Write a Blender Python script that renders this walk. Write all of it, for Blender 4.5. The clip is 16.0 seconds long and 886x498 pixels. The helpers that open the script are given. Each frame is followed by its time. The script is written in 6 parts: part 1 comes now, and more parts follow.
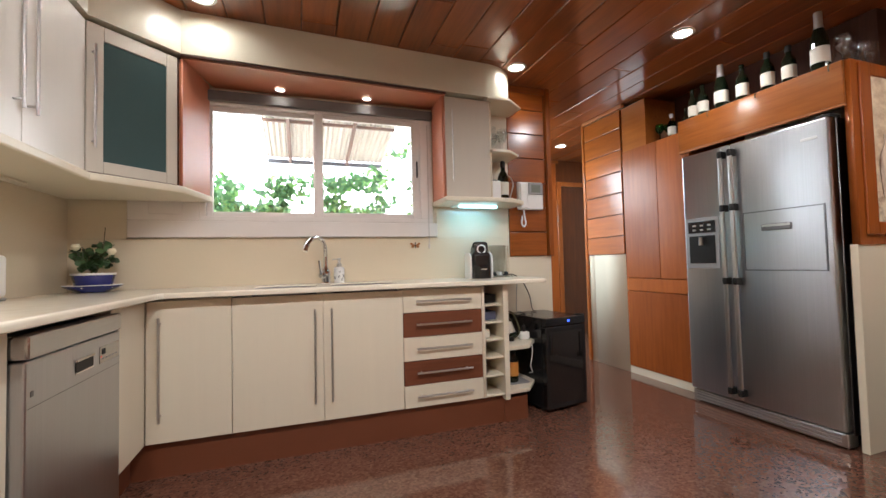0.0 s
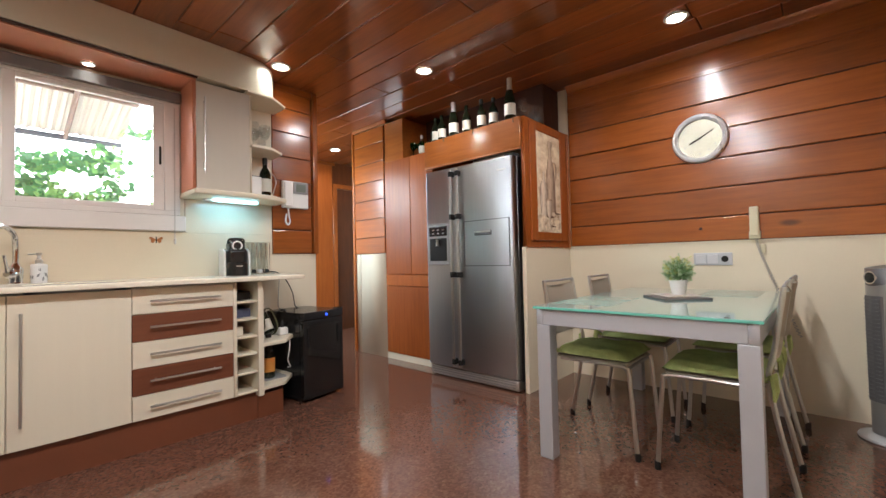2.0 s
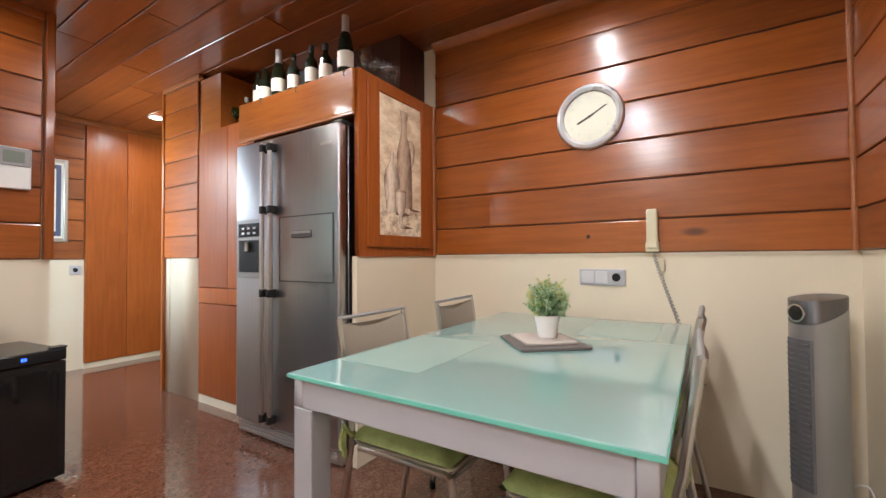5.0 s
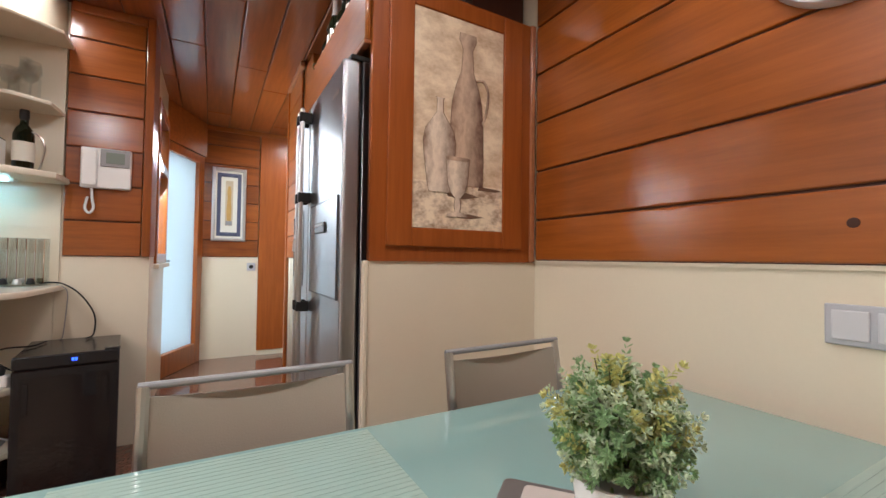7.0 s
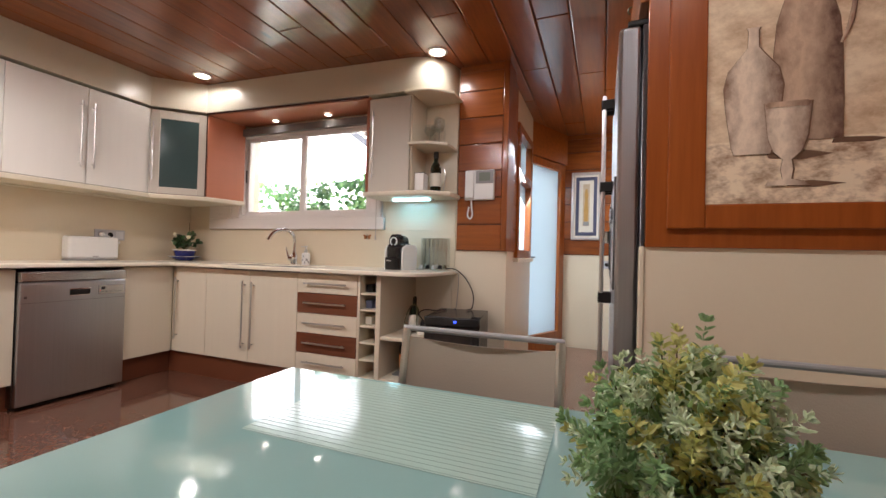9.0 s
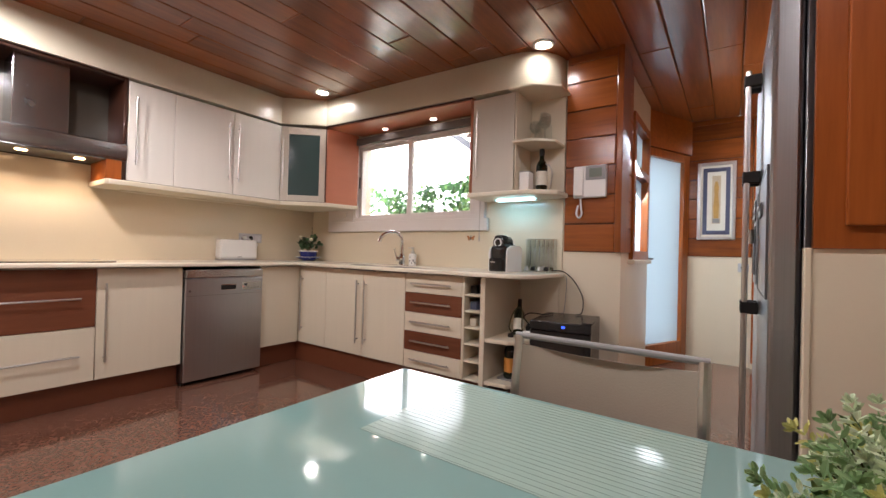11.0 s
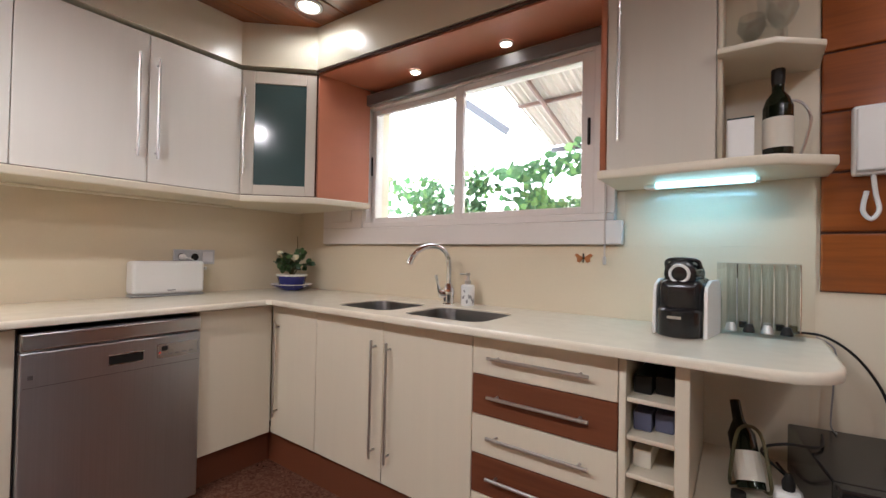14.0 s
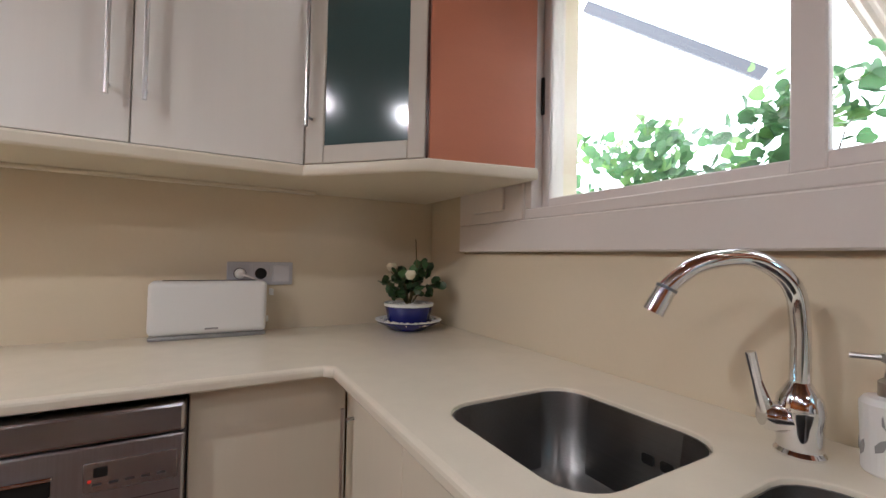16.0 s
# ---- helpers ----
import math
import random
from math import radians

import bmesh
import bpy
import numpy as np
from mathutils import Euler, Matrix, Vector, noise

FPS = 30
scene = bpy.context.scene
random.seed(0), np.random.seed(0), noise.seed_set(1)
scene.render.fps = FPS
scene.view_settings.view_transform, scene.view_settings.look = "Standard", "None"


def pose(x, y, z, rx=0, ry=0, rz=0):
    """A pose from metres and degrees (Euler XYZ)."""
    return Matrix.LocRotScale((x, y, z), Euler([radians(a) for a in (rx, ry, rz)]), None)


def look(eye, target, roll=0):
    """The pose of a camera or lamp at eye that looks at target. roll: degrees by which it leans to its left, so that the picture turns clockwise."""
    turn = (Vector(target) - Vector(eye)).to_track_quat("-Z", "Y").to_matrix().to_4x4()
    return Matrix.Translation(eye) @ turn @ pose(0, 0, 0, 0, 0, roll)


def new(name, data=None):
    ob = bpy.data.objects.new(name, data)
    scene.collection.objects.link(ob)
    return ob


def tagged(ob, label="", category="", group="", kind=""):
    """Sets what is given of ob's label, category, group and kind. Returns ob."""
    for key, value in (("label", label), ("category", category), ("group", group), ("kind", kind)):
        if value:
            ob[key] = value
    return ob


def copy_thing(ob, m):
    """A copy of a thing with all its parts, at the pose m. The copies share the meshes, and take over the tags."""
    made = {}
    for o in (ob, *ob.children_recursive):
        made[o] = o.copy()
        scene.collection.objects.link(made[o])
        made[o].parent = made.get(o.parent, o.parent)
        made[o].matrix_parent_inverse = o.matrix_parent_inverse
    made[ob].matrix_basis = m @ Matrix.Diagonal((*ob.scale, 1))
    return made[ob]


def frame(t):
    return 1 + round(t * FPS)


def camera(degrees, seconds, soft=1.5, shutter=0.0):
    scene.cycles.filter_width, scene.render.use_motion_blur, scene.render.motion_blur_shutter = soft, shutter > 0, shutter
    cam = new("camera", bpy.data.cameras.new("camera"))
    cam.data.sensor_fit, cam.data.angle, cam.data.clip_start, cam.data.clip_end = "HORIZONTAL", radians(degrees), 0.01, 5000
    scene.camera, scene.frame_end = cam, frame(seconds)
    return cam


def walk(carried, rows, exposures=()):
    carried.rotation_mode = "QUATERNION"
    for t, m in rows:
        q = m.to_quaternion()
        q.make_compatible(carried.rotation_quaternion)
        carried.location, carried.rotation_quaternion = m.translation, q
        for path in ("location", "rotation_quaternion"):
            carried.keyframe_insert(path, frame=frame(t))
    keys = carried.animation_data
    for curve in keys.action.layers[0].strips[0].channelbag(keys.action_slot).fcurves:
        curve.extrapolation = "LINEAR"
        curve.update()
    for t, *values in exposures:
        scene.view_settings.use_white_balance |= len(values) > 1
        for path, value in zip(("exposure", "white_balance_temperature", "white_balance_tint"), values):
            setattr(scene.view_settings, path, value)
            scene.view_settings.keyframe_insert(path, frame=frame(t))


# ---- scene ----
cam = camera(94.1, 16.0)
PATH = [
    (0, (0.139, 0.318, 1.021), (0.789, 2.209, 1.093), -1.4),
    (0.5, (0.174, 0.218, 1.002), (1.069, 2.005, 1.068), -1.4),
    (1, (0.198, 0.139, 1.006), (1.321, 1.793, 1.064), -1.4),
    (1.5, (0.202, 0.088, 1.006), (1.523, 1.588, 1.061), -1.4),
    (2, (0.21, 0.037, 0.988), (1.684, 1.388, 1.041), -1.3),
    (2.5, (0.208, -0.01, 0.962), (1.797, 1.204, 1.012), -1.2),
    (3, (0.217, -0.053, 0.938), (1.88, 1.058, 0.985), -1.1),
    (3.5, (0.331, -0.051, 0.927), (2.037, 0.992, 0.972), -0.9),
    (4, (0.604, 0.015, 0.992), (2.333, 1.02, 1.03), -0.7),
    (6.5, (2.245, 0.267, 1.078), (3.545, 1.786, 1.129), 0.5),
    (7, (2.41, 0.328, 1.078), (3.388, 2.072, 1.127), 0.8),
    (7.5, (2.504, 0.387, 1.083), (3.054, 2.309, 1.127), 1.2),
    (8, (2.603, 0.395, 1.03), (2.666, 2.393, 1.078), 1.6),
    (8.5, (2.661, 0.361, 1.024), (2.29, 2.326, 1.063), 1.5),
    (9, (2.748, 0.301, 1.03), (2.025, 2.165, 1.058), 1.5),
    (11.5, (2.668, 0.351, 1.037), (1.507, 1.979, 1.054), 1.6),
    (12, (2.402, 0.439, 1.068), (1.232, 2.061, 1.084), 1.6),
    (12.5, (2.145, 0.565, 1.066), (0.977, 2.189, 1.086), 1.4),
    (13, (1.897, 0.767, 1.097), (0.734, 2.394, 1.116), 1.3),
    (13.5, (1.685, 1.052, 1.126), (0.521, 2.678, 1.148), 1.1),
    (14, (1.492, 1.398, 1.165), (0.325, 3.022, 1.193), 1.1),
    (14.5, (1.326, 1.786, 1.181), (0.102, 3.367, 1.213), 1.1),
    (15, (1.112, 2.093, 1.176), (-0.24, 3.567, 1.194), 1.2),
    (15.5, (0.837, 2.265, 1.184), (-0.684, 3.562, 1.223), 0.9),
    (16, (0.564, 2.345, 1.196), (-1.172, 3.337, 1.24), 1.2),
]
EXPOSURES = [(0, 1.0, 6200, 8), (1.5, 1.1, 6150, 7), (3.5, 1.35, 6150, 6), (4.2, 1.4, 6150, 7), (6.5, 1.1, 6250, 10), (7, 1.1, 6250, 10), (8, 0.9, 6400, 13), (9, 0.85, 6450, 14), (11.5, 0.8, 6450, 15), (12.5, 0.84, 6350, 12), (13.5, 0.84, 6200, 10), (14, 0.73, 6050, 10), (15, 0.48, 6000, 10), (16, 0.38, 5950, 10)]
walk(cam, [(t, look(eye, target, roll)) for t, eye, target, roll in PATH], EXPOSURES)

# ---- world, sun and exposure ----
world = bpy.data.worlds.new("sky")
scene.world = world
world.use_nodes = True
sky = world.node_tree.nodes.new("ShaderNodeTexSky")
sky.sky_type = "NISHITA"
sky.sun_disc = False
sky.sun_elevation, sky.sun_rotation = radians(50), radians(220)
sky.air_density, sky.dust_density, sky.ozone_density = 1.0, 6.0, 0.6
cloud = world.node_tree.nodes.new("ShaderNodeMix")
cloud.data_type = "RGBA"
cloud.inputs[0].default_value = 0.8
cloud.inputs[7].default_value = (46, 47.5, 50, 1)
world.node_tree.links.new(sky.outputs[0], cloud.inputs[6])
world.node_tree.links.new(cloud.outputs[2], world.node_tree.nodes["Background"].inputs[0])
world.node_tree.nodes["Background"].inputs[1].default_value = 0.15


def lamp(name, kind, m, energy, color, **more):
    data = bpy.data.lights.new(name, kind)
    data.energy, data.color = energy, color
    for key, value in more.items():
        if key == "radius":
            data.shadow_soft_size = value
        elif key == "angle":
            data.angle = value
        elif key == "spot":
            data.spot_size, data.spot_blend = value
        elif key == "area":
            data.shape, data.size, data.size_y = "RECTANGLE", value[0], value[1]
    ob = new(name, data)
    ob.matrix_world = m
    return ob


lamp("sun", "SUN", look((0, 0, 9), (2.2, 2.6, 5.0)), 1.4, (1, 0.96, 0.90), angle=radians(14))
lamp("door_daylight", "AREA", look((1.99, 4.94, 1.1), (2.9, 4.52, 1.1)), 5.5, (0.84, 0.94, 1.0), area=(0.6, 1.75))
lamp("hall_window_daylight", "AREA", look((2.031, 4.07, 1.6), (3.0, 3.95, 1.1)), 15, (0.84, 0.94, 1.0), area=(0.54, 0.98))
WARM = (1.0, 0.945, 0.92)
# Those at x 1.40, 0.30 and -0.40 are unseen spots added as fill.
DOWNLIGHTS_AND_FILL = ((1.645, 2.94, 2.6), (2.44, 2.238, 13), (-0.337, 2.706, 3.0), (3.04, 0.645, 4), (2.62, 0.68, 11.5), (1.40, 0.66, 26), (0.30, 0.66, 46), (-0.40, 0.62, 26), (3.20, 4.63, 12))
for dx, dy, watts in DOWNLIGHTS_AND_FILL:
    lamp("downlight_and_fill_beam", "SPOT", look((dx, dy, 2.425), (dx, dy + 0.001, 0)), watts, WARM, radius=0.04, spot=(radians(178), 0.55))
for dx in (0.02, 0.58):
    lamp("alcove_beam", "SPOT", look((dx, 3.13, 2.165), (dx, 3.0, 0)), 0.9, WARM, radius=0.02, spot=(radians(120), 0.6))
lamp("tube_beam", "AREA", look((1.37, 3.12, 1.426), (1.37, 3.19, 0.9)), 0.5, (0.30, 0.72, 1.0), area=(0.34, 0.03))
for dy in (0.90, 1.18):
    lamp("hood_beam", "SPOT", look((-0.92, dy, 1.575), (-0.98, dy, 0.9)), 3.2, (1, 0.76, 0.52), radius=0.02, spot=(radians(130), 0.7))


# ---- materials ----
def base(name):
    m = bpy.data.materials.new(name)
    m.use_nodes = True
    return m, m.node_tree.nodes, m.node_tree.links, m.node_tree.nodes["Principled BSDF"]


def value_range(nodes, links, src, lo, hi):
    r = nodes.new("ShaderNodeMapRange")
    r.inputs[3].default_value, r.inputs[4].default_value = lo, hi
    links.new(src, r.inputs[0])
    return r.outputs[0]


def coords(nodes, links, scale):
    tc = nodes.new("ShaderNodeTexCoord")
    info = nodes.new("ShaderNodeObjectInfo")
    add = nodes.new("ShaderNodeVectorMath")
    add.operation = "MULTIPLY_ADD"
    add.inputs[1].default_value = scale
    links.new(tc.outputs["Object"], add.inputs[0])
    mul = nodes.new("ShaderNodeMath")
    mul.operation = "MULTIPLY"
    mul.inputs[1].default_value = 37.0
    links.new(info.outputs["Random"], mul.inputs[0])
    links.new(mul.outputs[0], add.inputs[2])
    return add.outputs[0], info


def noise_tex(nodes, links, vec, scale, detail=4, rough=0.55):
    n = nodes.new("ShaderNodeTexNoise")
    n.inputs["Scale"].default_value, n.inputs["Detail"].default_value, n.inputs["Roughness"].default_value = scale, detail, rough
    links.new(vec, n.inputs["Vector"])
    return n.outputs["Fac"]


def plain(name, col, rough=0.5, metal=0.0, var=0.10, scale=5.0, bump=0.0, bscale=90.0, coat=0.0, stretch=(1, 1, 1), rvar=0.12, emit=None):
    """A paint, plastic or metal with soft large stains and a fine grain."""
    m, nodes, links, p = base(name)
    vec, info = coords(nodes, links, stretch)
    big = noise_tex(nodes, links, vec, scale, 3)
    fine = noise_tex(nodes, links, vec, bscale, 5)
    mix = nodes.new("ShaderNodeMix")
    mix.data_type = "RGBA"
    mix.inputs[6].default_value = (*[c * (1 - var) for c in col], 1)
    mix.inputs[7].default_value = (*[min(1, c * (1 + var)) for c in col], 1)
    both = nodes.new("ShaderNodeMath")
    both.operation = "MULTIPLY_ADD"
    both.inputs[1].default_value = 0.35
    links.new(fine, both.inputs[0])
    links.new(value_range(nodes, links, big, 0.0, 0.65), both.inputs[2])
    links.new(both.outputs[0], mix.inputs[0])
    links.new(mix.outputs[2], p.inputs["Base Color"])
    p.inputs["Metallic"].default_value = metal
    links.new(value_range(nodes, links, big, max(0.02, rough * (1 - rvar)), min(1, rough * (1 + rvar))), p.inputs["Roughness"])
    p.inputs["Coat Weight"].default_value = coat
    p.inputs["Coat Roughness"].default_value = 0.08
    if bump:
        b = nodes.new("ShaderNodeBump")
        b.inputs["Strength"].default_value, b.inputs["Distance"].default_value = bump, 0.002
        links.new(fine, b.inputs["Height"])
        links.new(b.outputs[0], p.inputs["Normal"])
    if emit:
        p.inputs["Emission Color"].default_value = (*emit[0], 1)
        p.inputs["Emission Strength"].default_value = emit[1]
    return m


def wood(name, dark, light, grain="x", rough=0.28, coat=0.5, island=False, knots=True, gloss=0.09):
    """Varnished boards: long grain, slow colour drift, each board of its own tone."""
    m, nodes, links, p = base(name)
    k = {"x": (0.5, 7, 7), "y": (7, 0.5, 7), "z": (7, 7, 0.5)}[grain]
    vec, info = coords(nodes, links, k)
    long_grain = noise_tex(nodes, links, vec, 5.0, 8, 0.65)
    slow, _ = coords(nodes, links, (1, 1, 1))
    drift = noise_tex(nodes, links, slow, 2.2, 3)
    tone = nodes.new("ShaderNodeNewGeometry").outputs["Random Per Island"] if island else info.outputs["Random"]
    ramp = nodes.new("ShaderNodeValToRGB")
    ramp.color_ramp.elements[0].position, ramp.color_ramp.elements[1].position = 0.12, 0.82
    ramp.color_ramp.elements[0].color = (*dark, 1)
    ramp.color_ramp.elements[1].color = (*light, 1)
    mix = nodes.new("ShaderNodeMath")
    mix.operation = "MULTIPLY_ADD"
    mix.inputs[1].default_value = 0.62
    links.new(long_grain, mix.inputs[0])
    add = nodes.new("ShaderNodeMath")
    add.operation = "MULTIPLY_ADD"
    add.inputs[1].default_value = 0.30
    links.new(drift, add.inputs[0])
    links.new(value_range(nodes, links, tone, -0.12, 0.14), add.inputs[2])
    links.new(add.outputs[0], mix.inputs[2])
    links.new(mix.outputs[0], ramp.inputs[0])
    col = ramp.outputs[0]
    if knots:
        vor = nodes.new("ShaderNodeTexVoronoi")
        vor.inputs["Scale"].default_value = 1.0
        kv, _ = coords(nodes, links, {"x": (1.1, 3, 3), "y": (3, 1.1, 3), "z": (3, 3, 1.1)}[grain])
        links.new(kv, vor.inputs["Vector"])
        near = nodes.new("ShaderNodeMapRange")
        near.inputs[1].default_value, near.inputs[2].default_value = 0.03, 0.075
        near.inputs[3].default_value, near.inputs[4].default_value = 0.75, 0.0
        links.new(vor.outputs["Distance"], near.inputs[0])
        kmix = nodes.new("ShaderNodeMix")
        kmix.data_type = "RGBA"
        links.new(near.outputs[0], kmix.inputs[0])
        links.new(col, kmix.inputs[6])
        kmix.inputs[7].default_value = (*[c * 0.35 for c in dark], 1)
        col = kmix.outputs[2]
    links.new(col, p.inputs["Base Color"])
    p.inputs["Specular IOR Level"].default_value = 0.2
    links.new(value_range(nodes, links, drift, rough * 1.2, rough * 1.7), p.inputs["Roughness"])
    p.inputs["Coat Weight"].default_value = min(1.0, coat * 1.3)
    p.inputs["Coat IOR"].default_value = 1.72
    links.new(value_range(nodes, links, drift, gloss, gloss + 0.08), p.inputs["Coat Roughness"])
    b = nodes.new("ShaderNodeBump")
    b.inputs["Strength"].default_value, b.inputs["Distance"].default_value = 0.06, 0.001
    links.new(long_grain, b.inputs["Height"])
    links.new(b.outputs[0], p.inputs["Normal"])
    return m


def stone_floor(name):
    """Polished red-brown terrazzo with fine chips."""
    m, nodes, links, p = base(name)
    vec, info = coords(nodes, links, (1, 1, 1))
    v = nodes.new("ShaderNodeTexVoronoi")
    v.inputs["Scale"].default_value = 95
    links.new(vec, v.inputs["Vector"])
    sep = nodes.new("ShaderNodeSeparateColor")
    links.new(v.outputs["Color"], sep.inputs[0])
    ramp = nodes.new("ShaderNodeValToRGB")
    e = ramp.color_ramp.elements
    e[0].position, e[0].color = 0.0, (0.062, 0.026, 0.0165, 1)
    e[1].position, e[1].color = 1.0, (0.28, 0.168, 0.119, 1)
    for pos, c in ((0.45, (0.124, 0.054, 0.035)), (0.80, (0.178, 0.086, 0.057)), (0.93, (0.222, 0.120, 0.081))):
        n = e.new(pos)
        n.color = (*c, 1)
    big = noise_tex(nodes, links, vec, 1.6, 4)
    fine = noise_tex(nodes, links, vec, 15, 5, 0.7)
    s = nodes.new("ShaderNodeMath")
    s.operation = "MULTIPLY_ADD"
    s.inputs[1].default_value = 0.52
    links.new(sep.outputs[0], s.inputs[0])
    t = nodes.new("ShaderNodeMath")
    t.operation = "MULTIPLY_ADD"
    t.inputs[1].default_value = 0.50
    links.new(fine, t.inputs[0])
    links.new(value_range(nodes, links, big, -0.06, 0.18), t.inputs[2])
    links.new(t.outputs[0], s.inputs[2])
    links.new(s.outputs[0], ramp.inputs[0])
    links.new(ramp.outputs[0], p.inputs["Base Color"])
    links.new(value_range(nodes, links, big, 0.06, 0.11), p.inputs["Roughness"])
    p.inputs["Coat Weight"].default_value = 0.3
    p.inputs["Coat Roughness"].default_value = 0.06
    return m


def steel(name, col=(0.50, 0.50, 0.51), rough=0.28, grain="z"):
    m, nodes, links, p = base(name)
    k = {"x": (2, 300, 300), "y": (300, 2, 300), "z": (300, 300, 2)}[grain]
    vec, info = coords(nodes, links, k)
    n = noise_tex(nodes, links, vec, 1.0, 3)
    slow, _ = coords(nodes, links, (1, 1, 1))
    smear = noise_tex(nodes, links, slow, 4.0, 4)
    p.inputs["Metallic"].default_value = 1.0
    mix = nodes.new("ShaderNodeMix")
    mix.data_type = "RGBA"
    mix.inputs[6].default_value = (*[c * 0.86 for c in col], 1)
    mix.inputs[7].default_value = (*[c * 1.1 for c in col], 1)
    links.new(n, mix.inputs[0])
    links.new(mix.outputs[2], p.inputs["Base Color"])
    links.new(value_range(nodes, links, smear, rough * 0.85, rough * 1.15), p.inputs["Roughness"])
    tangent = nodes.new("ShaderNodeTangent")
    tangent.direction_type, tangent.axis = "RADIAL", "Z"
    links.new(tangent.outputs[0], p.inputs["Tangent"])
    p.inputs["Anisotropic"].default_value, p.inputs["Anisotropic Rotation"].default_value = 0.8, 0.25
    b = nodes.new("ShaderNodeBump")
    b.inputs["Strength"].default_value, b.inputs["Distance"].default_value = 0.05, 0.0006
    links.new(n, b.inputs["Height"])
    links.new(b.outputs[0], p.inputs["Normal"])
    return m


def glass(name, col=(1, 1, 1), rough=0.0, thin=True):
    m, nodes, links, p = base(name)
    p.inputs["Base Color"].default_value = (*col, 1)
    p.inputs["Roughness"].default_value = rough
    p.inputs["Transmission Weight"].default_value = 1.0
    p.inputs["IOR"].default_value = 1.45
    return m


def oil_paint(name, left, mid, right):
    """Brushed paint of a rounded vessel on canvas, lighter on its near side, darker on the far one."""
    m, nodes, links, p = base(name)
    tc = nodes.new("ShaderNodeTexCoord")
    sep = nodes.new("ShaderNodeSeparateXYZ")
    links.new(tc.outputs["Generated"], sep.inputs[0])
    stroke = nodes.new("ShaderNodeMapping")
    stroke.inputs["Scale"].default_value = (1.2, 1, 0.7)
    links.new(tc.outputs["Object"], stroke.inputs[0])
    smear = noise_tex(nodes, links, stroke.outputs[0], 26, 5, 0.65)
    s = nodes.new("ShaderNodeMath")
    s.operation = "MULTIPLY_ADD"
    s.inputs[1].default_value = 0.75
    links.new(sep.outputs[0], s.inputs[0])
    links.new(value_range(nodes, links, smear, -0.20, 0.45), s.inputs[2])
    ramp = nodes.new("ShaderNodeValToRGB")
    e = ramp.color_ramp.elements
    e[0].position, e[0].color = 0.05, (*left, 1)
    e[1].position, e[1].color = 0.92, (*right, 1)
    n = e.new(0.40)
    n.color = (*mid, 1)
    links.new(s.outputs[0], ramp.inputs[0])
    links.new(ramp.outputs[0], p.inputs["Base Color"])
    p.inputs["Roughness"].default_value = 0.8
    return m


def brushed(name, dark, light, scale, lo, hi):
    """Loose brushwork: patches of two earth tones with a canvas grain."""
    m, nodes, links, p = base(name)
    tc = nodes.new("ShaderNodeTexCoord")
    stroke = nodes.new("ShaderNodeMapping")
    stroke.inputs["Scale"].default_value = (0.8, 1, 1.2)
    stroke.inputs["Rotation"].default_value = (0, 0.5, 0)
    links.new(tc.outputs["Object"], stroke.inputs[0])
    patch = noise_tex(nodes, links, stroke.outputs[0], scale, 9, 0.68)
    ramp = nodes.new("ShaderNodeValToRGB")
    e = ramp.color_ramp.elements
    e[0].position, e[0].color = lo, (*dark, 1)
    e[1].position, e[1].color = hi, (*light, 1)
    links.new(patch, ramp.inputs[0])
    links.new(ramp.outputs[0], p.inputs["Base Color"])
    p.inputs["Roughness"].default_value = 0.7
    b = nodes.new("ShaderNodeBump")
    b.inputs["Strength"].default_value, b.inputs["Distance"].default_value = 0.3, 0.001
    links.new(noise_tex(nodes, links, tc.outputs["Object"], 260, 3), b.inputs["Height"])
    links.new(b.outputs[0], p.inputs["Normal"])
    return m


def leafy(name, col, rough=0.45, low=0.5, high=1.7):
    m, nodes, links, p = base(name)
    g = nodes.new("ShaderNodeNewGeometry").outputs["Random Per Island"]
    ramp = nodes.new("ShaderNodeValToRGB")
    ramp.color_ramp.elements[0].color = (*[c * low for c in col], 1)
    ramp.color_ramp.elements[1].color = (*[min(1, c * high) for c in col], 1)
    links.new(g, ramp.inputs[0])
    links.new(ramp.outputs[0], p.inputs["Base Color"])
    p.inputs["Roughness"].default_value = rough
    p.inputs["Subsurface Weight"].default_value = 0.0
    return m


RED_D, RED_L = (0.105, 0.0215, 0.0040), (0.47, 0.128, 0.0160)
M_BOARD_X = wood("varnished_board_x", RED_D, RED_L, "x", gloss=0.15)
M_BOARD_Y = wood("varnished_board_y", RED_D, RED_L, "y", gloss=0.15)
M_POST = wood("varnished_post", RED_D, RED_L, "z", knots=False)
M_CEIL = wood("ceiling_plank", (0.095, 0.022, 0.006), (0.37, 0.10, 0.021), "y", rough=0.24, coat=0.6, island=True)
M_GROOVE = plain("groove_shadow_wood", (0.060, 0.015, 0.006), 0.6, var=0.2)
M_BEAD = wood("light_bead", (0.30, 0.10, 0.035), (0.50, 0.20, 0.08), "y", knots=False)
M_CHERRY = wood("cherry_door", (0.20, 0.043, 0.007), (0.48, 0.131, 0.021), "z", rough=0.30, coat=0.16, knots=False, gloss=0.20)
M_CHERRY_H = wood("cherry_rail", (0.22, 0.060, 0.010), (0.52, 0.170, 0.032), "y", rough=0.25, coat=0.6, knots=False)
M_DRAWER = wood("brown_drawer", (0.11, 0.034, 0.016), (0.25, 0.085, 0.040), "x", rough=0.35, coat=0.2, knots=False)
M_DRAWER_Y = wood("brown_drawer_y", (0.11, 0.034, 0.016), (0.25, 0.085, 0.040), "y", rough=0.35, coat=0.2, knots=False)
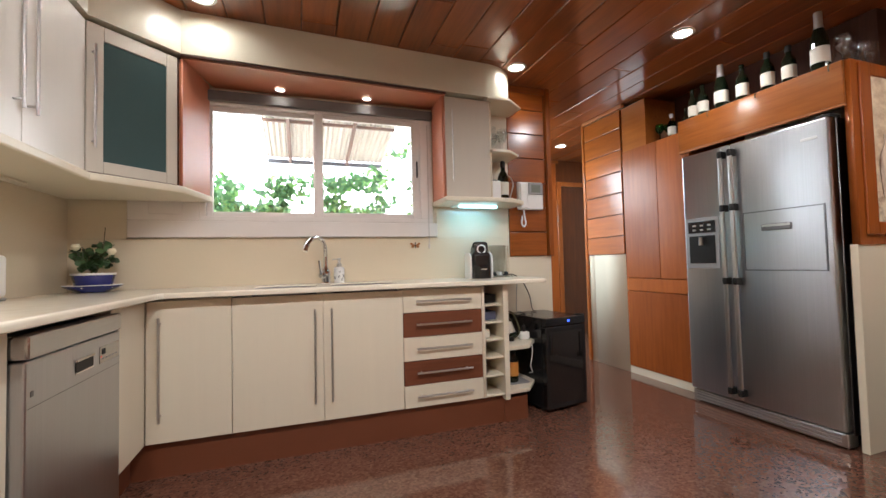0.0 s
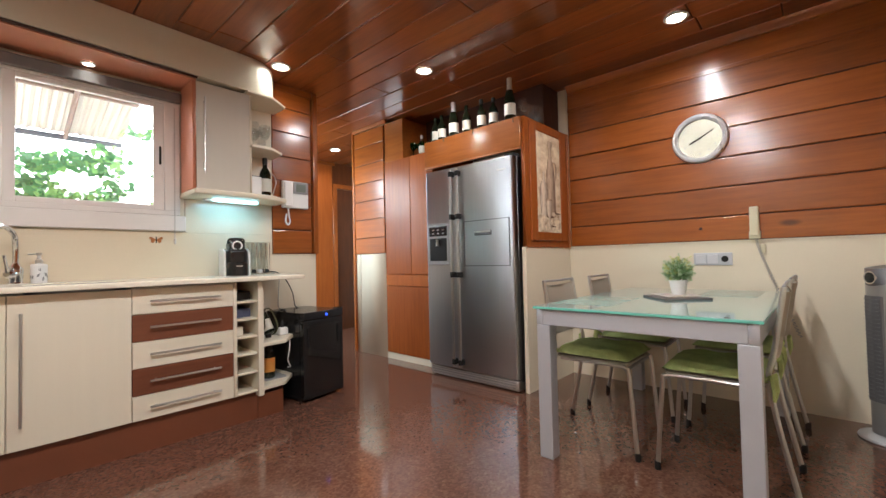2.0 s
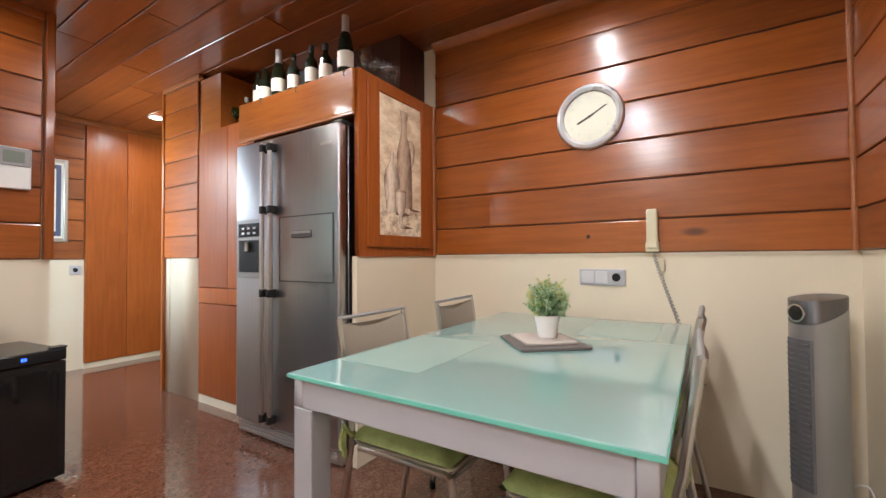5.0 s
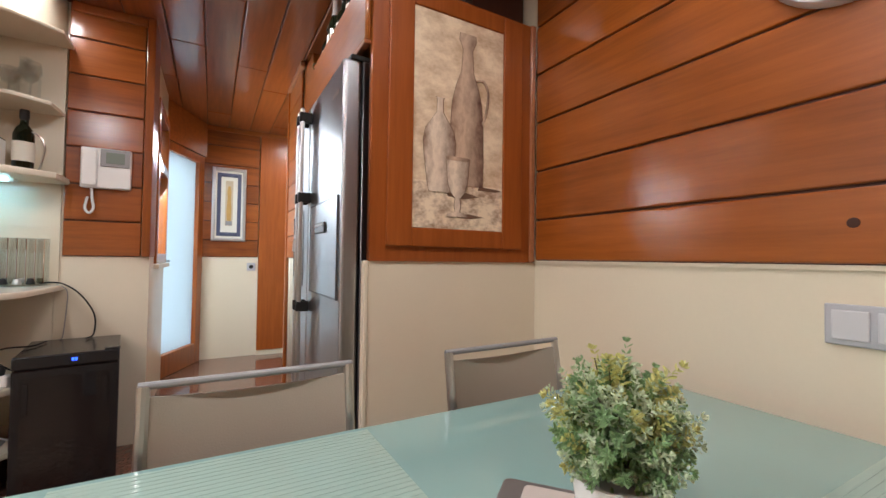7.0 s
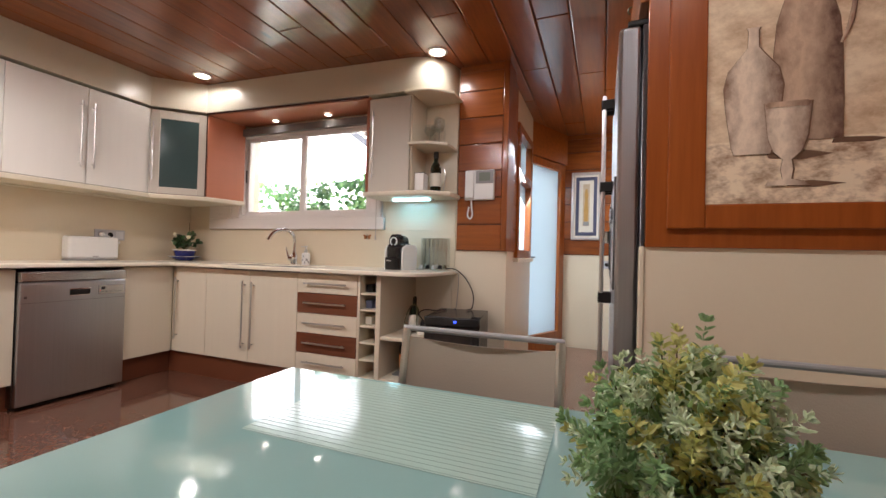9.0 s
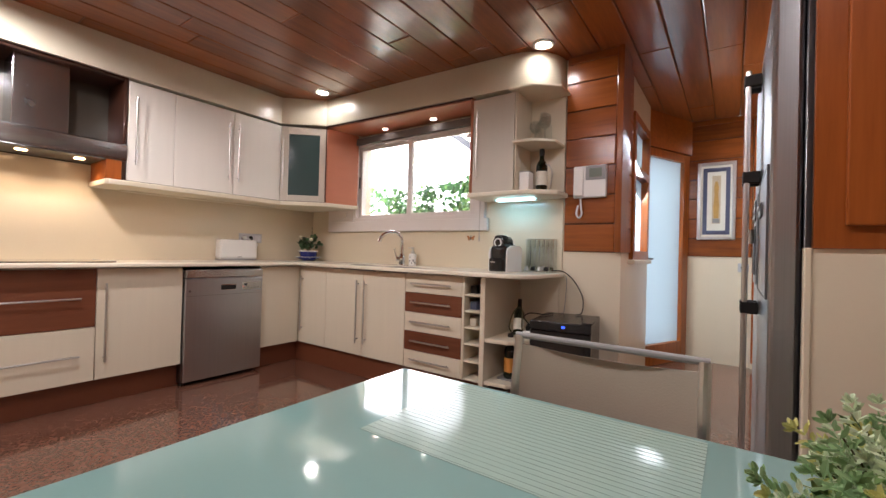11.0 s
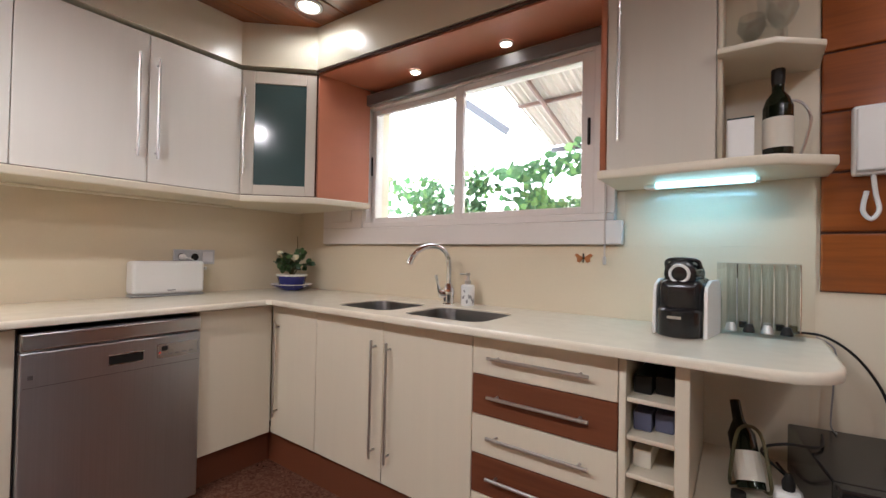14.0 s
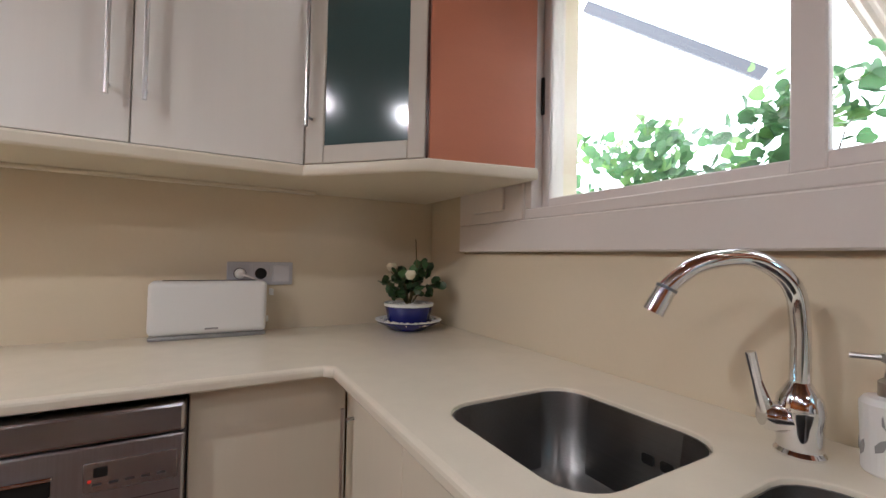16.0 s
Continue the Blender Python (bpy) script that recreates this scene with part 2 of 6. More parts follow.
M_PLINTH = plain("brown_plinth", (0.17, 0.055, 0.026), 0.35, var=0.2, scale=3)
M_SALMON = plain("salmon_panel", (0.52, 0.19, 0.105), 0.38, var=0.10, scale=3, stretch=(1, 1, 4))
M_CREAM = plain("cream_laminate", (0.73, 0.665, 0.53), 0.34, var=0.05, scale=2.0, bump=0.05, stretch=(14, 14, 0.6), bscale=25)
M_WHITE_LAM = plain("white_laminate", (0.82, 0.79, 0.73), 0.30, var=0.04, scale=2.0, bump=0.04, stretch=(14, 14, 0.6), bscale=25)
M_GREY_LAM = plain("taupe_laminate", (0.57, 0.525, 0.445), 0.42, var=0.05, scale=2.0, stretch=(14, 14, 0.6), bscale=25)
M_WAINS = plain("cream_wainscot", (0.76, 0.68, 0.53), 0.26, var=0.05, scale=2.5, bump=0.03)
M_SPLASH = plain("beige_backsplash", (0.71, 0.62, 0.465), 0.16, var=0.06, scale=2.0)
M_SOFFIT = plain("soffit_paint", (0.66, 0.62, 0.49), 0.24, var=0.05, scale=2.0)
M_COUNTER = plain("cream_worktop", (0.76, 0.70, 0.57), 0.22, var=0.07, scale=14, bscale=220)
M_FLOOR = stone_floor("terrazzo")
M_STEEL = steel("brushed_steel", (0.48, 0.49, 0.51), 0.30, "z")
M_STEEL_H = steel("brushed_steel_side", (0.50, 0.50, 0.50), 0.26, "y")
M_STEEL_DK = steel("dark_steel", (0.20, 0.20, 0.21), 0.34, "z")
M_CHROME = plain("chrome", (0.78, 0.78, 0.79), 0.07, metal=1, var=0.04)
M_SATIN = plain("satin_metal", (0.58, 0.57, 0.55), 0.30, metal=1, var=0.06)
M_SINK = steel("sink_steel", (0.25, 0.245, 0.24), 0.34, "x")
M_BLACK = plain("black_plastic", (0.012, 0.012, 0.013), 0.22, var=0.2)
M_BLACKM = plain("black_matt", (0.014, 0.013, 0.012), 0.5, var=0.2)
M_BLACKM.node_tree.nodes["Principled BSDF"].inputs["Specular IOR Level"].default_value = 0.25
M_DKGLASS = plain("black_glass_door", (0.010, 0.009, 0.009), 0.05, var=0.1, coat=0.5)
M_DKBROWN = wood("dark_brown_panel", (0.030, 0.010, 0.006), (0.075, 0.026, 0.014), "z", rough=0.4, coat=0.2, knots=False)
M_DOORDK = wood("dark_red_door", (0.055, 0.014, 0.005), (0.17, 0.046, 0.012), "z", rough=0.35, coat=0.3, knots=False)
M_WHITE = plain("white_plastic", (0.80, 0.80, 0.78), 0.30, var=0.03)
M_TRAY = plain("dark_grey_tray", (0.13, 0.12, 0.115), 0.4, var=0.08)
M_ROCKER = plain("light_silver_switch", (0.66, 0.66, 0.69), 0.35, metal=0.15, var=0.03)
M_PLATE = plain("off_white_plate", (0.52, 0.47, 0.43), 0.4, var=0.04)
M_IVORY = plain("ivory_plastic", (0.66, 0.60, 0.42), 0.38, var=0.06)
M_NICHE = plain("dark_taupe_gloss", (0.10, 0.085, 0.068), 0.12, var=0.08)
M_ALU = plain("painted_aluminium_frame", (0.72, 0.67, 0.63), 0.40, var=0.05)
M_GREYP = plain("grey_plastic", (0.30, 0.30, 0.30), 0.4, var=0.08)
M_FANGRILLE = plain("fan_grille_plastic", (0.20, 0.205, 0.22), 0.4, metal=0.5, var=0.06)
M_FANBODY = plain("fan_silver_plastic", (0.40, 0.41, 0.41), 0.30, metal=0.7, var=0.05)
M_SILVER = plain("silver_paint", (0.52, 0.53, 0.57), 0.34, metal=0.35, var=0.05)
M_TABLEGLASS = plain("aqua_painted_glass", (0.24, 0.41, 0.388), 0.04, var=0.03, coat=0.6)
M_TABLEEDGE = plain("green_glass_edge", (0.16, 0.50, 0.40), 0.08, var=0.05)
M_MAT = plain("ribbed_placemat", (0.34, 0.48, 0.425), 0.12, var=0.05)
M_FABRIC = plain("beige_sling_fabric", (0.38, 0.335, 0.27), 0.75, var=0.08, bump=0.3, bscale=320)
M_CUSHION = plain("green_cushion_fabric", (0.44, 0.54, 0.21), 0.85, var=0.55, scale=16, bump=0.3, bscale=150)
M_FROST = plain("frosted_teal_glass", (0.055, 0.095, 0.095), 0.12, var=0.12, scale=3)
M_GLASS = glass("clear_glass")
M_CLEAR, nodes, links, p = base("thin_clear_glass")
clear = nodes.new("ShaderNodeBsdfTransparent")
clear.inputs[0].default_value = (0.93, 0.95, 0.95, 1)
shine = nodes.new("ShaderNodeBsdfGlossy")
shine.inputs["Roughness"].default_value = 0.04
thin = nodes.new("ShaderNodeMixShader")
thin.inputs[0].default_value = 0.09
links.new(clear.outputs[0], thin.inputs[1])
links.new(shine.outputs[0], thin.inputs[2])
links.new(thin.outputs[0], nodes["Material Output"].inputs[0])
M_GREENGLASS = plain("dark_bottle_glass", (0.006, 0.010, 0.005), 0.06, var=0.2)
M_GREENGL2 = glass("green_glass", (0.10, 0.45, 0.14), 0.02)
M_LABEL = plain("paper_label", (0.68, 0.65, 0.56), 0.7, var=0.06)
M_ORANGE = plain("orange_label", (0.62, 0.26, 0.05), 0.6, var=0.08)
M_FOIL = plain("foil_capsule", (0.62, 0.62, 0.60), 0.35, metal=0.6, var=0.15)
M_CANVAS = brushed("painted_canvas", (0.52, 0.35, 0.21), (0.86, 0.71, 0.51), 9, 0.36, 0.60)
M_SEPIA1 = oil_paint("sepia_paint_mid", (0.20, 0.11, 0.07), (0.62, 0.45, 0.32), (0.10, 0.042, 0.026))
M_SEPIA2 = oil_paint("sepia_paint_light", (0.24, 0.135, 0.085), (0.84, 0.70, 0.55), (0.15, 0.070, 0.042))
M_GROUND = brushed("painted_tabletop", (0.26, 0.13, 0.065), (0.87, 0.73, 0.54), 15, 0.34, 0.56)
M_SEPIA3 = plain("sepia_paint_dark", (0.17, 0.095, 0.055), 0.8, var=0.35, scale=14)
M_PAPER = plain("print_paper", (0.80, 0.77, 0.68), 0.7, var=0.04)
M_PRINT = plain("beige_print", (0.60, 0.49, 0.34), 0.7, var=0.3, scale=22)
M_BLUEMAT = plain("blue_mount", (0.085, 0.095, 0.16), 0.7, var=0.15)
M_OCHRE = plain("ochre_print", (0.55, 0.33, 0.10), 0.7, var=0.3, scale=30)
M_WING = plain("rusty_wing", (0.38, 0.14, 0.035), 0.5, var=0.55, scale=60)
M_CLOCKRIM = plain("light_silver_paint", (0.66, 0.67, 0.69), 0.28, metal=0.35, var=0.05)
M_DIAL = plain("cream_dial", (0.44, 0.42, 0.33), 0.5, var=0.06)
M_LEAF = leafy("table_plant_leaf", (0.66, 0.75, 0.56), 0.8, 0.75, 1.3)
M_LEAFY = leafy("table_plant_yellow_leaf", (0.62, 0.62, 0.25), 0.8, 0.75, 1.3)
M_LEAFD = leafy("table_plant_inner_leaf", (0.13, 0.21, 0.07), 0.8)
M_LEAFG = leafy("table_plant_green_leaf", (0.29, 0.44, 0.22), 0.8, 0.7, 1.3)
M_LEAF2 = leafy("dark_leaf", (0.040, 0.085, 0.030), 0.4)
M_LEAF3 = leafy("vine_leaf", (0.075, 0.165, 0.085), 0.4)
M_LEAF4 = leafy("young_vine_leaf", (0.15, 0.27, 0.10), 0.4)
M_STEM = plain("stem", (0.10, 0.09, 0.04), 0.7, var=0.2)
M_PETAL = plain("cream_petal", (0.75, 0.70, 0.52), 0.6, var=0.08)
M_COBALT = plain("cobalt_glaze", (0.012, 0.018, 0.16), 0.10, var=0.25, coat=0.5)
M_PEBBLE = plain("white_pebbles", (0.72, 0.70, 0.66), 0.6, var=0.1)
M_OUTWALL = plain("white_render", (0.82, 0.81, 0.78), 0.8, var=0.05)
M_OUTFLOOR = plain("terrace_tile", (0.50, 0.44, 0.38), 0.7, var=0.12)
M_CANOPY = plain("corrugated_sheet", (0.40, 0.37, 0.32), 0.5, var=0.1)
M_GUTTER = plain("grey_gutter", (0.06, 0.062, 0.07), 0.5, var=0.1)
M_BEAM = plain("brown_steel_beam", (0.09, 0.045, 0.028), 0.5, var=0.15)
M_LAMPGLOW = plain("lit_lamp", (0.9, 0.9, 0.85), 0.4, var=0.01, emit=((1, 0.93, 0.80), 14))
M_TUBEGLOW = plain("lit_tube", (0.9, 0.95, 1), 0.4, var=0.01, emit=((0.42, 0.90, 1.0), 2.2))
M_HOODGLOW = plain("lit_hood_lamp", (0.9, 0.8, 0.6), 0.4, var=0.01, emit=((1, 0.62, 0.30), 12))
M_LED = plain("blue_led", (0.05, 0.1, 0.9), 0.4, var=0.01, emit=((0.02, 0.07, 1.0), 2.2))
M_REDLED = plain("red_led", (0.9, 0.05, 0.03), 0.4, var=0.01, emit=((1.0, 0.04, 0.02), 0.12))
M_LCD = plain("lcd_panel", (0.20, 0.23, 0.20), 0.12, var=0.1)
M_FROSTDOOR = plain("frosted_door_glass", (0.50, 0.55, 0.58), 0.5, var=0.03, scale=2)


def translucent(m, amount, tint=(0.88, 0.95, 1.0)):
    p = m.node_tree.nodes["Principled BSDF"]
    out = m.node_tree.nodes["Material Output"]
    tr = m.node_tree.nodes.new("ShaderNodeBsdfTranslucent")
    tr.inputs[0].default_value = (*tint, 1)
    mix = m.node_tree.nodes.new("ShaderNodeMixShader")
    mix.inputs[0].default_value = amount
    m.node_tree.links.new(p.outputs[0], mix.inputs[1])
    m.node_tree.links.new(tr.outputs[0], mix.inputs[2])
    m.node_tree.links.new(mix.outputs[0], out.inputs[0])


translucent(M_FROSTDOOR, 0.75, (0.36, 0.415, 0.445))
translucent(M_CANOPY, 0.20, (0.5, 0.47, 0.42))
translucent(M_LEAF, 0.30, (0.50, 0.62, 0.36))
translucent(M_LEAFY, 0.30, (0.58, 0.58, 0.22))
translucent(M_LEAFG, 0.30, (0.28, 0.44, 0.20))
translucent(M_LEAF3, 0.40, (0.17, 0.36, 0.15))
translucent(M_LEAF4, 0.50, (0.32, 0.56, 0.20))

# ---- mesh helpers ----
ROOT = {}


def thing(name, at, label, category, turn=0.0, group="", kind=""):
    """An Empty at a thing's base; its parts are built in world coordinates and carried into its frame."""
    ob = new(name)
    ob.empty_display_size = 0.05
    m = pose(at[0], at[1], at[2], 0, 0, turn)
    ob.matrix_basis = m
    ROOT[ob] = m
    return tagged(ob, label, category, group, kind)


def finish(name, bm, material, smooth=35):
    bmesh.ops.recalc_face_normals(bm, faces=bm.faces[:])
    areas = sorted(f.calc_area() for f in bm.faces)
    broad = 8 * areas[len(areas) // 2] if areas else 0
    for f in bm.faces:
        f.smooth = f.calc_area() < broad
    for e in bm.edges:
        e.smooth = len(e.link_faces) == 2 and e.calc_face_angle(0) < radians(smooth)
    me = bpy.data.meshes.new(name)
    bm.to_mesh(me)
    bm.free()
    me.materials.append(material)
    return me


def part(name, bm, material, parent, label="", local=False, kind="", smooth=35):
    root = parent
    m = ROOT[root]
    if not local:
        bmesh.ops.transform(bm, matrix=m.inverted(), verts=bm.verts[:])
    ob = new(name, finish(name, bm, material, smooth))
    ob.parent = parent
    ROOT[ob] = m
    if label:
        ob["label"] = label
    if kind:
        ob["kind"] = kind
    return ob


def solid(name, bm, material, label, category="", group="", kind="", smooth=35):
    """A top-level thing of a single mesh, in world coordinates."""
    ob = new(name, finish(name, bm, material, smooth))
    ROOT[ob] = Matrix.Identity(4)
    return tagged(ob, label, category, group, kind)


def merge(bm, other):
    me = bpy.data.meshes.new("tmp")
    other.to_mesh(me)
    other.free()
    bm.from_mesh(me)
    bpy.data.meshes.remove(me)
    return bm


def box(x0, x1, y0, y1, z0, z1, bevel=0.0, seg=1, bm=None, m=None):
    b = bmesh.new()
    bmesh.ops.create_cube(b, size=1.0)
    for v in b.verts:
        v.co = Vector((x0 + (v.co.x + 0.5) * (x1 - x0), y0 + (v.co.y + 0.5) * (y1 - y0), z0 + (v.co.z + 0.5) * (z1 - z0)))
    if bevel:
        bmesh.ops.bevel(b, geom=b.edges[:], offset=bevel, segments=seg, affect="EDGES", profile=0.5)
    if m is not None:
        bmesh.ops.transform(b, matrix=m, verts=b.verts[:])
    return merge(bm, b) if bm else b


def prism(points, z0, z1, bevel=0.0, seg=2, bm=None, m=None):
    b = bmesh.new()
    low = [b.verts.new((x, y, z0)) for x, y in points]
    f = b.faces.new(low)
    r = bmesh.ops.extrude_face_region(b, geom=[f])
    bmesh.ops.translate(b, vec=(0, 0, z1 - z0), verts=[v for v in r["geom"] if isinstance(v, bmesh.types.BMVert)])
    if bevel:
        rim = [e for e in b.edges if abs(e.verts[0].co.z - e.verts[1].co.z) < 1e-6]
        bmesh.ops.bevel(b, geom=rim, offset=bevel, segments=seg, affect="EDGES", profile=0.5)
    if m is not None:
        bmesh.ops.transform(b, matrix=m, verts=b.verts[:])
    return merge(bm, b) if bm else b


def lathe(profile, at=(0, 0, 0), seg=20, bm=None, m=None, ring=False):
    """Turns (radius, height) pairs round the vertical."""
    b = bmesh.new()
    rings = []
    for r, z in profile:
        if r < 1e-5:
            rings.append([b.verts.new((at[0], at[1], at[2] + z))])
        else:
            rings.append([b.verts.new((at[0] + r * math.cos(2 * math.pi * i / seg), at[1] + r * math.sin(2 * math.pi * i / seg), at[2] + z)) for i in range(seg)])
    for a, c in zip(rings, rings[1:] + ([rings[0]] if ring else [])):
        for i in range(seg):
            j = (i + 1) % seg
            if len(a) == 1 and len(c) > 1:
                b.faces.new((a[0], c[i], c[j]))
            elif len(c) == 1 and len(a) > 1:
                b.faces.new((a[i], a[j], c[0]))
            elif len(a) > 1:
                b.faces.new((a[i], a[j], c[j], c[i]))
    for end in () if ring else (rings[0], rings[-1]):
        if len(end) > 1:
            b.faces.new(end)
    if m is not None:
        bmesh.ops.transform(b, matrix=m, verts=b.verts[:])
    return merge(bm, b) if bm else b


def tube(points, r, seg=8, bm=None, smooth=0):
    """A round bar along points; smooth adds a Catmull-Rom run through them."""
    pts = [Vector(p) for p in points]
    if smooth:
        run = []
        for i in range(len(pts) - 1):
            p0, p1, p2, p3 = pts[max(0, i - 1)], pts[i], pts[i + 1], pts[min(len(pts) - 1, i + 2)]
            for k in range(smooth):
                t = k / smooth
                run.append(0.5 * ((2 * p1) + (p2 - p0) * t + (2 * p0 - 5 * p1 + 4 * p2 - p3) * t * t + (3 * p1 - p0 - 3 * p2 + p3) * t ** 3))
        pts = run + [pts[-1]]
    b = bmesh.new()
    rings, side = [], None
    for i, p in enumerate(pts):
        d = (pts[min(i + 1, len(pts) - 1)] - pts[max(i - 1, 0)]).normalized()
        if side is None:
            side = d.orthogonal().normalized()
        side = (side - d * side.dot(d)).normalized()
        up = d.cross(side)
        rr = np.interp(i / (len(pts) - 1), np.linspace(0, 1, len(r)), r) if isinstance(r, (list, tuple)) else r
        rings.append([b.verts.new(p + (side * math.cos(2 * math.pi * k / seg) + up * math.sin(2 * math.pi * k / seg)) * rr) for k in range(seg)])
    for a, c in zip(rings, rings[1:]):
        for i in range(seg):
            b.faces.new((a[i], a[(i + 1) % seg], c[(i + 1) % seg], c[i]))
    b.faces.new(rings[0])
    b.faces.new(rings[-1])
    return merge(bm, b) if bm else b


def bar_handle(parent, p0, p1, out, r=0.006):
    """A bar pull on two short posts."""
    p0, p1, out = Vector(p0), Vector(p1), Vector(out)
    d = (p1 - p0).normalized()
    b = tube((p0 + out, p1 + out), r, 10)
    for q in (p0 + d * 0.03, p1 - d * 0.03):
        tube((q, q + out), r * 0.8, 8, b)
    return part("handle", b, M_SATIN, parent, "slim brushed metal bar handle")

# ---- large structure ----
CEIL, WAINS = 2.45, 1.068


def wall(name, boxes, material, label):
    b = bmesh.new()
    for q in boxes:
        box(*q, bm=b)
    return solid(name, b, material, label, "wall", kind="structure")


floor = solid("floor", box(-1.30, 4.75, -0.56, 5.50, -0.15, 0.0), M_FLOOR, "polished red-brown terrazzo floor", "floor", kind="structure")

b = box(-1.30, 4.75, -0.56, 3.46, CEIL + 0.012, CEIL + 0.15)
box(1.95, 4.75, 3.46, 5.50, CEIL + 0.012, CEIL + 0.15, bm=b)
for f in b.faces:
    f.smooth = False
backing = solid("ceiling", b, M_GROOVE, "varnished reddish-brown wooden plank ceiling", "ceiling", kind="structure")


def plank_ceiling():
    """Planks along y with staggered end joints, one mesh."""
    rnd = random.Random(4)
    b = bmesh.new()
    w, x = 0.199, -1.239
    while x < 4.6:
        ends = [-0.40]
        y = -0.40 + rnd.uniform(0.5, 2.4)
        top = 5.30 if x > 1.9 else 3.26
        while y < top - 0.3:
            ends.append(y)
            y += rnd.uniform(1.7, 2.6)
        ends.append(top)
        for y0, y1 in zip(ends, ends[1:]):
            box(x + 0.0015, x + w - 0.0015, y0 + 0.001, y1 - 0.001, CEIL - rnd.uniform(0, 0.0015), CEIL + 0.0115, 0.008, 3, b)
        x += w
    return b


ob = part("planks", plank_ceiling(), M_CEIL, backing, "reddish-brown varnished planks", local=True)
wall_north = wall("wall_north", [(-1.30, -0.452, 3.26, 3.46, 0, CEIL), (1.061, 2.095, 3.26, 3.46, 0, CEIL),
                                 (-0.452, 1.061, 3.26, 3.46, 0, 1.33), (-0.452, 1.061, 3.26, 3.46, 2.12, CEIL)], M_WAINS, "cream wall round the kitchen window")
wall_west = wall("wall_west", [(-1.30, -1.13, -0.56, 3.26, 0, CEIL)], M_SPLASH, "smooth beige wall behind the worktop")
wall_south = wall("wall_south", [(-1.30, 4.75, -0.56, -0.39, 0, CEIL)], M_WAINS, "wall with cream wainscot below varnished boards")
wall_east = wall("wall_east", [(3.58, 3.75, -0.39, 3.785, 0, CEIL)], M_WAINS, "wall with cream wainscot below varnished boards")
wall_passage = wall("wall_passage", [(2.956, 3.10, 3.36, 3.785, 0, CEIL), (2.956, 4.75, 3.785, 3.885, 0, CEIL)], M_WAINS, "short passage wall, cream wainscot below boards")
wall_hall_west = wall("wall_hall_west", [(1.95, 2.055, 3.46, 3.72, 0, CEIL), (1.95, 2.055, 4.42, 4.56, 0, CEIL),
                                         (1.95, 2.055, 3.72, 4.42, 0, 1.02), (1.95, 2.055, 3.72, 4.42, 2.16, CEIL)], M_WAINS, "hall wall with a wooden framed window")
wall_hall_end = wall("wall_hall_end", [(1.70, 4.75, 5.30, 5.50, 0, CEIL)], M_WAINS, "hall end wall, cream wainscot below boards")
wall_corridor_end = wall("wall_corridor_end", [(4.62, 4.75, 3.885, 5.30, 0, CEIL)], M_WAINS, "plain corridor end wall")


def boards(parent, axis, plane, face, a0, a1, z0, z1, pitch=0.2, first=1.242, material=None):
    """Horizontal varnished boards with dark joints; axis is the way they run."""
    zs = [z0]
    z = first
    while z < z1 - 0.03:
        zs.append(z)
        z += pitch
    zs.append(z1)
    mat = material or (M_BOARD_X if axis == "x" else M_BOARD_Y)
    d0, d1 = sorted((plane, plane + face * 0.016))
    back0, back1 = sorted((plane, plane + face * 0.006))
    g = box(a0, a1, back0, back1, z0, z1) if axis == "x" else box(back0, back1, a0, a1, z0, z1)
    part("board_backing", g, M_GROOVE, parent)
    for lo, hi in zip(zs, zs[1:]):
        lo2, hi2 = lo + 0.003, hi - 0.004
        bb = box(a0, a1, d0, d1, lo2, hi2, 0.005, 2) if axis == "x" else box(d0, d1, a0, a1, lo2, hi2, 0.005, 2)
        part("board", bb, mat, parent)


boards(wall_east, "y", 3.58, -1, -0.374, 1.615, 1.077, CEIL)
boards(wall_south, "x", -0.39, 1, -1.13, 3.564, 1.077, CEIL)
boards(wall_north, "x", 3.26, -1, 1.712, 2.052, 1.066, CEIL, first=1.262)
boards(wall_passage, "y", 2.956, -1, 3.352, 3.86, 1.070, 2.41, first=1.24)
boards(wall_hall_end, "x", 5.30, -1, 2.27, 2.853, 1.068, CEIL, first=1.25)
boards(wall_hall_west, "y", 2.055, 1, 3.47, 3.70, 1.068, CEIL, first=1.25)

# trims, beads and skirting
t = box(3.556, 3.564, -0.374, 1.615, 2.232, 2.262, 0.003)
part("rail", t, M_BOARD_Y, wall_east, "wooden picture rail")
part("crown", prism([(3.58, 0), (3.53, 0), (3.535, -0.02), (3.56, -0.05), (3.58, -0.055)], 0, 1.98, m=Matrix(((1, 0, 0, -0.016), (0, 0, 1, -0.373), (0, 1, 0, CEIL), (0, 0, 0, 1)))), M_BOARD_Y, wall_east)
part("corner_bead", tube(((3.557, -0.367, 1.077), (3.557, -0.367, CEIL)), 0.010), M_BEAD, wall_east, "light wooden corner bead")
part("cap", box(2.058, 2.100, 3.215, 3.46, 1.066, CEIL, 0.006, 2), M_POST, wall_north, "wooden end post")
part("cap", box(2.930, 2.962, 3.862, 3.892, 0.0, CEIL - 0.02, 0.005, 2), M_POST, wall_passage, "wooden edge strip")
part("crown", box(2.920, 2.956, 3.30, 3.86, 2.412, CEIL, 0.008, 2), M_BEAD, wall_passage, "light wooden crown strip")
part("crown", box(2.28, 3.60, 5.262, 5.284, 2.40, CEIL, 0.008, 2), M_BOARD_X, wall_hall_end)
part("crown", box(1.72, 2.06, 3.225, 3.244, 2.395, CEIL, 0.008, 2), M_BOARD_X, wall_north)
for pts, par in (((3.572, 3.58, -0.39, 1.63, 1.066, 1.077), wall_east), ((-1.13, 3.572, -0.39, -0.382, 1.066, 1.077), wall_south)):
    part("wainscot_cap", box(*pts), M_WAINS, par)

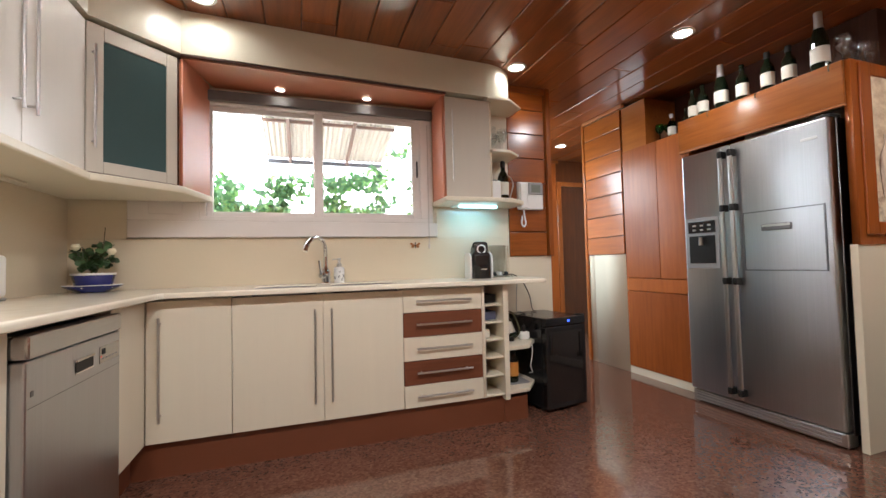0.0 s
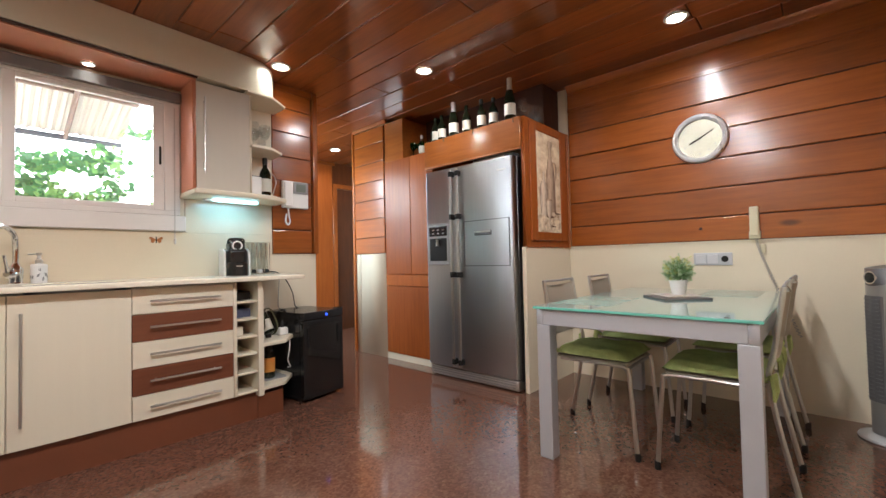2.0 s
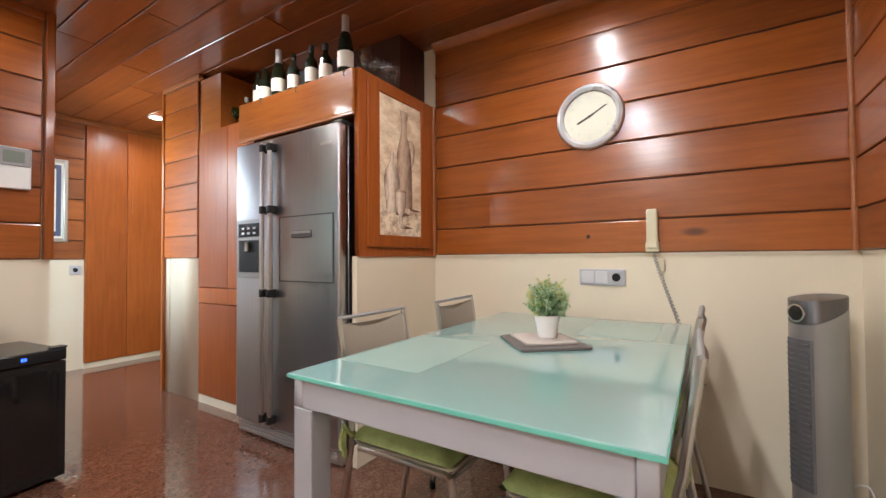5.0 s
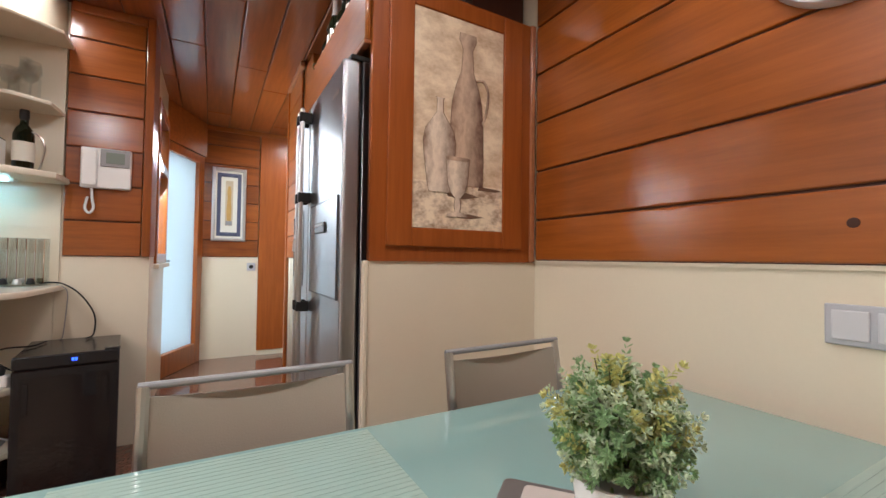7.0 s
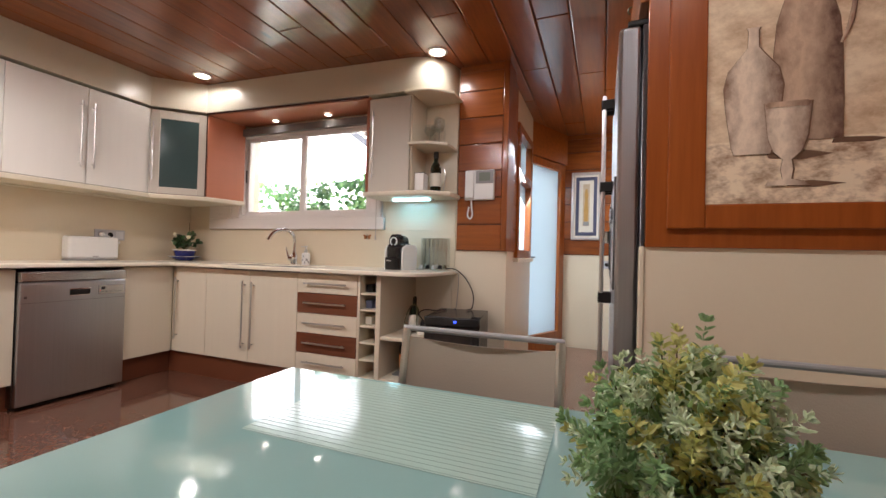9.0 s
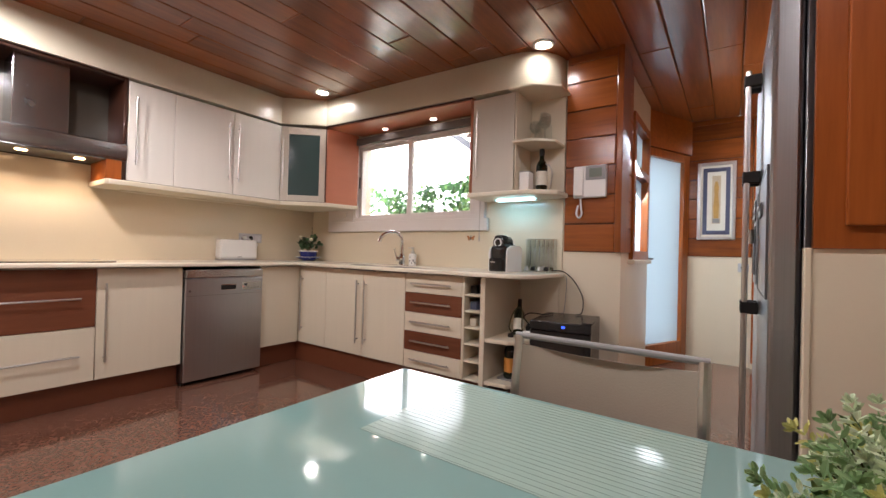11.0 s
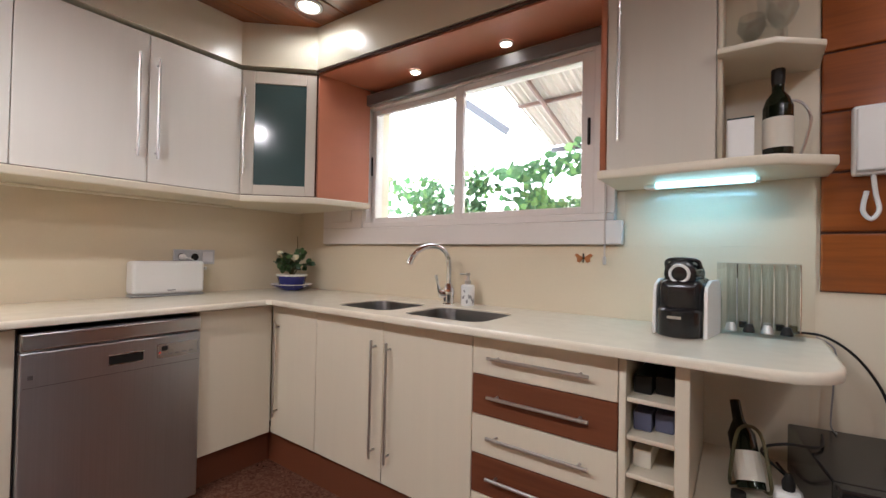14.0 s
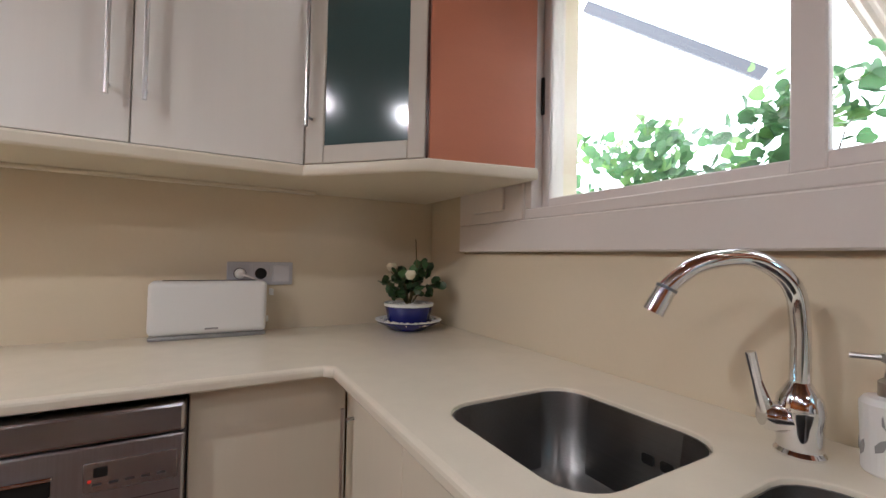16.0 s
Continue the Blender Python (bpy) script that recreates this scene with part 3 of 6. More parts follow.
# backsplash sheets on the window wall
sp = solid("backsplash", box(-1.13, 1.70, 3.25, 3.26, 0.90, 1.215), M_SPLASH, "smooth beige backsplash behind the worktop", "backsplash", kind="structure")
part("upper_sheet", box(1.10, 1.70, 3.251, 3.26, 1.216, 1.50), M_SPLASH, sp)
part("corner_sheet", box(-1.13, -0.845, 3.251, 3.26, 1.216, 1.50), M_SPLASH, sp)

# soffit over the cupboards, following their line
SOF = [(-1.13, -0.39), (-0.775, -0.39), (-0.775, 2.59), (-0.47, 2.865), (0.6, 2.915), (1.40, 2.955)]
SOF += [(1.40 + 0.30 * math.sin(a), 3.255 - 0.30 * math.cos(a)) for a in [radians(k) for k in range(12, 91, 13)]] + [(1.70, 3.26), (-1.13, 3.26)]
solid("soffit", prism(SOF, 2.205, CEIL - 0.0035), M_SOFFIT, "glossy cream boxed soffit above the wall cupboards", "soffit", kind="structure")

# ---- kitchen window ----
win = thing("window_1", (0.30, 3.30, 1.32), "white aluminium sliding window with two panes", "window", kind="structure")
b = box(-0.455, 1.065, 3.225, 3.37, 1.325, 1.357, 0.003)
box(-0.455, 1.065, 3.225, 3.37, 2.075, 2.125, 0.003, bm=b)
box(-0.455, -0.425, 3.225, 3.37, 1.357, 2.075, 0.003, bm=b)
box(0.975, 1.065, 3.225, 3.37, 1.357, 2.075, 0.003, bm=b)
part("window_frame", b, M_ALU, win)


def sash(x0, x1, y, stile_l, stile_r):
    b = box(x0, x0 + stile_l, y, y + 0.03, 1.358, 2.074, 0.003)
    box(x1 - stile_r, x1, y, y + 0.03, 1.358, 2.074, 0.003, bm=b)
    box(x0 + stile_l, x1 - stile_r, y, y + 0.03, 1.358, 1.390, 0.003, bm=b)
    box(x0 + stile_l, x1 - stile_r, y, y + 0.03, 2.042, 2.074, 0.003, bm=b)
    s = part("sash", b, M_ALU, win)
    g = part("pane", box(x0 + stile_l - 0.005, x1 - stile_r + 0.005, y + 0.012, y + 0.016, 1.386, 2.046), M_GLASS, s)
    g.visible_shadow = False


sash(-0.425, 0.270, 3.268, 0.034, 0.045)
sash(0.235, 0.975, 3.236, 0.052, 0.058)
for x in (-0.418, 0.952):
    part("latch", box(x - 0.006, x + 0.006, 3.225 if x > 0 else 3.258, 3.236 if x > 0 else 3.268, 1.66, 1.78, 0.003), M_BLACKM, win, "dark recessed finger latch")
part("shutter_slot", box(-0.455, 1.065, 3.19, 3.224, 2.085, 2.15, 0.004), M_TRAY, win, "dark grey roller shutter slot")
b = box(-0.835, 1.097, 3.218, 3.25, 1.222, 1.324, 0.004)
box(-0.835, -0.456, 3.218, 3.25, 1.3245, 1.498, 0.004, bm=b)
part("window_apron", b, M_ALU, win, "white apron board under the window")
part("vent_cover", box(-0.725, -0.545, 3.206, 3.2175, 1.362, 1.468, 0.004), M_ALU, win, "flat cover plate")
part("shutter_strap", box(1.0255, 1.0325, 3.211, 3.214, 1.17, 2.05), M_PLATE, win, "woven shutter strap")
part("strap_weight", box(1.022, 1.036, 3.2065, 3.217, 1.135, 1.172, 0.004), M_PLATE, win)

# ---- alcove lining round the window ----
alc = thing("window_alcove", (0.30, 3.0, 2.15), "salmon veneered lining round the window recess", "alcove lining", kind="structure")
part("ceiling_panel", prism([(-0.478, 2.885), (1.088, 2.965), (1.088, 3.189), (1.068, 3.25), (-0.38, 3.25)], 2.185, 2.204), M_SALMON, alc)
part("left_panel", prism([(-0.484, 2.888), (-0.466, 2.884), (-0.398, 3.216), (-0.416, 3.216)], 1.478, 2.184), M_SALMON, alc)
part("right_panel", prism([(1.068, 2.975), (1.0885, 2.975), (1.0885, 3.2165), (1.068, 3.2165)], 1.4825, 2.184), M_SALMON, alc)
part("edge_strip", tube(((-0.475, 2.872, 2.196), (1.09, 2.952, 2.196)), 0.008), M_DKBROWN, alc, "dark edge strip")


def downlight(name, x, y, z, r, label, glow):
    d = thing(name, (x, y, z), label, "ceiling light", group="recessed spotlights")
    part("trim_ring", lathe([(r, 0), (r * 1.3, 0), (r * 1.33, -0.006), (r * 1.05, -0.010), (r * 0.95, -0.004)], (x, y, z), 28, ring=True), M_WHITE, d, "white trim ring")
    part("bulb", lathe([(0, -0.003), (r * 0.97, -0.003), (r * 0.97, 0.008), (0, 0.008)], (x, y, z), 28), glow, d, "lit lamp face")
    return d


# The fittings at x 1.40, 0.30 and -0.40 are unseen additions too.
for dx, dy, watts in DOWNLIGHTS_AND_FILL:
    downlight("ceiling_light", dx, dy, CEIL - 0.003, 0.052, "round white recessed spotlight, switched on, known ones and added unseen fill", M_LAMPGLOW)
for dx in (0.02, 0.58):
    downlight("alcove_light", dx, 3.15, 2.183, 0.026, "small recessed spotlight in the window alcove, on", M_LAMPGLOW)

# ---- hall: window, glazed door, panels ----
hw = thing("window_2", (2.03, 4.07, 1.0), "reddish wooden framed hall window with two panes", "window", kind="structure")
b = bmesh.new()
for y0, y1, z0, z1 in ((3.72, 3.79, 1.02, 2.16), (4.35, 4.42, 1.02, 2.16), (3.79, 4.35, 1.02, 1.09), (3.79, 4.35, 2.09, 2.16), (3.79, 4.35, 1.70, 1.765)):
    box(1.985, 2.085, y0, y1, z0, z1, 0.005, 2, b)
part("window_frame", b, M_POST, hw)
for z0, z1 in ((1.088, 1.702), (1.763, 2.092)):
    g = part("pane", box(2.02, 2.026, 3.787, 4.353, z0, z1), M_FROSTDOOR, hw)
    g.visible_shadow = False
part("window_sill", box(1.96, 2.105, 3.68, 4.46, 0.985, 1.0195, 0.006, 2), M_WAINS, hw)

DOOR_M = Matrix.Translation((2.285, 5.285, 0)) @ Matrix.Rotation(math.atan2(-0.40, -0.185) , 4, "Z")
dr = thing("door_1", (2.10, 4.90, 0), "wooden framed door with tall bright frosted glass", "door", kind="structure")
b = box(0, 0.10, -0.045, 0.045, 0, 2.10, 0.005, 2)
box(0.80, 0.86, -0.045, 0.045, 0, 2.10, 0.005, 2, b)
box(0.10, 0.80, -0.045, 0.045, 2.02, 2.10, 0.005, 2, b)
box(0.10, 0.80, -0.045, 0.045, 0, 0.20, 0.005, 2, b)
part("door_frame", box(-0.01, 0.87, -0.06, 0.06, 2.105, CEIL, m=DOOR_M), M_BOARD_X, dr, "boarded panel above the door")
bmesh.ops.transform(b, matrix=DOOR_M, verts=b.verts[:])
leaf = part("door_leaf", b, M_POST, dr, "varnished reddish-brown leaf")
part("pane", box(0.098, 0.802, -0.006, 0.006, 0.198, 2.022, m=DOOR_M), M_FROSTDOOR, leaf, "frosted glass").visible_shadow = False
b = tube(((0.76, 0.05, 1.03), (0.76, 0.095, 1.03), (0.68, 0.10, 1.03)), 0.009, 8, smooth=4)
box(0.745, 0.775, 0.044, 0.052, 0.95, 1.09, 0.003, bm=b)
bmesh.ops.transform(b, matrix=DOOR_M, verts=b.verts[:])
part("door_handle", b, M_STEEL_DK, leaf, "dark lever handle")

pn = thing("hall_cupboard", (3.2, 5.28, 0), "tall flush orange-brown cupboard front beside the wainscot", "cupboard")
part("door", box(2.858, 3.20, 5.262, 5.30, 0.055, 2.40, 0.003), M_CHERRY, pn)
part("door", box(3.204, 3.55, 5.262, 5.30, 0.055, 2.40, 0.003), M_CHERRY, pn)
part("plinth", box(2.858, 3.55, 5.272, 5.30, 0, 0.052), M_WAINS, pn, "cream plinth")
part("handle", tube(((3.24, 5.25, 1.55), (3.24, 5.25, 2.15)), 0.005), M_BEAD, pn)
d2 = thing("door_2", (3.95, 5.29, 0), "dark reddish-brown closed corridor door", "door", kind="structure")
part("door_leaf", box(3.63, 4.42, 5.275, 5.30, 0, 2.07, 0.004), M_DOORDK, d2)
b = box(3.555, 3.627, 5.255, 5.30, 0, 2.14, 0.004)
box(4.423, 4.49, 5.255, 5.30, 0, 2.14, 0.004, bm=b)
box(3.627, 4.423, 5.255, 5.30, 2.075, 2.14, 0.004, bm=b)
part("door_frame", b, M_POST, d2)
part("over_panel", box(3.555, 4.618, 5.268, 5.299, 2.142, CEIL - 0.004, 0.003), M_DOORDK, d2, "dark boarded panel over the door")
part("side_panel", box(4.492, 4.618, 5.268, 5.299, 0, 2.140, 0.003), M_DOORDK, d2)

# ---- outdoors ----
solid("ground", box(-60, 60, 3.46, 90, -0.25, -0.12), M_OUTFLOOR, "pale tiled terrace outside the window", "terrace", kind="structure")
solid("garden_wall", box(-9, 1.95, 7.4, 7.6, -0.12, 2.05), M_OUTWALL, "white rendered garden wall", "wall", kind="structure")

# ---- worktop and base units ----
def rounded(x0, x1, y0, y1, r, n=5):
    out = []
    for cx, cy, a in ((x1 - r, y1 - r, 0), (x0 + r, y1 - r, 90), (x0 + r, y0 + r, 180), (x1 - r, y0 + r, 270)):
        for k in range(n + 1):
            t = radians(a + 90 * k / n)
            out.append((cx + r * math.cos(t), cy + r * math.sin(t)))
    return out


BOWLS = ((-0.125, 0.225, 2.735, 3.065, 0.07), (0.305, 0.70, 2.735, 3.065, 0.07))


def offset_loop(loop, d):
    """A closed counter-clockwise loop moved d metres towards its inside, corners mitred."""
    out = []
    for k in range(len(loop)):
        a, b, c = (Vector(loop[(k + o) % len(loop)]) for o in (-1, 0, 1))
        u, v = (b - a).normalized(), (c - b).normalized()
        n, m = Vector((-u.y, u.x)), Vector((-v.y, v.x))
        w = (n + m) / max(0.3, 1 + n.dot(m))
        out.append((b.x + w.x * d, b.y + w.y * d))
    return out


def slab_with_holes(outline, holes, z0, z1):
    """A slab with through-holes: rounded rim, eased hole edges, caps filled between the loops."""
    b = bmesh.new()
    top, low = [], []

    def run(steps, loop):
        rings = [[b.verts.new((x, y, z)) for x, y in offset_loop(loop, d)] for d, z in steps]
        n = len(loop)
        for r, q in zip(rings, rings[1:]):
            for k in range(n):
                b.faces.new((r[k], r[(k + 1) % n], q[(k + 1) % n], q[k]))
        low.append(rings[0])
        top.append(rings[-1])

    run(((0.005, z0), (0.0012, z0 + 0.0015), (0.0, z0 + 0.005), (0.0, z1 - 0.011), (0.0015, z1 - 0.0055), (0.0055, z1 - 0.0015), (0.011, z1), (0.014, z1)), outline)
    for loop in holes:
        run(((0.0, z0), (0.0, z1 - 0.004), (-0.0012, z1 - 0.0012), (-0.004, z1), (-0.007, z1)), loop)
    for rings in (top, low):
        edges = [b.edges.get((r[k], r[(k + 1) % len(r)])) for r in rings for k in range(len(r))]
        bmesh.ops.triangle_fill(b, use_beauty=True, use_dissolve=False, edges=edges)
    return b


TOP = 0.912
outline = [(-1.13, 0.30), (-0.507, 0.30), (-0.507, 2.612), (-0.488, 2.631), (1.55, 2.628), (1.61, 2.638), (1.662, 2.672), (1.693, 2.725), (1.708, 2.80), (1.724, 3.248), (-1.13, 3.248)]
b = slab_with_holes(outline, [rounded(*q) for q in BOWLS], TOP - 0.028, TOP)
worktop = solid("worktop", b, M_COUNTER, "cream stone worktop with rounded edge, L-shaped", "worktop")

sink = thing("kitchen_sink", (0.28, 2.9, TOP - 0.028), "double stainless steel sink bowls set under the worktop", "sink")
for x0, x1, y0, y1, r in BOWLS:
    b = bmesh.new()
    loops = []
    for inset, z, rr in ((0.0005, TOP - 0.0075, r), (0.0025, TOP - 0.0078, r), (0.006, TOP - 0.06, r), (0.014, TOP - 0.165, r * 0.9), (0.04, TOP - 0.185, r * 0.8), (0.12, TOP - 0.190, 0.03)):
        loops.append([b.verts.new((px, py, z)) for px, py in rounded(x0 + inset, x1 - inset, y0 + inset, y1 - inset, rr)])
    for a, c in zip(loops, loops[1:]):
        for i in range(len(a)):
            j = (i + 1) % len(a)
            b.faces.new((a[i], a[j], c[j], c[i]))
    b.faces.new(loops[-1])
    bowl = part("bowl", b, M_SINK, sink, smooth=60)
    cx, cy = (x0 + x1) / 2, (y0 + y1) / 2
    part("drain", lathe([(0, 0.004), (0.030, 0.003), (0.040, 0.005), (0.042, 0.0)], (cx, cy, TOP - 0.190), 24), M_CHROME, bowl, "chrome drain")
    for k in (-0.018, 0.018):
        part("overflow_slot", box(x1 - 0.115 + k - 0.012, x1 - 0.115 + k + 0.012, y1 - 0.012, y1 - 0.008, TOP - 0.085, TOP - 0.067, 0.003), M_BLACKM, bowl, "dark overflow slot")


def unit(name, label, boxes, material, at, group="fitted kitchen base units"):
    u = thing(name, at, label, "kitchen cabinet", group=group)
    b = bmesh.new()
    for q in boxes:
        box(*q, bm=b)
    part("body", b, material, u)
    return u


def front_n(u, x0, x1, z0, z1, material, name="door", y=2.70):
    return part(name, box(x0 + 0.0015, x1 - 0.0015, y, y + 0.018, z0 + 0.0015, z1 - 0.0015, 0.002), material, u)


def front_w(u, y0, y1, z0, z1, material, name="door", x=-0.585):
    return part(name, box(x - 0.018, x, y0 + 0.0015, y1 - 0.0015, z0 + 0.0015, z1 - 0.0015, 0.002), material, u)


Z0, Z1 = 0.178, 0.872
u = unit("corner_cabinet", "cream corner base cabinet with one tall handle", [(-0.585, -0.207, 2.720, 3.24, 0.178, 0.876)], M_CREAM, (-0.38, 2.95, 0.17))
d = front_n(u, -0.5855, -0.205, Z0, Z1, M_CREAM)
bar_handle(d, (-0.522, 2.70, 0.79), (-0.522, 2.70, 0.285), (0, -0.030, 0))
u = unit("sink_cabinet", "cream double-door cabinet under the sink", [(-0.205, 0.699, 2.720, 3.24, 0.178, 0.70)], M_CREAM, (0.25, 2.95, 0.17))
for x0, x1, hx in ((-0.205, 0.249, 0.205), (0.249, 0.70, 0.293)):
    d = front_n(u, x0, x1, Z0, Z1, M_CREAM)
    bar_handle(d, (hx, 2.70, 0.79), (hx, 2.70, 0.285), (0, -0.030, 0))
u = unit("drawer_cabinet", "cabinet of five drawers, cream and brown in turn", [(0.702, 1.203, 2.720, 3.24, 0.178, 0.876)], M_CREAM, (0.95, 2.95, 0.17))
zs = (0.872, 0.735, 0.590, 0.450, 0.308, 0.178)
for i in range(5):
    d = front_n(u, 0.70, 1.205, zs[i + 1], zs[i], M_DRAWER if i % 2 else M_CREAM, "drawer")
    hz = (zs[i] + zs[i + 1]) / 2 + (0.004 if i else 0.0)
    bar_handle(d, (0.775, 2.70, hz), (1.125, 2.70, hz), (0, -0.028, 0))

u = thing("wine_rack", (1.29, 2.95, 0.17), "cream open rack of small pigeonholes, some filled", "wine rack")
b = box(1.206, 1.226, 2.70, 3.24, 0.178, 0.876, 0.002)
box(1.226, 1.352, 3.215, 3.24, 0.178, 0.876, bm=b)
part("body", b, M_CREAM, u)
part("side_panel", box(1.352, 1.388, 2.692, 3.24, 0.150, 0.876, 0.003), M_CREAM, u)
RACK = [0.178, 0.30, 0.415, 0.525, 0.635, 0.745]
for z in RACK:
    part("shelf", box(1.227, 1.351, 2.705, 3.214, z, z + 0.014, 0.002), M_CREAM, u)
for z, col, n in ((0.314, M_CREAM, 0), (0.539, M_LABEL, 1), (0.649, M_BLUEMAT, 2), (0.759, M_BLACKM, 2)):
    for k in range(n):
        bx = 1.235 + k * 0.056
        solid("packet", box(bx, bx + 0.05, 2.76 + 0.02 * k, 3.0, z + 0.0005, z + 0.055, 0.004, 2), col, "small dark packet lying in the wine rack" if col != M_LABEL else "pale carton lying in the wine rack", "packet")

u = thing("end_shelf_unit", (1.50, 3.0, 0.17), "cream open corner shelves at the worktop's end", "shelf")
for z, f in ((0.178, 0.94), (0.455, 0.97)):
    sh = [(1.389, 2.70), (1.389 + 0.16 * f, 2.715), (1.389 + 0.29 * f, 2.86), (1.389 + 0.29 * f, 3.249), (1.389, 3.249)]
    part("shelf", prism(sh, z, z + 0.026, 0.004, 2), M_CREAM, u)
part("back", box(1.389, 1.685, 3.2392, 3.2492, 0.482, 0.876), M_CREAM, u)

u = unit("tall_filler", "cream corner filler panel between dishwasher and corner", [(-1.12, -0.604, 2.318, 2.66, 0.178, 0.876)], M_CREAM, (-0.85, 2.5, 0.17))
front_w(u, 2.318, 2.697, Z0, Z1, M_CREAM, "panel")
u = unit("base_cabinet", "cream single-door base cabinet beside the dishwasher", [(-1.12, -0.604, 1.210, 1.706, 0.165, 0.876)], M_CREAM, (-0.85, 1.45, 0.16))
d = front_w(u, 1.208, 1.708, 0.166, Z1, M_CREAM)
bar_handle(d, (-0.585, 1.250, 0.78), (-0.585, 1.250, 0.28), (0.030, 0, 0))
u = unit("hob_drawer_cabinet", "wide drawer cabinet under the hob, brown over cream", [(-1.12, -0.604, 0.31, 1.206, 0.165, 0.876)], M_CREAM, (-0.85, 0.75, 0.16))
d = front_w(u, 0.305, 1.207, 0.506, Z1, M_DRAWER_Y, "drawer")
bar_handle(d, (-0.585, 0.385, 0.690), (-0.585, 1.127, 0.690), (0.028, 0, 0))
d = front_w(u, 0.305, 1.207, 0.166, 0.504, M_CREAM, "drawer")
bar_handle(d, (-0.585, 0.385, 0.335), (-0.585, 1.127, 0.335), (0.028, 0, 0))
pl = solid("plinth", box(-0.655, 1.36, 2.735, 2.755, 0.0, 0.1765), M_PLINTH, "dark brown plinth under the base units", "plinth", kind="structure")
part("plinth_side", box(-0.675, -0.655, 0.305, 2.755, 0.0, 0.164), M_PLINTH, pl)
part("plinth_end", prism([(1.3605, 2.725), (1.53, 2.735), (1.585, 2.85), (1.59, 3.24), (1.3605, 3.24)], 0.0, 0.149), M_PLINTH, pl)

# hob
hob = thing("hob", (-0.82, 0.86, TOP), "flat glass hob set on the worktop", "hob")
part("glass_plate", box(-1.05, -0.575, 0.50, 1.30, TOP + 0.0005, TOP + 0.007, 0.002), M_DKGLASS, hob)
part("edge_trim", box(-1.053, -0.572, 1.3005, 1.306, TOP + 0.0005, TOP + 0.009, 0.001), M_SATIN, hob)

# dishwasher
dw = thing("dishwasher", (-0.85, 2.01, 0.0), "stainless steel freestanding dishwasher with a recessed grip", "dishwasher")
part("body", box(-1.11, -0.600, 1.7115, 2.3145, 0.02, 0.850), M_STEEL_DK, dw)
part("door", box(-0.599, -0.552, 1.713, 2.313, 0.03, 0.788, 0.006, 2), M_STEEL, dw)
cp = part("control_panel", box(-0.599, -0.546, 1.713, 2.313, 0.792, 0.857, 0.008, 2), M_STEEL_H, dw, "brushed steel top strip")
part("fascia_line", box(-0.5530, -0.5512, 1.722, 2.304, 0.6605, 0.6625), M_STEEL_DK, dw, "fine line under the control fascia")
gr = part("grip", box(-0.5535, -0.5505, 1.968, 2.085, 0.698, 0.738, 0.004), M_BLACKM, dw, "dark recessed grip")
part("grip_lip", box(-0.553, -0.545, 1.964, 2.089, 0.732, 0.741, 0.003, 2), M_CHROME, gr, "bright lip")
part("grip_sill", box(-0.553, -0.5492, 1.966, 2.087, 0.693, 0.6985, 0.001), M_CHROME, gr)
cpn = part("control_plate", box(-0.553, -0.5500, 2.135, 2.300, 0.690, 0.752, 0.002), M_STEEL_H, dw, "small brushed control plate")
part("selector", box(-0.5502, -0.5478, 2.152, 2.176, 0.722, 0.742, 0.002), M_BLACKM, cpn, "dark selector button")
for k in range(5):
    part("program_mark", box(-0.5502, -0.5494, 2.150 + 0.028 * k, 2.166 + 0.028 * k, 0.704, 0.709), M_STEEL_DK, cpn)
part("indicator", box(-0.553, -0.5492, 2.143, 2.149, 0.712, 0.718), M_REDLED, cpn, "small red indicator light")
part("corner_badge", box(-0.553, -0.5508, 1.735, 1.750, 0.690, 0.706, 0.001), M_STEEL_DK, dw)
part("kick_plate", box(-0.640, -0.615, 1.716, 2.310, 0.0, 0.029), M_BLACKM, dw, "dark recessed kick plate")
for y in (1.74, 2.285):
    part("foot", lathe([(0.018, 0), (0.018, 0.03)], (-0.62, y, 0), 12), M_BLACKM, dw)

# ---- wall cupboards ----
def upper(name, label, y0, y1, hy, at):
    u = thing(name, at, label, "wall cabinet", group="fitted wall cabinets")
    part("body", box(-1.12, -0.809, y0 + 0.001, y1 - 0.001, 1.479, 2.190), M_WHITE_LAM, u)
    d = part("door", box(-0.808, -0.79, y0 + 0.0015, y1 - 0.0015, 1.484, 2.186, 0.002), M_WHITE_LAM, u)
    # Solid brown strip stands in for the shade between door and pelmet.
    part("shadow_gap", box(-0.806, -0.7925, y0 + 0.001, y1 - 0.001, 1.4788, 1.4838), M_DKBROWN, u, "dark brown strip standing in for the shade under the door")
    bar_handle(d, (-0.79, hy, 2.075), (-0.79, hy, 1.595), (0.030, 0, 0))


upper("wall_cabinet", "white single-door wall cabinet beside the hood", 1.407, 1.703, 1.450, (-0.95, 1.55, 1.48))
upper("wall_cabinet", "white single-door wall cabinet with a long bar handle", 1.703, 2.158, 2.110, (-0.95, 1.93, 1.48))
upper("wall_cabinet", "white single-door wall cabinet with a long bar handle", 2.158, 2.603, 2.190, (-0.95, 2.38, 1.48))
u = thing("corner_wall_cabinet", (-0.80, 2.95, 1.48), "angled corner wall cabinet with a frosted teal glass door", "wall cabinet", group="fitted wall cabinets")
part("body", prism([(-1.12, 2.604), (-0.805, 2.604), (-0.49, 2.897), (-0.425, 3.215), (-1.12, 3.248)], 1.479, 2.190), M_WHITE_LAM, u)
CG = Matrix.Translation((-0.788, 2.603, 0)) @ Matrix.Rotation(math.atan2(0.287, 0.303), 4, "Z")
L = math.hypot(0.303, 0.287)
b = bmesh.new()
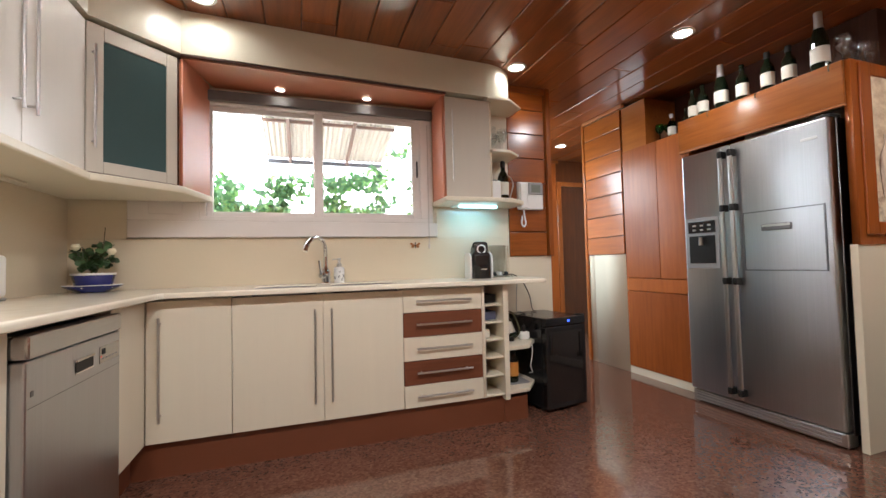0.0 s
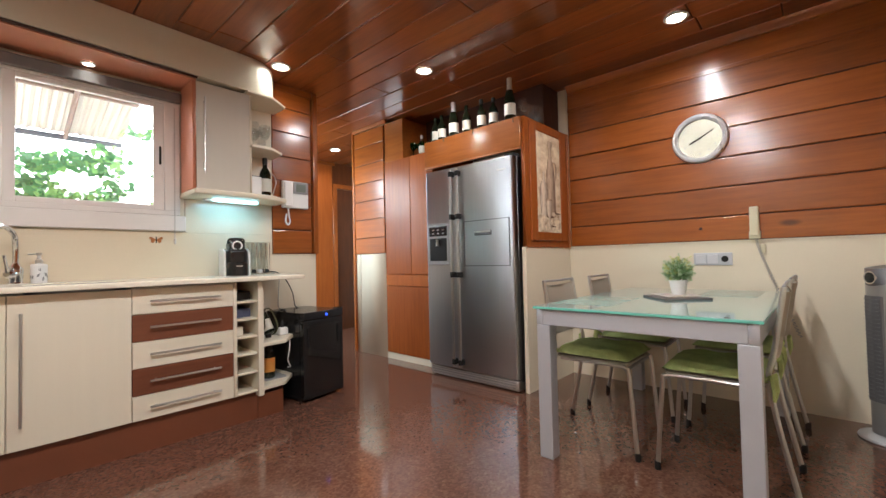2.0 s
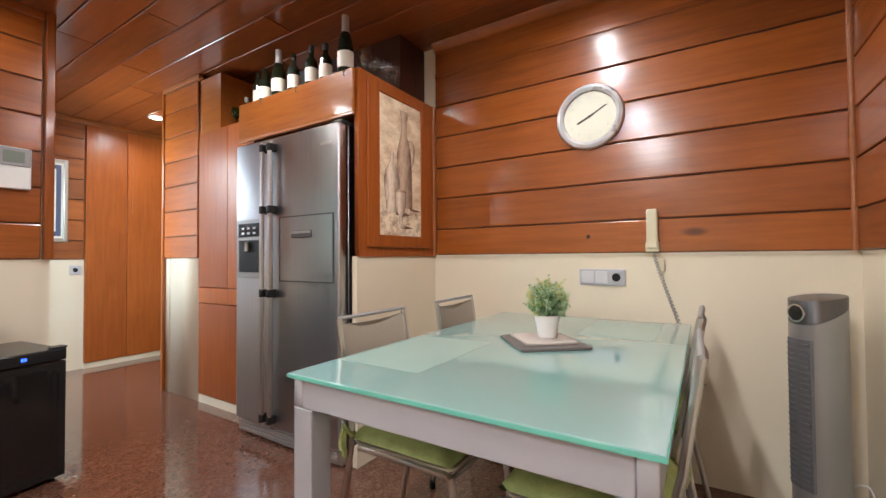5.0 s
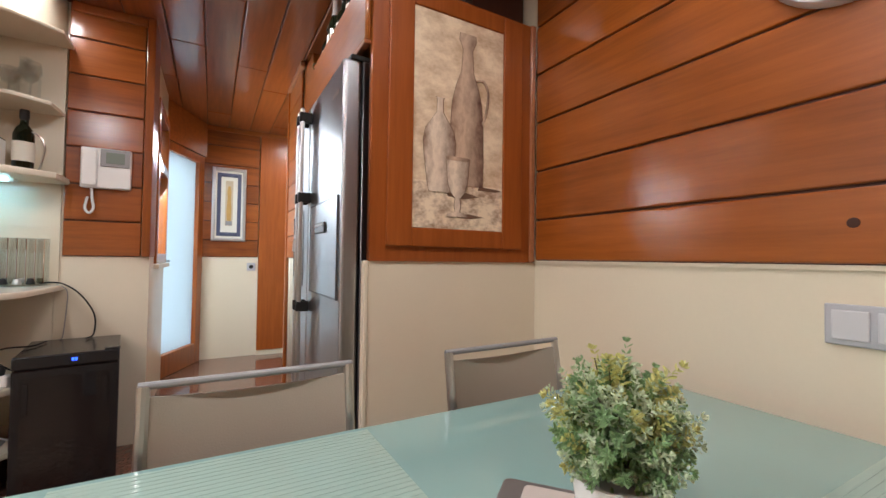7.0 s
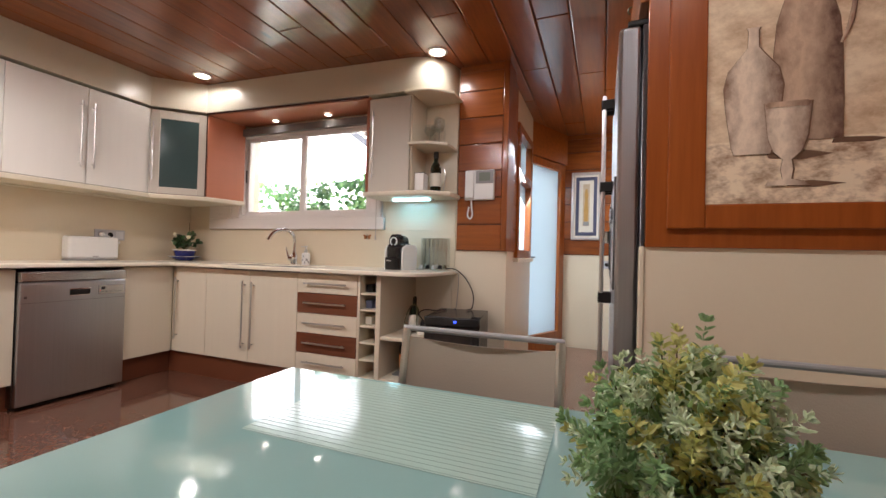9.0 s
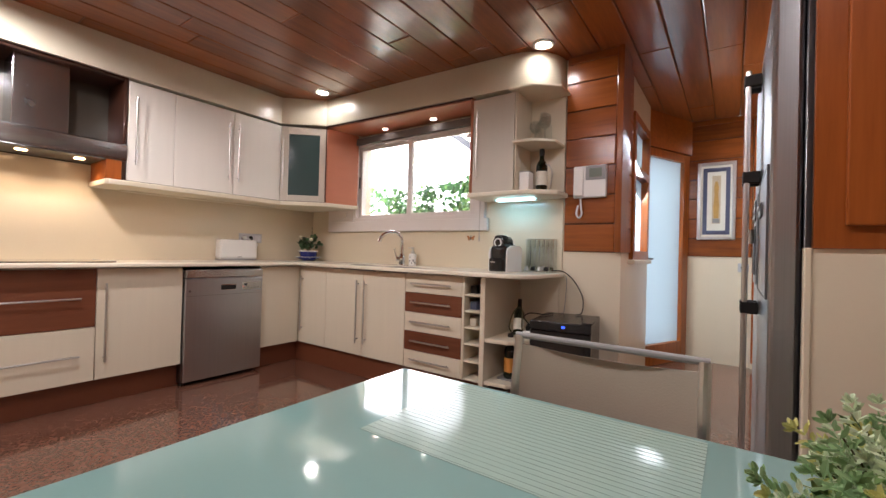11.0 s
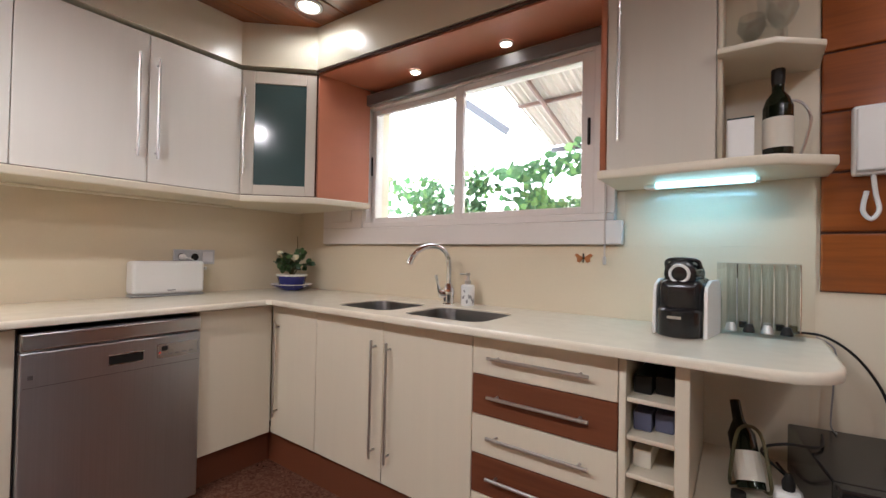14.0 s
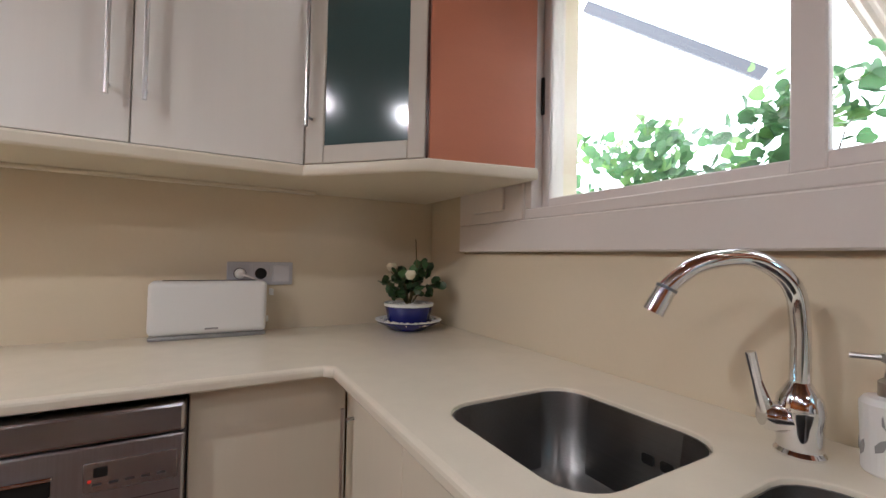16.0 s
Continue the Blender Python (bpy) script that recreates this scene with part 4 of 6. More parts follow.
for x0, x1, z0, z1 in ((0.002, 0.070, 1.484, 2.186), (L - 0.066, L - 0.010, 1.484, 2.186), (0.070, L - 0.066, 1.484, 1.540), (0.070, L - 0.066, 2.115, 2.186)):
    box(x0, x1, -0.002, 0.016, z0, z1, 0.003, bm=b, m=CG)
# Shade below the glazed door, put in as a dark brown strip.
part("shadow_gap", box(0.002, L - 0.002, 0.001, 0.014, 1.4788, 1.4838, m=CG), M_DKBROWN, u, "dark brown strip standing in for the shade under the door")
part("edge_strip", box(L - 0.0095, L - 0.001, -0.001, 0.016, 1.484, 2.186, m=CG), M_DKBROWN, u, "dark brown edge strip")
d = part("door", b, M_GREY_LAM, u, "taupe framed door")
part("pane", box(0.068, L - 0.064, 0.004, 0.010, 1.538, 2.117, m=CG), M_FROST, d, "frosted dark teal glass")
o = CG.to_3x3() @ Vector((0, -0.03, 0))
bar_handle(d, CG @ Vector((0.026, -0.001, 2.075)), CG @ Vector((0.026, -0.001, 1.595)), o)

PEL = [(-1.13, 1.285), (-0.785, 1.285), (-0.765, 1.30), (-0.765, 2.595), (-0.462, 2.878), (-0.385, 3.2165), (-1.13, 3.2165)]
solid("light_pelmet", prism(PEL, 1.440, 1.4785, 0.008, 3), M_CREAM, "cream moulded light pelmet under the wall cabinets", "pelmet")
solid("pelmet_strip", box(-1.08, -1.04, 1.45, 2.70, 1.428, 1.4395, 0.004, 2), M_CREAM, "slim unlit light strip under the pelmet", "light strip")

# right-hand wall cabinet and its end shelves
u = thing("wall_cabinet", (1.26, 3.1, 1.50), "taupe single-door wall cabinet beside the window", "wall cabinet", group="fitted wall cabinets")
part("body", box(1.0895, 1.430, 2.996, 3.249, 1.484, 2.184), M_GREY_LAM, u)
d = part("door", box(1.091, 1.428, 2.977, 2.995, 1.486, 2.184, 0.002), M_GREY_LAM, u)
bar_handle(d, (1.135, 2.977, 2.085), (1.135, 2.977, 1.585), (0, -0.028, 0), 0.005)
sh = [(1.431, 2.942), (1.578, 2.950), (1.70, 3.050), (1.706, 3.249), (1.431, 3.249)]
u = thing("end_wall_shelf", (1.55, 3.1, 1.50), "cream open corner wall shelves with curved edge", "shelf")
part("back", box(1.431, 1.706, 3.2395, 3.2495, 1.482, 2.184), M_CREAM, u)
part("shelf", prism(sh, 1.812, 1.832, 0.004, 2), M_CREAM, u)
part("divider", box(1.4305, 1.445, 2.985, 3.2390, 1.482, 2.184), M_CREAM, u)
PR = [(1.070, 2.935), (1.45, 2.930), (1.585, 2.940), (1.728, 3.045), (1.733, 3.2495), (1.070, 3.2495)]
part("bottom_board", prism(PR, 1.448, 1.482, 0.009, 3), M_CREAM, u)
part("top_board", prism([(1.40, 2.935), (1.578, 2.938), (1.735, 3.06), (1.735, 3.2495), (1.40, 3.2495)], 2.1845, 2.2045, 0.006, 2), M_CREAM, u)
t = thing("tube_light", (1.37, 3.12, 1.447), "lit white fluorescent tube under the wall cabinet", "light fitting")
part("housing", box(1.19, 1.55, 3.135, 3.19, 1.434, 1.4475, 0.003), M_WHITE, t)
part("diffuser", box(1.235, 1.535, 3.095, 3.1345, 1.429, 1.4475, 0.006, 2), M_TUBEGLOW, t, "glowing cool diffuser")

# ---- hood ----
h = thing("cooker_hood", (-0.95, 0.98, 1.62), "brushed steel chimney cooker hood in a dark wooden niche", "cooker hood")
b = box(-1.129, -0.80, 1.381, 1.4055, 1.479, 2.204)
box(-1.129, -0.80, 0.53, 0.555, 1.479, 2.204, bm=b)
box(-1.129, -0.80, 0.555, 1.381, 2.180, 2.204, bm=b)
part("niche", b, M_DKBROWN, h, "dark brown wooden surround")
part("niche_back", box(-1.129, -1.115, 0.555, 1.381, 1.60, 2.18), M_NICHE, h, "dark taupe glossy back panel")
part("chimney", box(-1.114, -0.855, 0.84, 1.105, 1.735, 2.18, 0.004, 2), M_STEEL_H, h, "brushed steel chimney box")
b = prism([(-1.114, 1.615), (-0.795, 1.615), (-0.784, 1.634), (-0.784, 1.724), (-0.795, 1.734), (-1.114, 1.734)], 0.53, 1.405, m=Matrix(((1, 0, 0, 0), (0, 0, 1, 0), (0, 1, 0, 0), (0, 0, 0, 1))))
part("canopy", b, M_STEEL_H, h, "wide steel canopy with a front rail")
part("base_box", box(-1.114, -0.80, 1.29, 1.380, 1.480, 1.614, 0.002), M_CHERRY, h, "reddish wooden side box")
part("underside", box(-1.110, -0.79, 0.56, 1.285, 1.606, 1.6145), M_STEEL_DK, h)
for y in (0.90, 1.18):
    part("hood_lamp", lathe([(0, 0), (0.028, 0), (0.03, 0.004), (0, 0.004)], (-0.92, y, 1.6015), 20), M_HOODGLOW, h, "lit warm hood lamp")
for y in (1.225, 1.25, 1.275, 1.30):
    part("button", lathe([(0.005, 0), (0.005, 0.003), (0, 0.0034)], (0, 0, 0), 12, m=Matrix.Translation((-0.784, y, 1.682)) @ Matrix.Rotation(radians(90), 4, "Y")), M_STEEL_DK, h, "small round button")

# ---- tall unit, fridge and housing ----
u = thing("tall_cupboard", (3.2, 3.0, 0), "tall cherry-wood larder cupboard with flush doors", "cupboard")
part("body", box(2.971, 3.56, 2.655, 3.350, 0.062, 2.005), M_CHERRY, u)
for y0, y1, z0, z1 in ((2.657, 2.968, 0.856, 2.005), (2.971, 3.348, 0.856, 2.005), (2.657, 3.348, 0.740, 0.850), (2.657, 3.348, 0.064, 0.734)):
    part("door" if z1 - z0 > 0.2 else "drawer", box(2.950, 2.970, y0, y1, z0, z1, 0.003), M_CHERRY, u)
part("plinth", box(2.955, 2.99, 2.657, 3.348, 0, 0.060), M_WAINS, u, "cream plinth")
nb = thing("bottle_niche", (3.25, 2.98, 2.01), "dark niche above the larder cupboard", "niche", kind="structure")
part("side", box(2.957, 3.56, 3.07, 3.352, 2.006, 2.41), M_CHERRY_H, nb)
part("back", box(3.30, 3.56, 1.70, 3.0695, 2.060, 2.44), M_DKBROWN, nb)

u = thing("fridge_housing", (3.2, 2.1, 0), "cherry-wood fridge housing with a deep top panel", "cupboard")
part("top_panel", box(2.84, 2.862, 1.648, 2.652, 1.815, 2.045, 0.004), M_CHERRY_H, u, "orange-brown top panel")
part("top_board", box(2.8625, 3.56, 1.66, 2.652, 2.020, 2.045), M_CHERRY_H, u)
part("edge_strip", box(2.838, 2.864, 1.648, 2.652, 1.800, 1.8145, 0.003), M_BEAD, u, "light wooden edge strip")
part("side_wall", box(2.862, 3.579, 1.634, 1.660, 0.0, 1.068), M_WAINS, u, "cream side panel")
part("wainscot_edge", box(2.846, 2.8615, 1.630, 1.664, 0.0, 1.070, 0.003), M_WAINS, u)
fr = part("art_panel", box(2.862, 3.5635, 1.626, 1.659, 1.0685, 2.045), M_CHERRY, u)
b = bmesh.new()
for x0, x1, z0, z1 in ((2.915, 3.008, 1.12, 2.03), (3.395, 3.49, 1.12, 2.03), (3.008, 3.395, 1.12, 1.187), (3.008, 3.395, 1.968, 2.03)):
    box(x0, x1, 1.612, 1.6255, z0, z1, 0.004, 2, b)
part("moulding", b, M_CHERRY, u, "wooden moulding round the painting")
part("edge_strip", box(3.535, 3.560, 1.612, 1.6255, 1.07, 2.045, 0.004), M_BEAD, u)

pa = thing("painting", (3.20, 1.62, 1.19), "sepia still-life canvas of two bottles and a goblet", "painting")
cv = part("canvas", box(3.0085, 3.3945, 1.619, 1.6255, 1.1875, 1.9675), M_CANVAS, pa)


def silhouette(name, cx, profile, material, y):
    pts = [(cx + r, z) for r, z in profile] + [(cx - r, z) for r, z in reversed(profile)]
    part(name, prism(pts, 0, 0.0012, m=Matrix(((1, 0, 0, 0), (0, 0, -1, y), (0, 1, 0, 0), (0, 0, 0, 1)))), material, pa)


part("painted_ground", box(3.0085, 3.3945, 1.6180, 1.6189, 1.1875, 1.355), M_GROUND, pa)
JUG = [(0.072, 1.35), (0.073, 1.45), (0.070, 1.58), (0.064, 1.66), (0.048, 1.72), (0.026, 1.775), (0.020, 1.86), (0.036, 1.895), (0.033, 1.92)]
GOBLET = [(0.046, 1.233), (0.040, 1.242), (0.009, 1.250), (0.013, 1.275), (0.009, 1.300), (0.030, 1.322), (0.042, 1.36), (0.050, 1.45)]
FLASK = [(0.040, 1.318), (0.047, 1.34), (0.061, 1.44), (0.066, 1.50), (0.056, 1.545), (0.026, 1.585), (0.012, 1.605), (0.011, 1.65), (0.015, 1.658)]
silhouette("painted_shade", 3.2290, [(r + 0.0022, z) for r, z in JUG], M_SEPIA3, 1.6177)
silhouette("painted_shade", 3.1135, [(r + 0.0022, z) for r, z in FLASK], M_SEPIA3, 1.6161)
part("painted_shadow", prism([(3.285, 1.352), (3.36, 1.349), (3.392, 1.343), (3.36, 1.337), (3.28, 1.338)], 0, 0.001, m=Matrix(((1, 0, 0, 0), (0, 0, -1, 1.6179), (0, 1, 0, 0), (0, 0, 0, 1)))), M_SEPIA3, pa)
part("painted_shadow", prism([(3.19, 1.240), (3.24, 1.246), (3.31, 1.236), (3.25, 1.228), (3.19, 1.231)], 0, 0.001, m=Matrix(((1, 0, 0, 0), (0, 0, -1, 1.6179), (0, 1, 0, 0), (0, 0, 0, 1)))), M_SEPIA3, pa)
part("painted_shadow", prism([(3.145, 1.318), (3.20, 1.330), (3.285, 1.312), (3.22, 1.300), (3.15, 1.306)], 0, 0.001, m=Matrix(((1, 0, 0, 0), (0, 0, -1, 1.6179), (0, 1, 0, 0), (0, 0, 0, 1)))), M_SEPIA3, pa)
silhouette("painted_jug", 3.228, JUG, M_SEPIA1, 1.6168)
silhouette("painted_bottle", 3.112, FLASK, M_SEPIA2, 1.6155)
silhouette("painted_shade", 3.1895, [(r + 0.0022, z) for r, z in GOBLET], M_SEPIA3, 1.6147)
silhouette("painted_goblet", 3.188, GOBLET, M_SEPIA2, 1.6142)
silhouette("painted_goblet_bowl", 3.188, [(0.044, 1.438), (0.048, 1.446), (0.042, 1.452)], M_SEPIA1, 1.6129)
part("painted_handle", tube(((3.268, 1.6165, 1.75), (3.300, 1.6165, 1.755), (3.322, 1.6165, 1.715), (3.315, 1.6165, 1.64), (3.296, 1.6165, 1.59)), [0.004, 0.006, 0.005, 0.006, 0.003], 6, smooth=5), M_SEPIA1, pa)

f = thing("refrigerator", (3.1, 2.1, 0), "stainless steel side-by-side fridge freezer with water dispenser", "refrigerator")
part("body", box(2.8500, 3.5380, 1.668, 2.548, 0.07, 1.745, 0.004), M_STEEL_DK, f)
dl = part("freezer_door", box(2.7830, 2.8480, 2.203, 2.548, 0.095, 1.745, 0.012, 3), M_STEEL, f, "narrow steel freezer door")
dr_ = part("fridge_door", box(2.7830, 2.8480, 1.668, 2.196, 0.095, 1.745, 0.012, 3), M_STEEL, f, "wide steel fridge door")
part("grille", box(2.8030, 2.8880, 1.672, 2.545, 0.012, 0.085, 0.006, 2), M_SATIN, f, "silver bottom grille")
for z in (0.030, 0.050, 0.068):
    part("grille_slot", box(2.8000, 2.8035, 1.70, 2.52, z, z + 0.006), M_GREYP, f)
for y, side in ((2.232, dl), (2.166, dr_)):
    b = box(2.7340, 2.7520, y - 0.012, y + 0.012, 0.12, 1.72, 0.006, 2)
    hd = part("handle", b, M_SATIN, side, "long silver bar handle")
    for z in (0.16, 0.86, 1.33, 1.68):
        part("bracket", box(2.7300, 2.7840, y - 0.014, y + 0.014, z - 0.022, z + 0.022, 0.004), M_BLACKM, hd, "dark handle bracket")
pnl = part("dispenser", box(2.7785, 2.7835, 2.288, 2.532, 0.940, 1.288, 0.004), M_GREYP, dl, "dark grey water dispenser")
part("dispenser_recess", box(2.7760, 2.7782, 2.315, 2.505, 0.975, 1.165, 0.003), M_BLACKM, pnl)
part("dispenser_keys", box(2.7755, 2.7782, 2.310, 2.510, 1.185, 1.265, 0.003), M_BLACK, pnl)
for i in range(3):
    for j in range(2):
        part("key", box(2.7730, 2.7754, 2.34 + 0.055 * i, 2.365 + 0.055 * i, 1.20 + 0.03 * j, 1.212 + 0.03 * j, 0.001), M_SATIN, pnl)
part("spout", lathe([(0.014, 0), (0.011, 0.05), (0.014, 0.055)], (2.766, 2.41, 1.10), 14), M_SATIN, pnl)
hb = part("home_bar", box(2.7790, 2.7835, 1.705, 2.125, 0.932, 1.282, 0.003), M_STEEL, dr_, "steel flap of the small refreshment door")
b = bmesh.new()
for y0, y1, z0, z1 in ((1.702, 2.128, 1.280, 1.287), (1.702, 2.128, 0.927, 0.934), (1.702, 1.709, 0.934, 1.280), (2.121, 2.128, 0.934, 1.280)):
    box(2.7775, 2.7835, y0, y1, z0, z1, bm=b)
part("flap_trim", b, M_STEEL_DK, hb)
part("flap_grip", box(2.7720, 2.7788, 1.86, 2.02, 1.165, 1.205, 0.006, 2), M_STEEL_DK, hb)
part("flap_grip_lip", box(2.7680, 2.7719, 1.865, 2.015, 1.188, 1.202, 0.003), M_SATIN, hb)
part("badge", box(2.7805, 2.7835, 1.72, 1.80, 1.64, 1.655, 0.001), M_SATIN, dr_)
part("hinge_cover", box(2.8080, 2.8980, 1.672, 1.75, 1.746, 1.765, 0.005, 2), M_BLACKM, f)
for y in (1.70, 2.51):
    part("foot", lathe([(0.02, 0), (0.02, 0.07)], (2.888, y, 0.0), 12), M_BLACKM, f)
f.matrix_basis = pose(3.1, 2.129, 0) @ Matrix.Diagonal((1, 1.017, 1.006, 1))

# ---- dining table ----
t = thing("dining_table", (2.75, 0.655, 0), "dining table with aqua glass top and silver frame", "table")
TX0, TX1, TY0, TY1 = 2.045, 3.50, 0.195, 1.115
part("tabletop", box(TX0, TX1, TY0, TY1, 0.733, 0.7465, 0.003, 2), M_TABLEGLASS, t, "aqua back-painted glass top")
b = box(TX0 - 0.0012, TX1, TY0 - 0.0012, TY0, 0.735, 0.7445)
box(TX0 - 0.0012, TX0, TY0, TY1, 0.735, 0.7445, bm=b)
part("glass_edge", b, M_TABLEEDGE, t, "green cut glass edge")
for q in ((TX0 + 0.012, TX1 - 0.012, TY0 + 0.012, TY0 + 0.047), (TX0 + 0.012, TX1 - 0.012, TY1 - 0.047, TY1 - 0.012),
          (TX0 + 0.012, TX0 + 0.047, TY0 + 0.0475, TY1 - 0.0475), (TX1 - 0.047, TX1 - 0.012, TY0 + 0.0475, TY1 - 0.0475)):
    part("apron_rail", box(*q, 0.655, 0.7325, 0.003), M_SILVER, t)
for x in (TX0 + 0.012, TX1 - 0.082):
    for y in (TY0 + 0.012, TY1 - 0.082):
        part("leg", box(x, x + 0.07, y, y + 0.07, 0, 0.654, 0.004, 2), M_SILVER, t)


def placemat(x0, x1, y0, y1):
    pm = thing("placemat", (x0, y0, 0.7468), "ribbed translucent pale placemat on the glass table", "placemat", group="placemats")
    part("sheet", box(x0, x1, y0, y1, 0.7468, 0.7474), M_MAT, pm)
    b = bmesh.new()
    y = y0 + 0.004
    while y < y1 - 0.004:
        box(x0, x1, y, y + 0.006, 0.7474, 0.7479, bm=b)
        y += 0.0125
    part("ribs", b, M_MAT, pm, kind="stuff")


placemat(2.22, 2.68, 0.80, 1.10)
placemat(3.00, 3.44, 0.30, 0.58)

# ---- chairs ----
def chair_proto():
    """Tubular chair; its back is at +y, its seat faces -y."""
    c = thing("dining_chair", (0, 0, 0), "tubular metal chair with beige sling back and green cushion", "chair", group="chairs round the table")
    W = 0.178
    for sx in (-1, 1):
        part("front_leg", tube(((sx * (W + 0.006), -0.235, 0.012), (sx * W, -0.205, 0.40), (sx * W, -0.19, 0.432), (sx * W, -0.15, 0.442), (sx * W, 0.15, 0.442)), 0.0105, 10, smooth=3), M_SATIN, c)
        part("rear_leg", tube(((sx * (W + 0.006), 0.268, 0.012), (sx * W, 0.185, 0.44), (sx * W, 0.205, 0.60), (sx * W, 0.243, 0.852)), 0.0105, 10, smooth=3), M_SATIN, c)
        for y in (-0.236, 0.268):
            part("foot_cap", lathe([(0.013, 0), (0.014, 0.004), (0.013, 0.035), (0.011, 0.038)], (sx * (W + 0.006), y, 0), 12), M_BLACKM, c, "black rubber foot")
    part("top_bar", tube(((-W - 0.008, 0.243, 0.853), (W + 0.008, 0.243, 0.853)), 0.0068, 10), M_GREYP, c)
    part("cross_bar", tube(((-W, 0.188, 0.44), (W, 0.188, 0.44)), 0.009, 8), M_SATIN, c)
    part("cross_bar", tube(((-W, -0.19, 0.425), (W, -0.19, 0.425)), 0.009, 8), M_SATIN, c)
    b = bmesh.new()
    n, rows = 8, 6
    grid = []
    for k in range(rows + 1):
        f = k / rows
        z = 0.555 + 0.280 * f
        grid.append([(( -1 + 2 * i / n) * (W - 0.004), 0.196 + 0.043 * f + 0.018 * (1 - (-1 + 2 * i / n) ** 2), z - 0.012 * (1 - (-1 + 2 * i / n) ** 2) * (f > 0.9)) for i in range(n + 1)])
    front = [[b.verts.new((x, y - 0.003, z)) for x, y, z in r] for r in grid]
    rear = [[b.verts.new((x, y + 0.003, z)) for x, y, z in r] for r in grid]
    for a in (front, rear):
        for k in range(rows):
            for i in range(n):
                b.faces.new((a[k][i], a[k][i + 1], a[k + 1][i + 1], a[k + 1][i]))
    rimf = front[0] + [r[-1] for r in front[1:]] + front[-1][::-1][1:] + [r[0] for r in front[::-1][1:-1]]
    rimr = rear[0] + [r[-1] for r in rear[1:]] + rear[-1][::-1][1:] + [r[0] for r in rear[::-1][1:-1]]
    for i in range(len(rimf)):
        j = (i + 1) % len(rimf)
        b.faces.new((rimf[i], rimf[j], rimr[j], rimr[i]))
    part("backrest", b, M_FABRIC, c, "beige sling backrest")
    part("seat", prism(rounded(-W, W, -0.20, 0.185, 0.04), 0.444, 0.456, 0.003), M_FABRIC, c, "beige seat")
    b = bmesh.new()
    n = 14
    top, bot = [], []
    for k in range(n + 1):
        tr, br = [], []
        for i in range(n + 1):
            u, v = -1 + 2 * i / n, -1 + 2 * k / n
            e = max(0.0, (1 - u ** 6) * (1 - v ** 6)) ** 0.5
            bump = 0.008 * noise.noise(Vector((u * 3, v * 3, 1.7)))
            tuft = 0.010 * (math.exp(-((u - 0.4) ** 2 + (v - 0.4) ** 2) * 25) + math.exp(-((u + 0.4) ** 2 + (v - 0.4) ** 2) * 25) + math.exp(-((u - 0.4) ** 2 + (v + 0.4) ** 2) * 25) + math.exp(-((u + 0.4) ** 2 + (v + 0.4) ** 2) * 25))
            x, y = u * (W + 0.012), -0.01 + v * 0.195
            tr.append(b.verts.new((x, y, 0.472 + 0.040 * e + 1.5 * bump * e - 1.4 * tuft)))
            br.append(b.verts.new((x, y, 0.470 - 0.012 * e)))
        top.append(tr)
        bot.append(br)
    for a in (top, bot):
        for k in range(n):
            for i in range(n):
                b.faces.new((a[k][i], a[k][i + 1], a[k + 1][i + 1], a[k + 1][i]))
    bmesh.ops.remove_doubles(b, verts=b.verts[:], dist=0.0025)
    cu = part("cushion", b, M_CUSHION, c, "mottled green seat cushion", smooth=70)
    for sx in (-1, 1):
        part("tie", tube(((sx * 0.175, 0.175, 0.475), (sx * 0.195, 0.20, 0.50), (sx * 0.20, 0.205, 0.45), (sx * 0.192, 0.20, 0.40)), [0.012, 0.018, 0.014, 0.006], 6), M_CUSHION, cu, "fabric tie")
    return c


chair = chair_proto()
chair.matrix_basis = pose(2.492, 0.955, 0)
copy_thing(chair, pose(3.10, 0.955, 0, 0, 0, 2))
copy_thing(chair, pose(2.478, 0.395, 0, 0, 0, 181))
copy_thing(chair, pose(3.105, 0.395, 0, 0, 0, 179))


# ---- foliage ----
def leaf_cloud(count, place, size, seed, fold=0.25, shape=1.0):
    """Many small folded leaves; place gives a point and the way the leaf points."""
    rnd = random.Random(seed)
    verts, faces = [], []
    for _ in range(count):
        p, d = place(rnd)
        d = (Vector(d) + Vector((rnd.uniform(-.5, .5), rnd.uniform(-.5, .5), rnd.uniform(-.4, .5)))).normalized()
        s = d.cross(Vector((rnd.uniform(-1, 1), rnd.uniform(-1, 1), rnd.uniform(-1, 1))))
        if s.length < 1e-4:
            continue
        s.normalize()
        n = d.cross(s)
        l = size * rnd.uniform(0.6, 1.3)
        w = l * 0.33 * shape
        p = Vector(p)
        k = len(verts)
        verts += [p, p + d * l * 0.35 + s * w + n * l * fold * 0.4, p + d * l * 0.75 + s * w * 0.8 + n * l * fold * 0.3, p + d * l,
                  p + d * l * 0.75 - s * w * 0.8 + n * l * fold * 0.3, p + d * l * 0.35 - s * w + n * l * fold * 0.4, p + d * l * 0.5 - n * l * 0.03]
        faces += [(k, k + 1, k + 6), (k + 1, k + 2, k + 6), (k + 2, k + 3, k + 6), (k + 3, k + 4, k + 6), (k + 4, k + 5, k + 6), (k + 5, k, k + 6)]
    me = bpy.data.meshes.new("leaves")
    me.from_pydata(verts, [], faces)
    b = bmesh.new()
    b.from_mesh(me)
    bpy.data.meshes.remove(me)
    return b


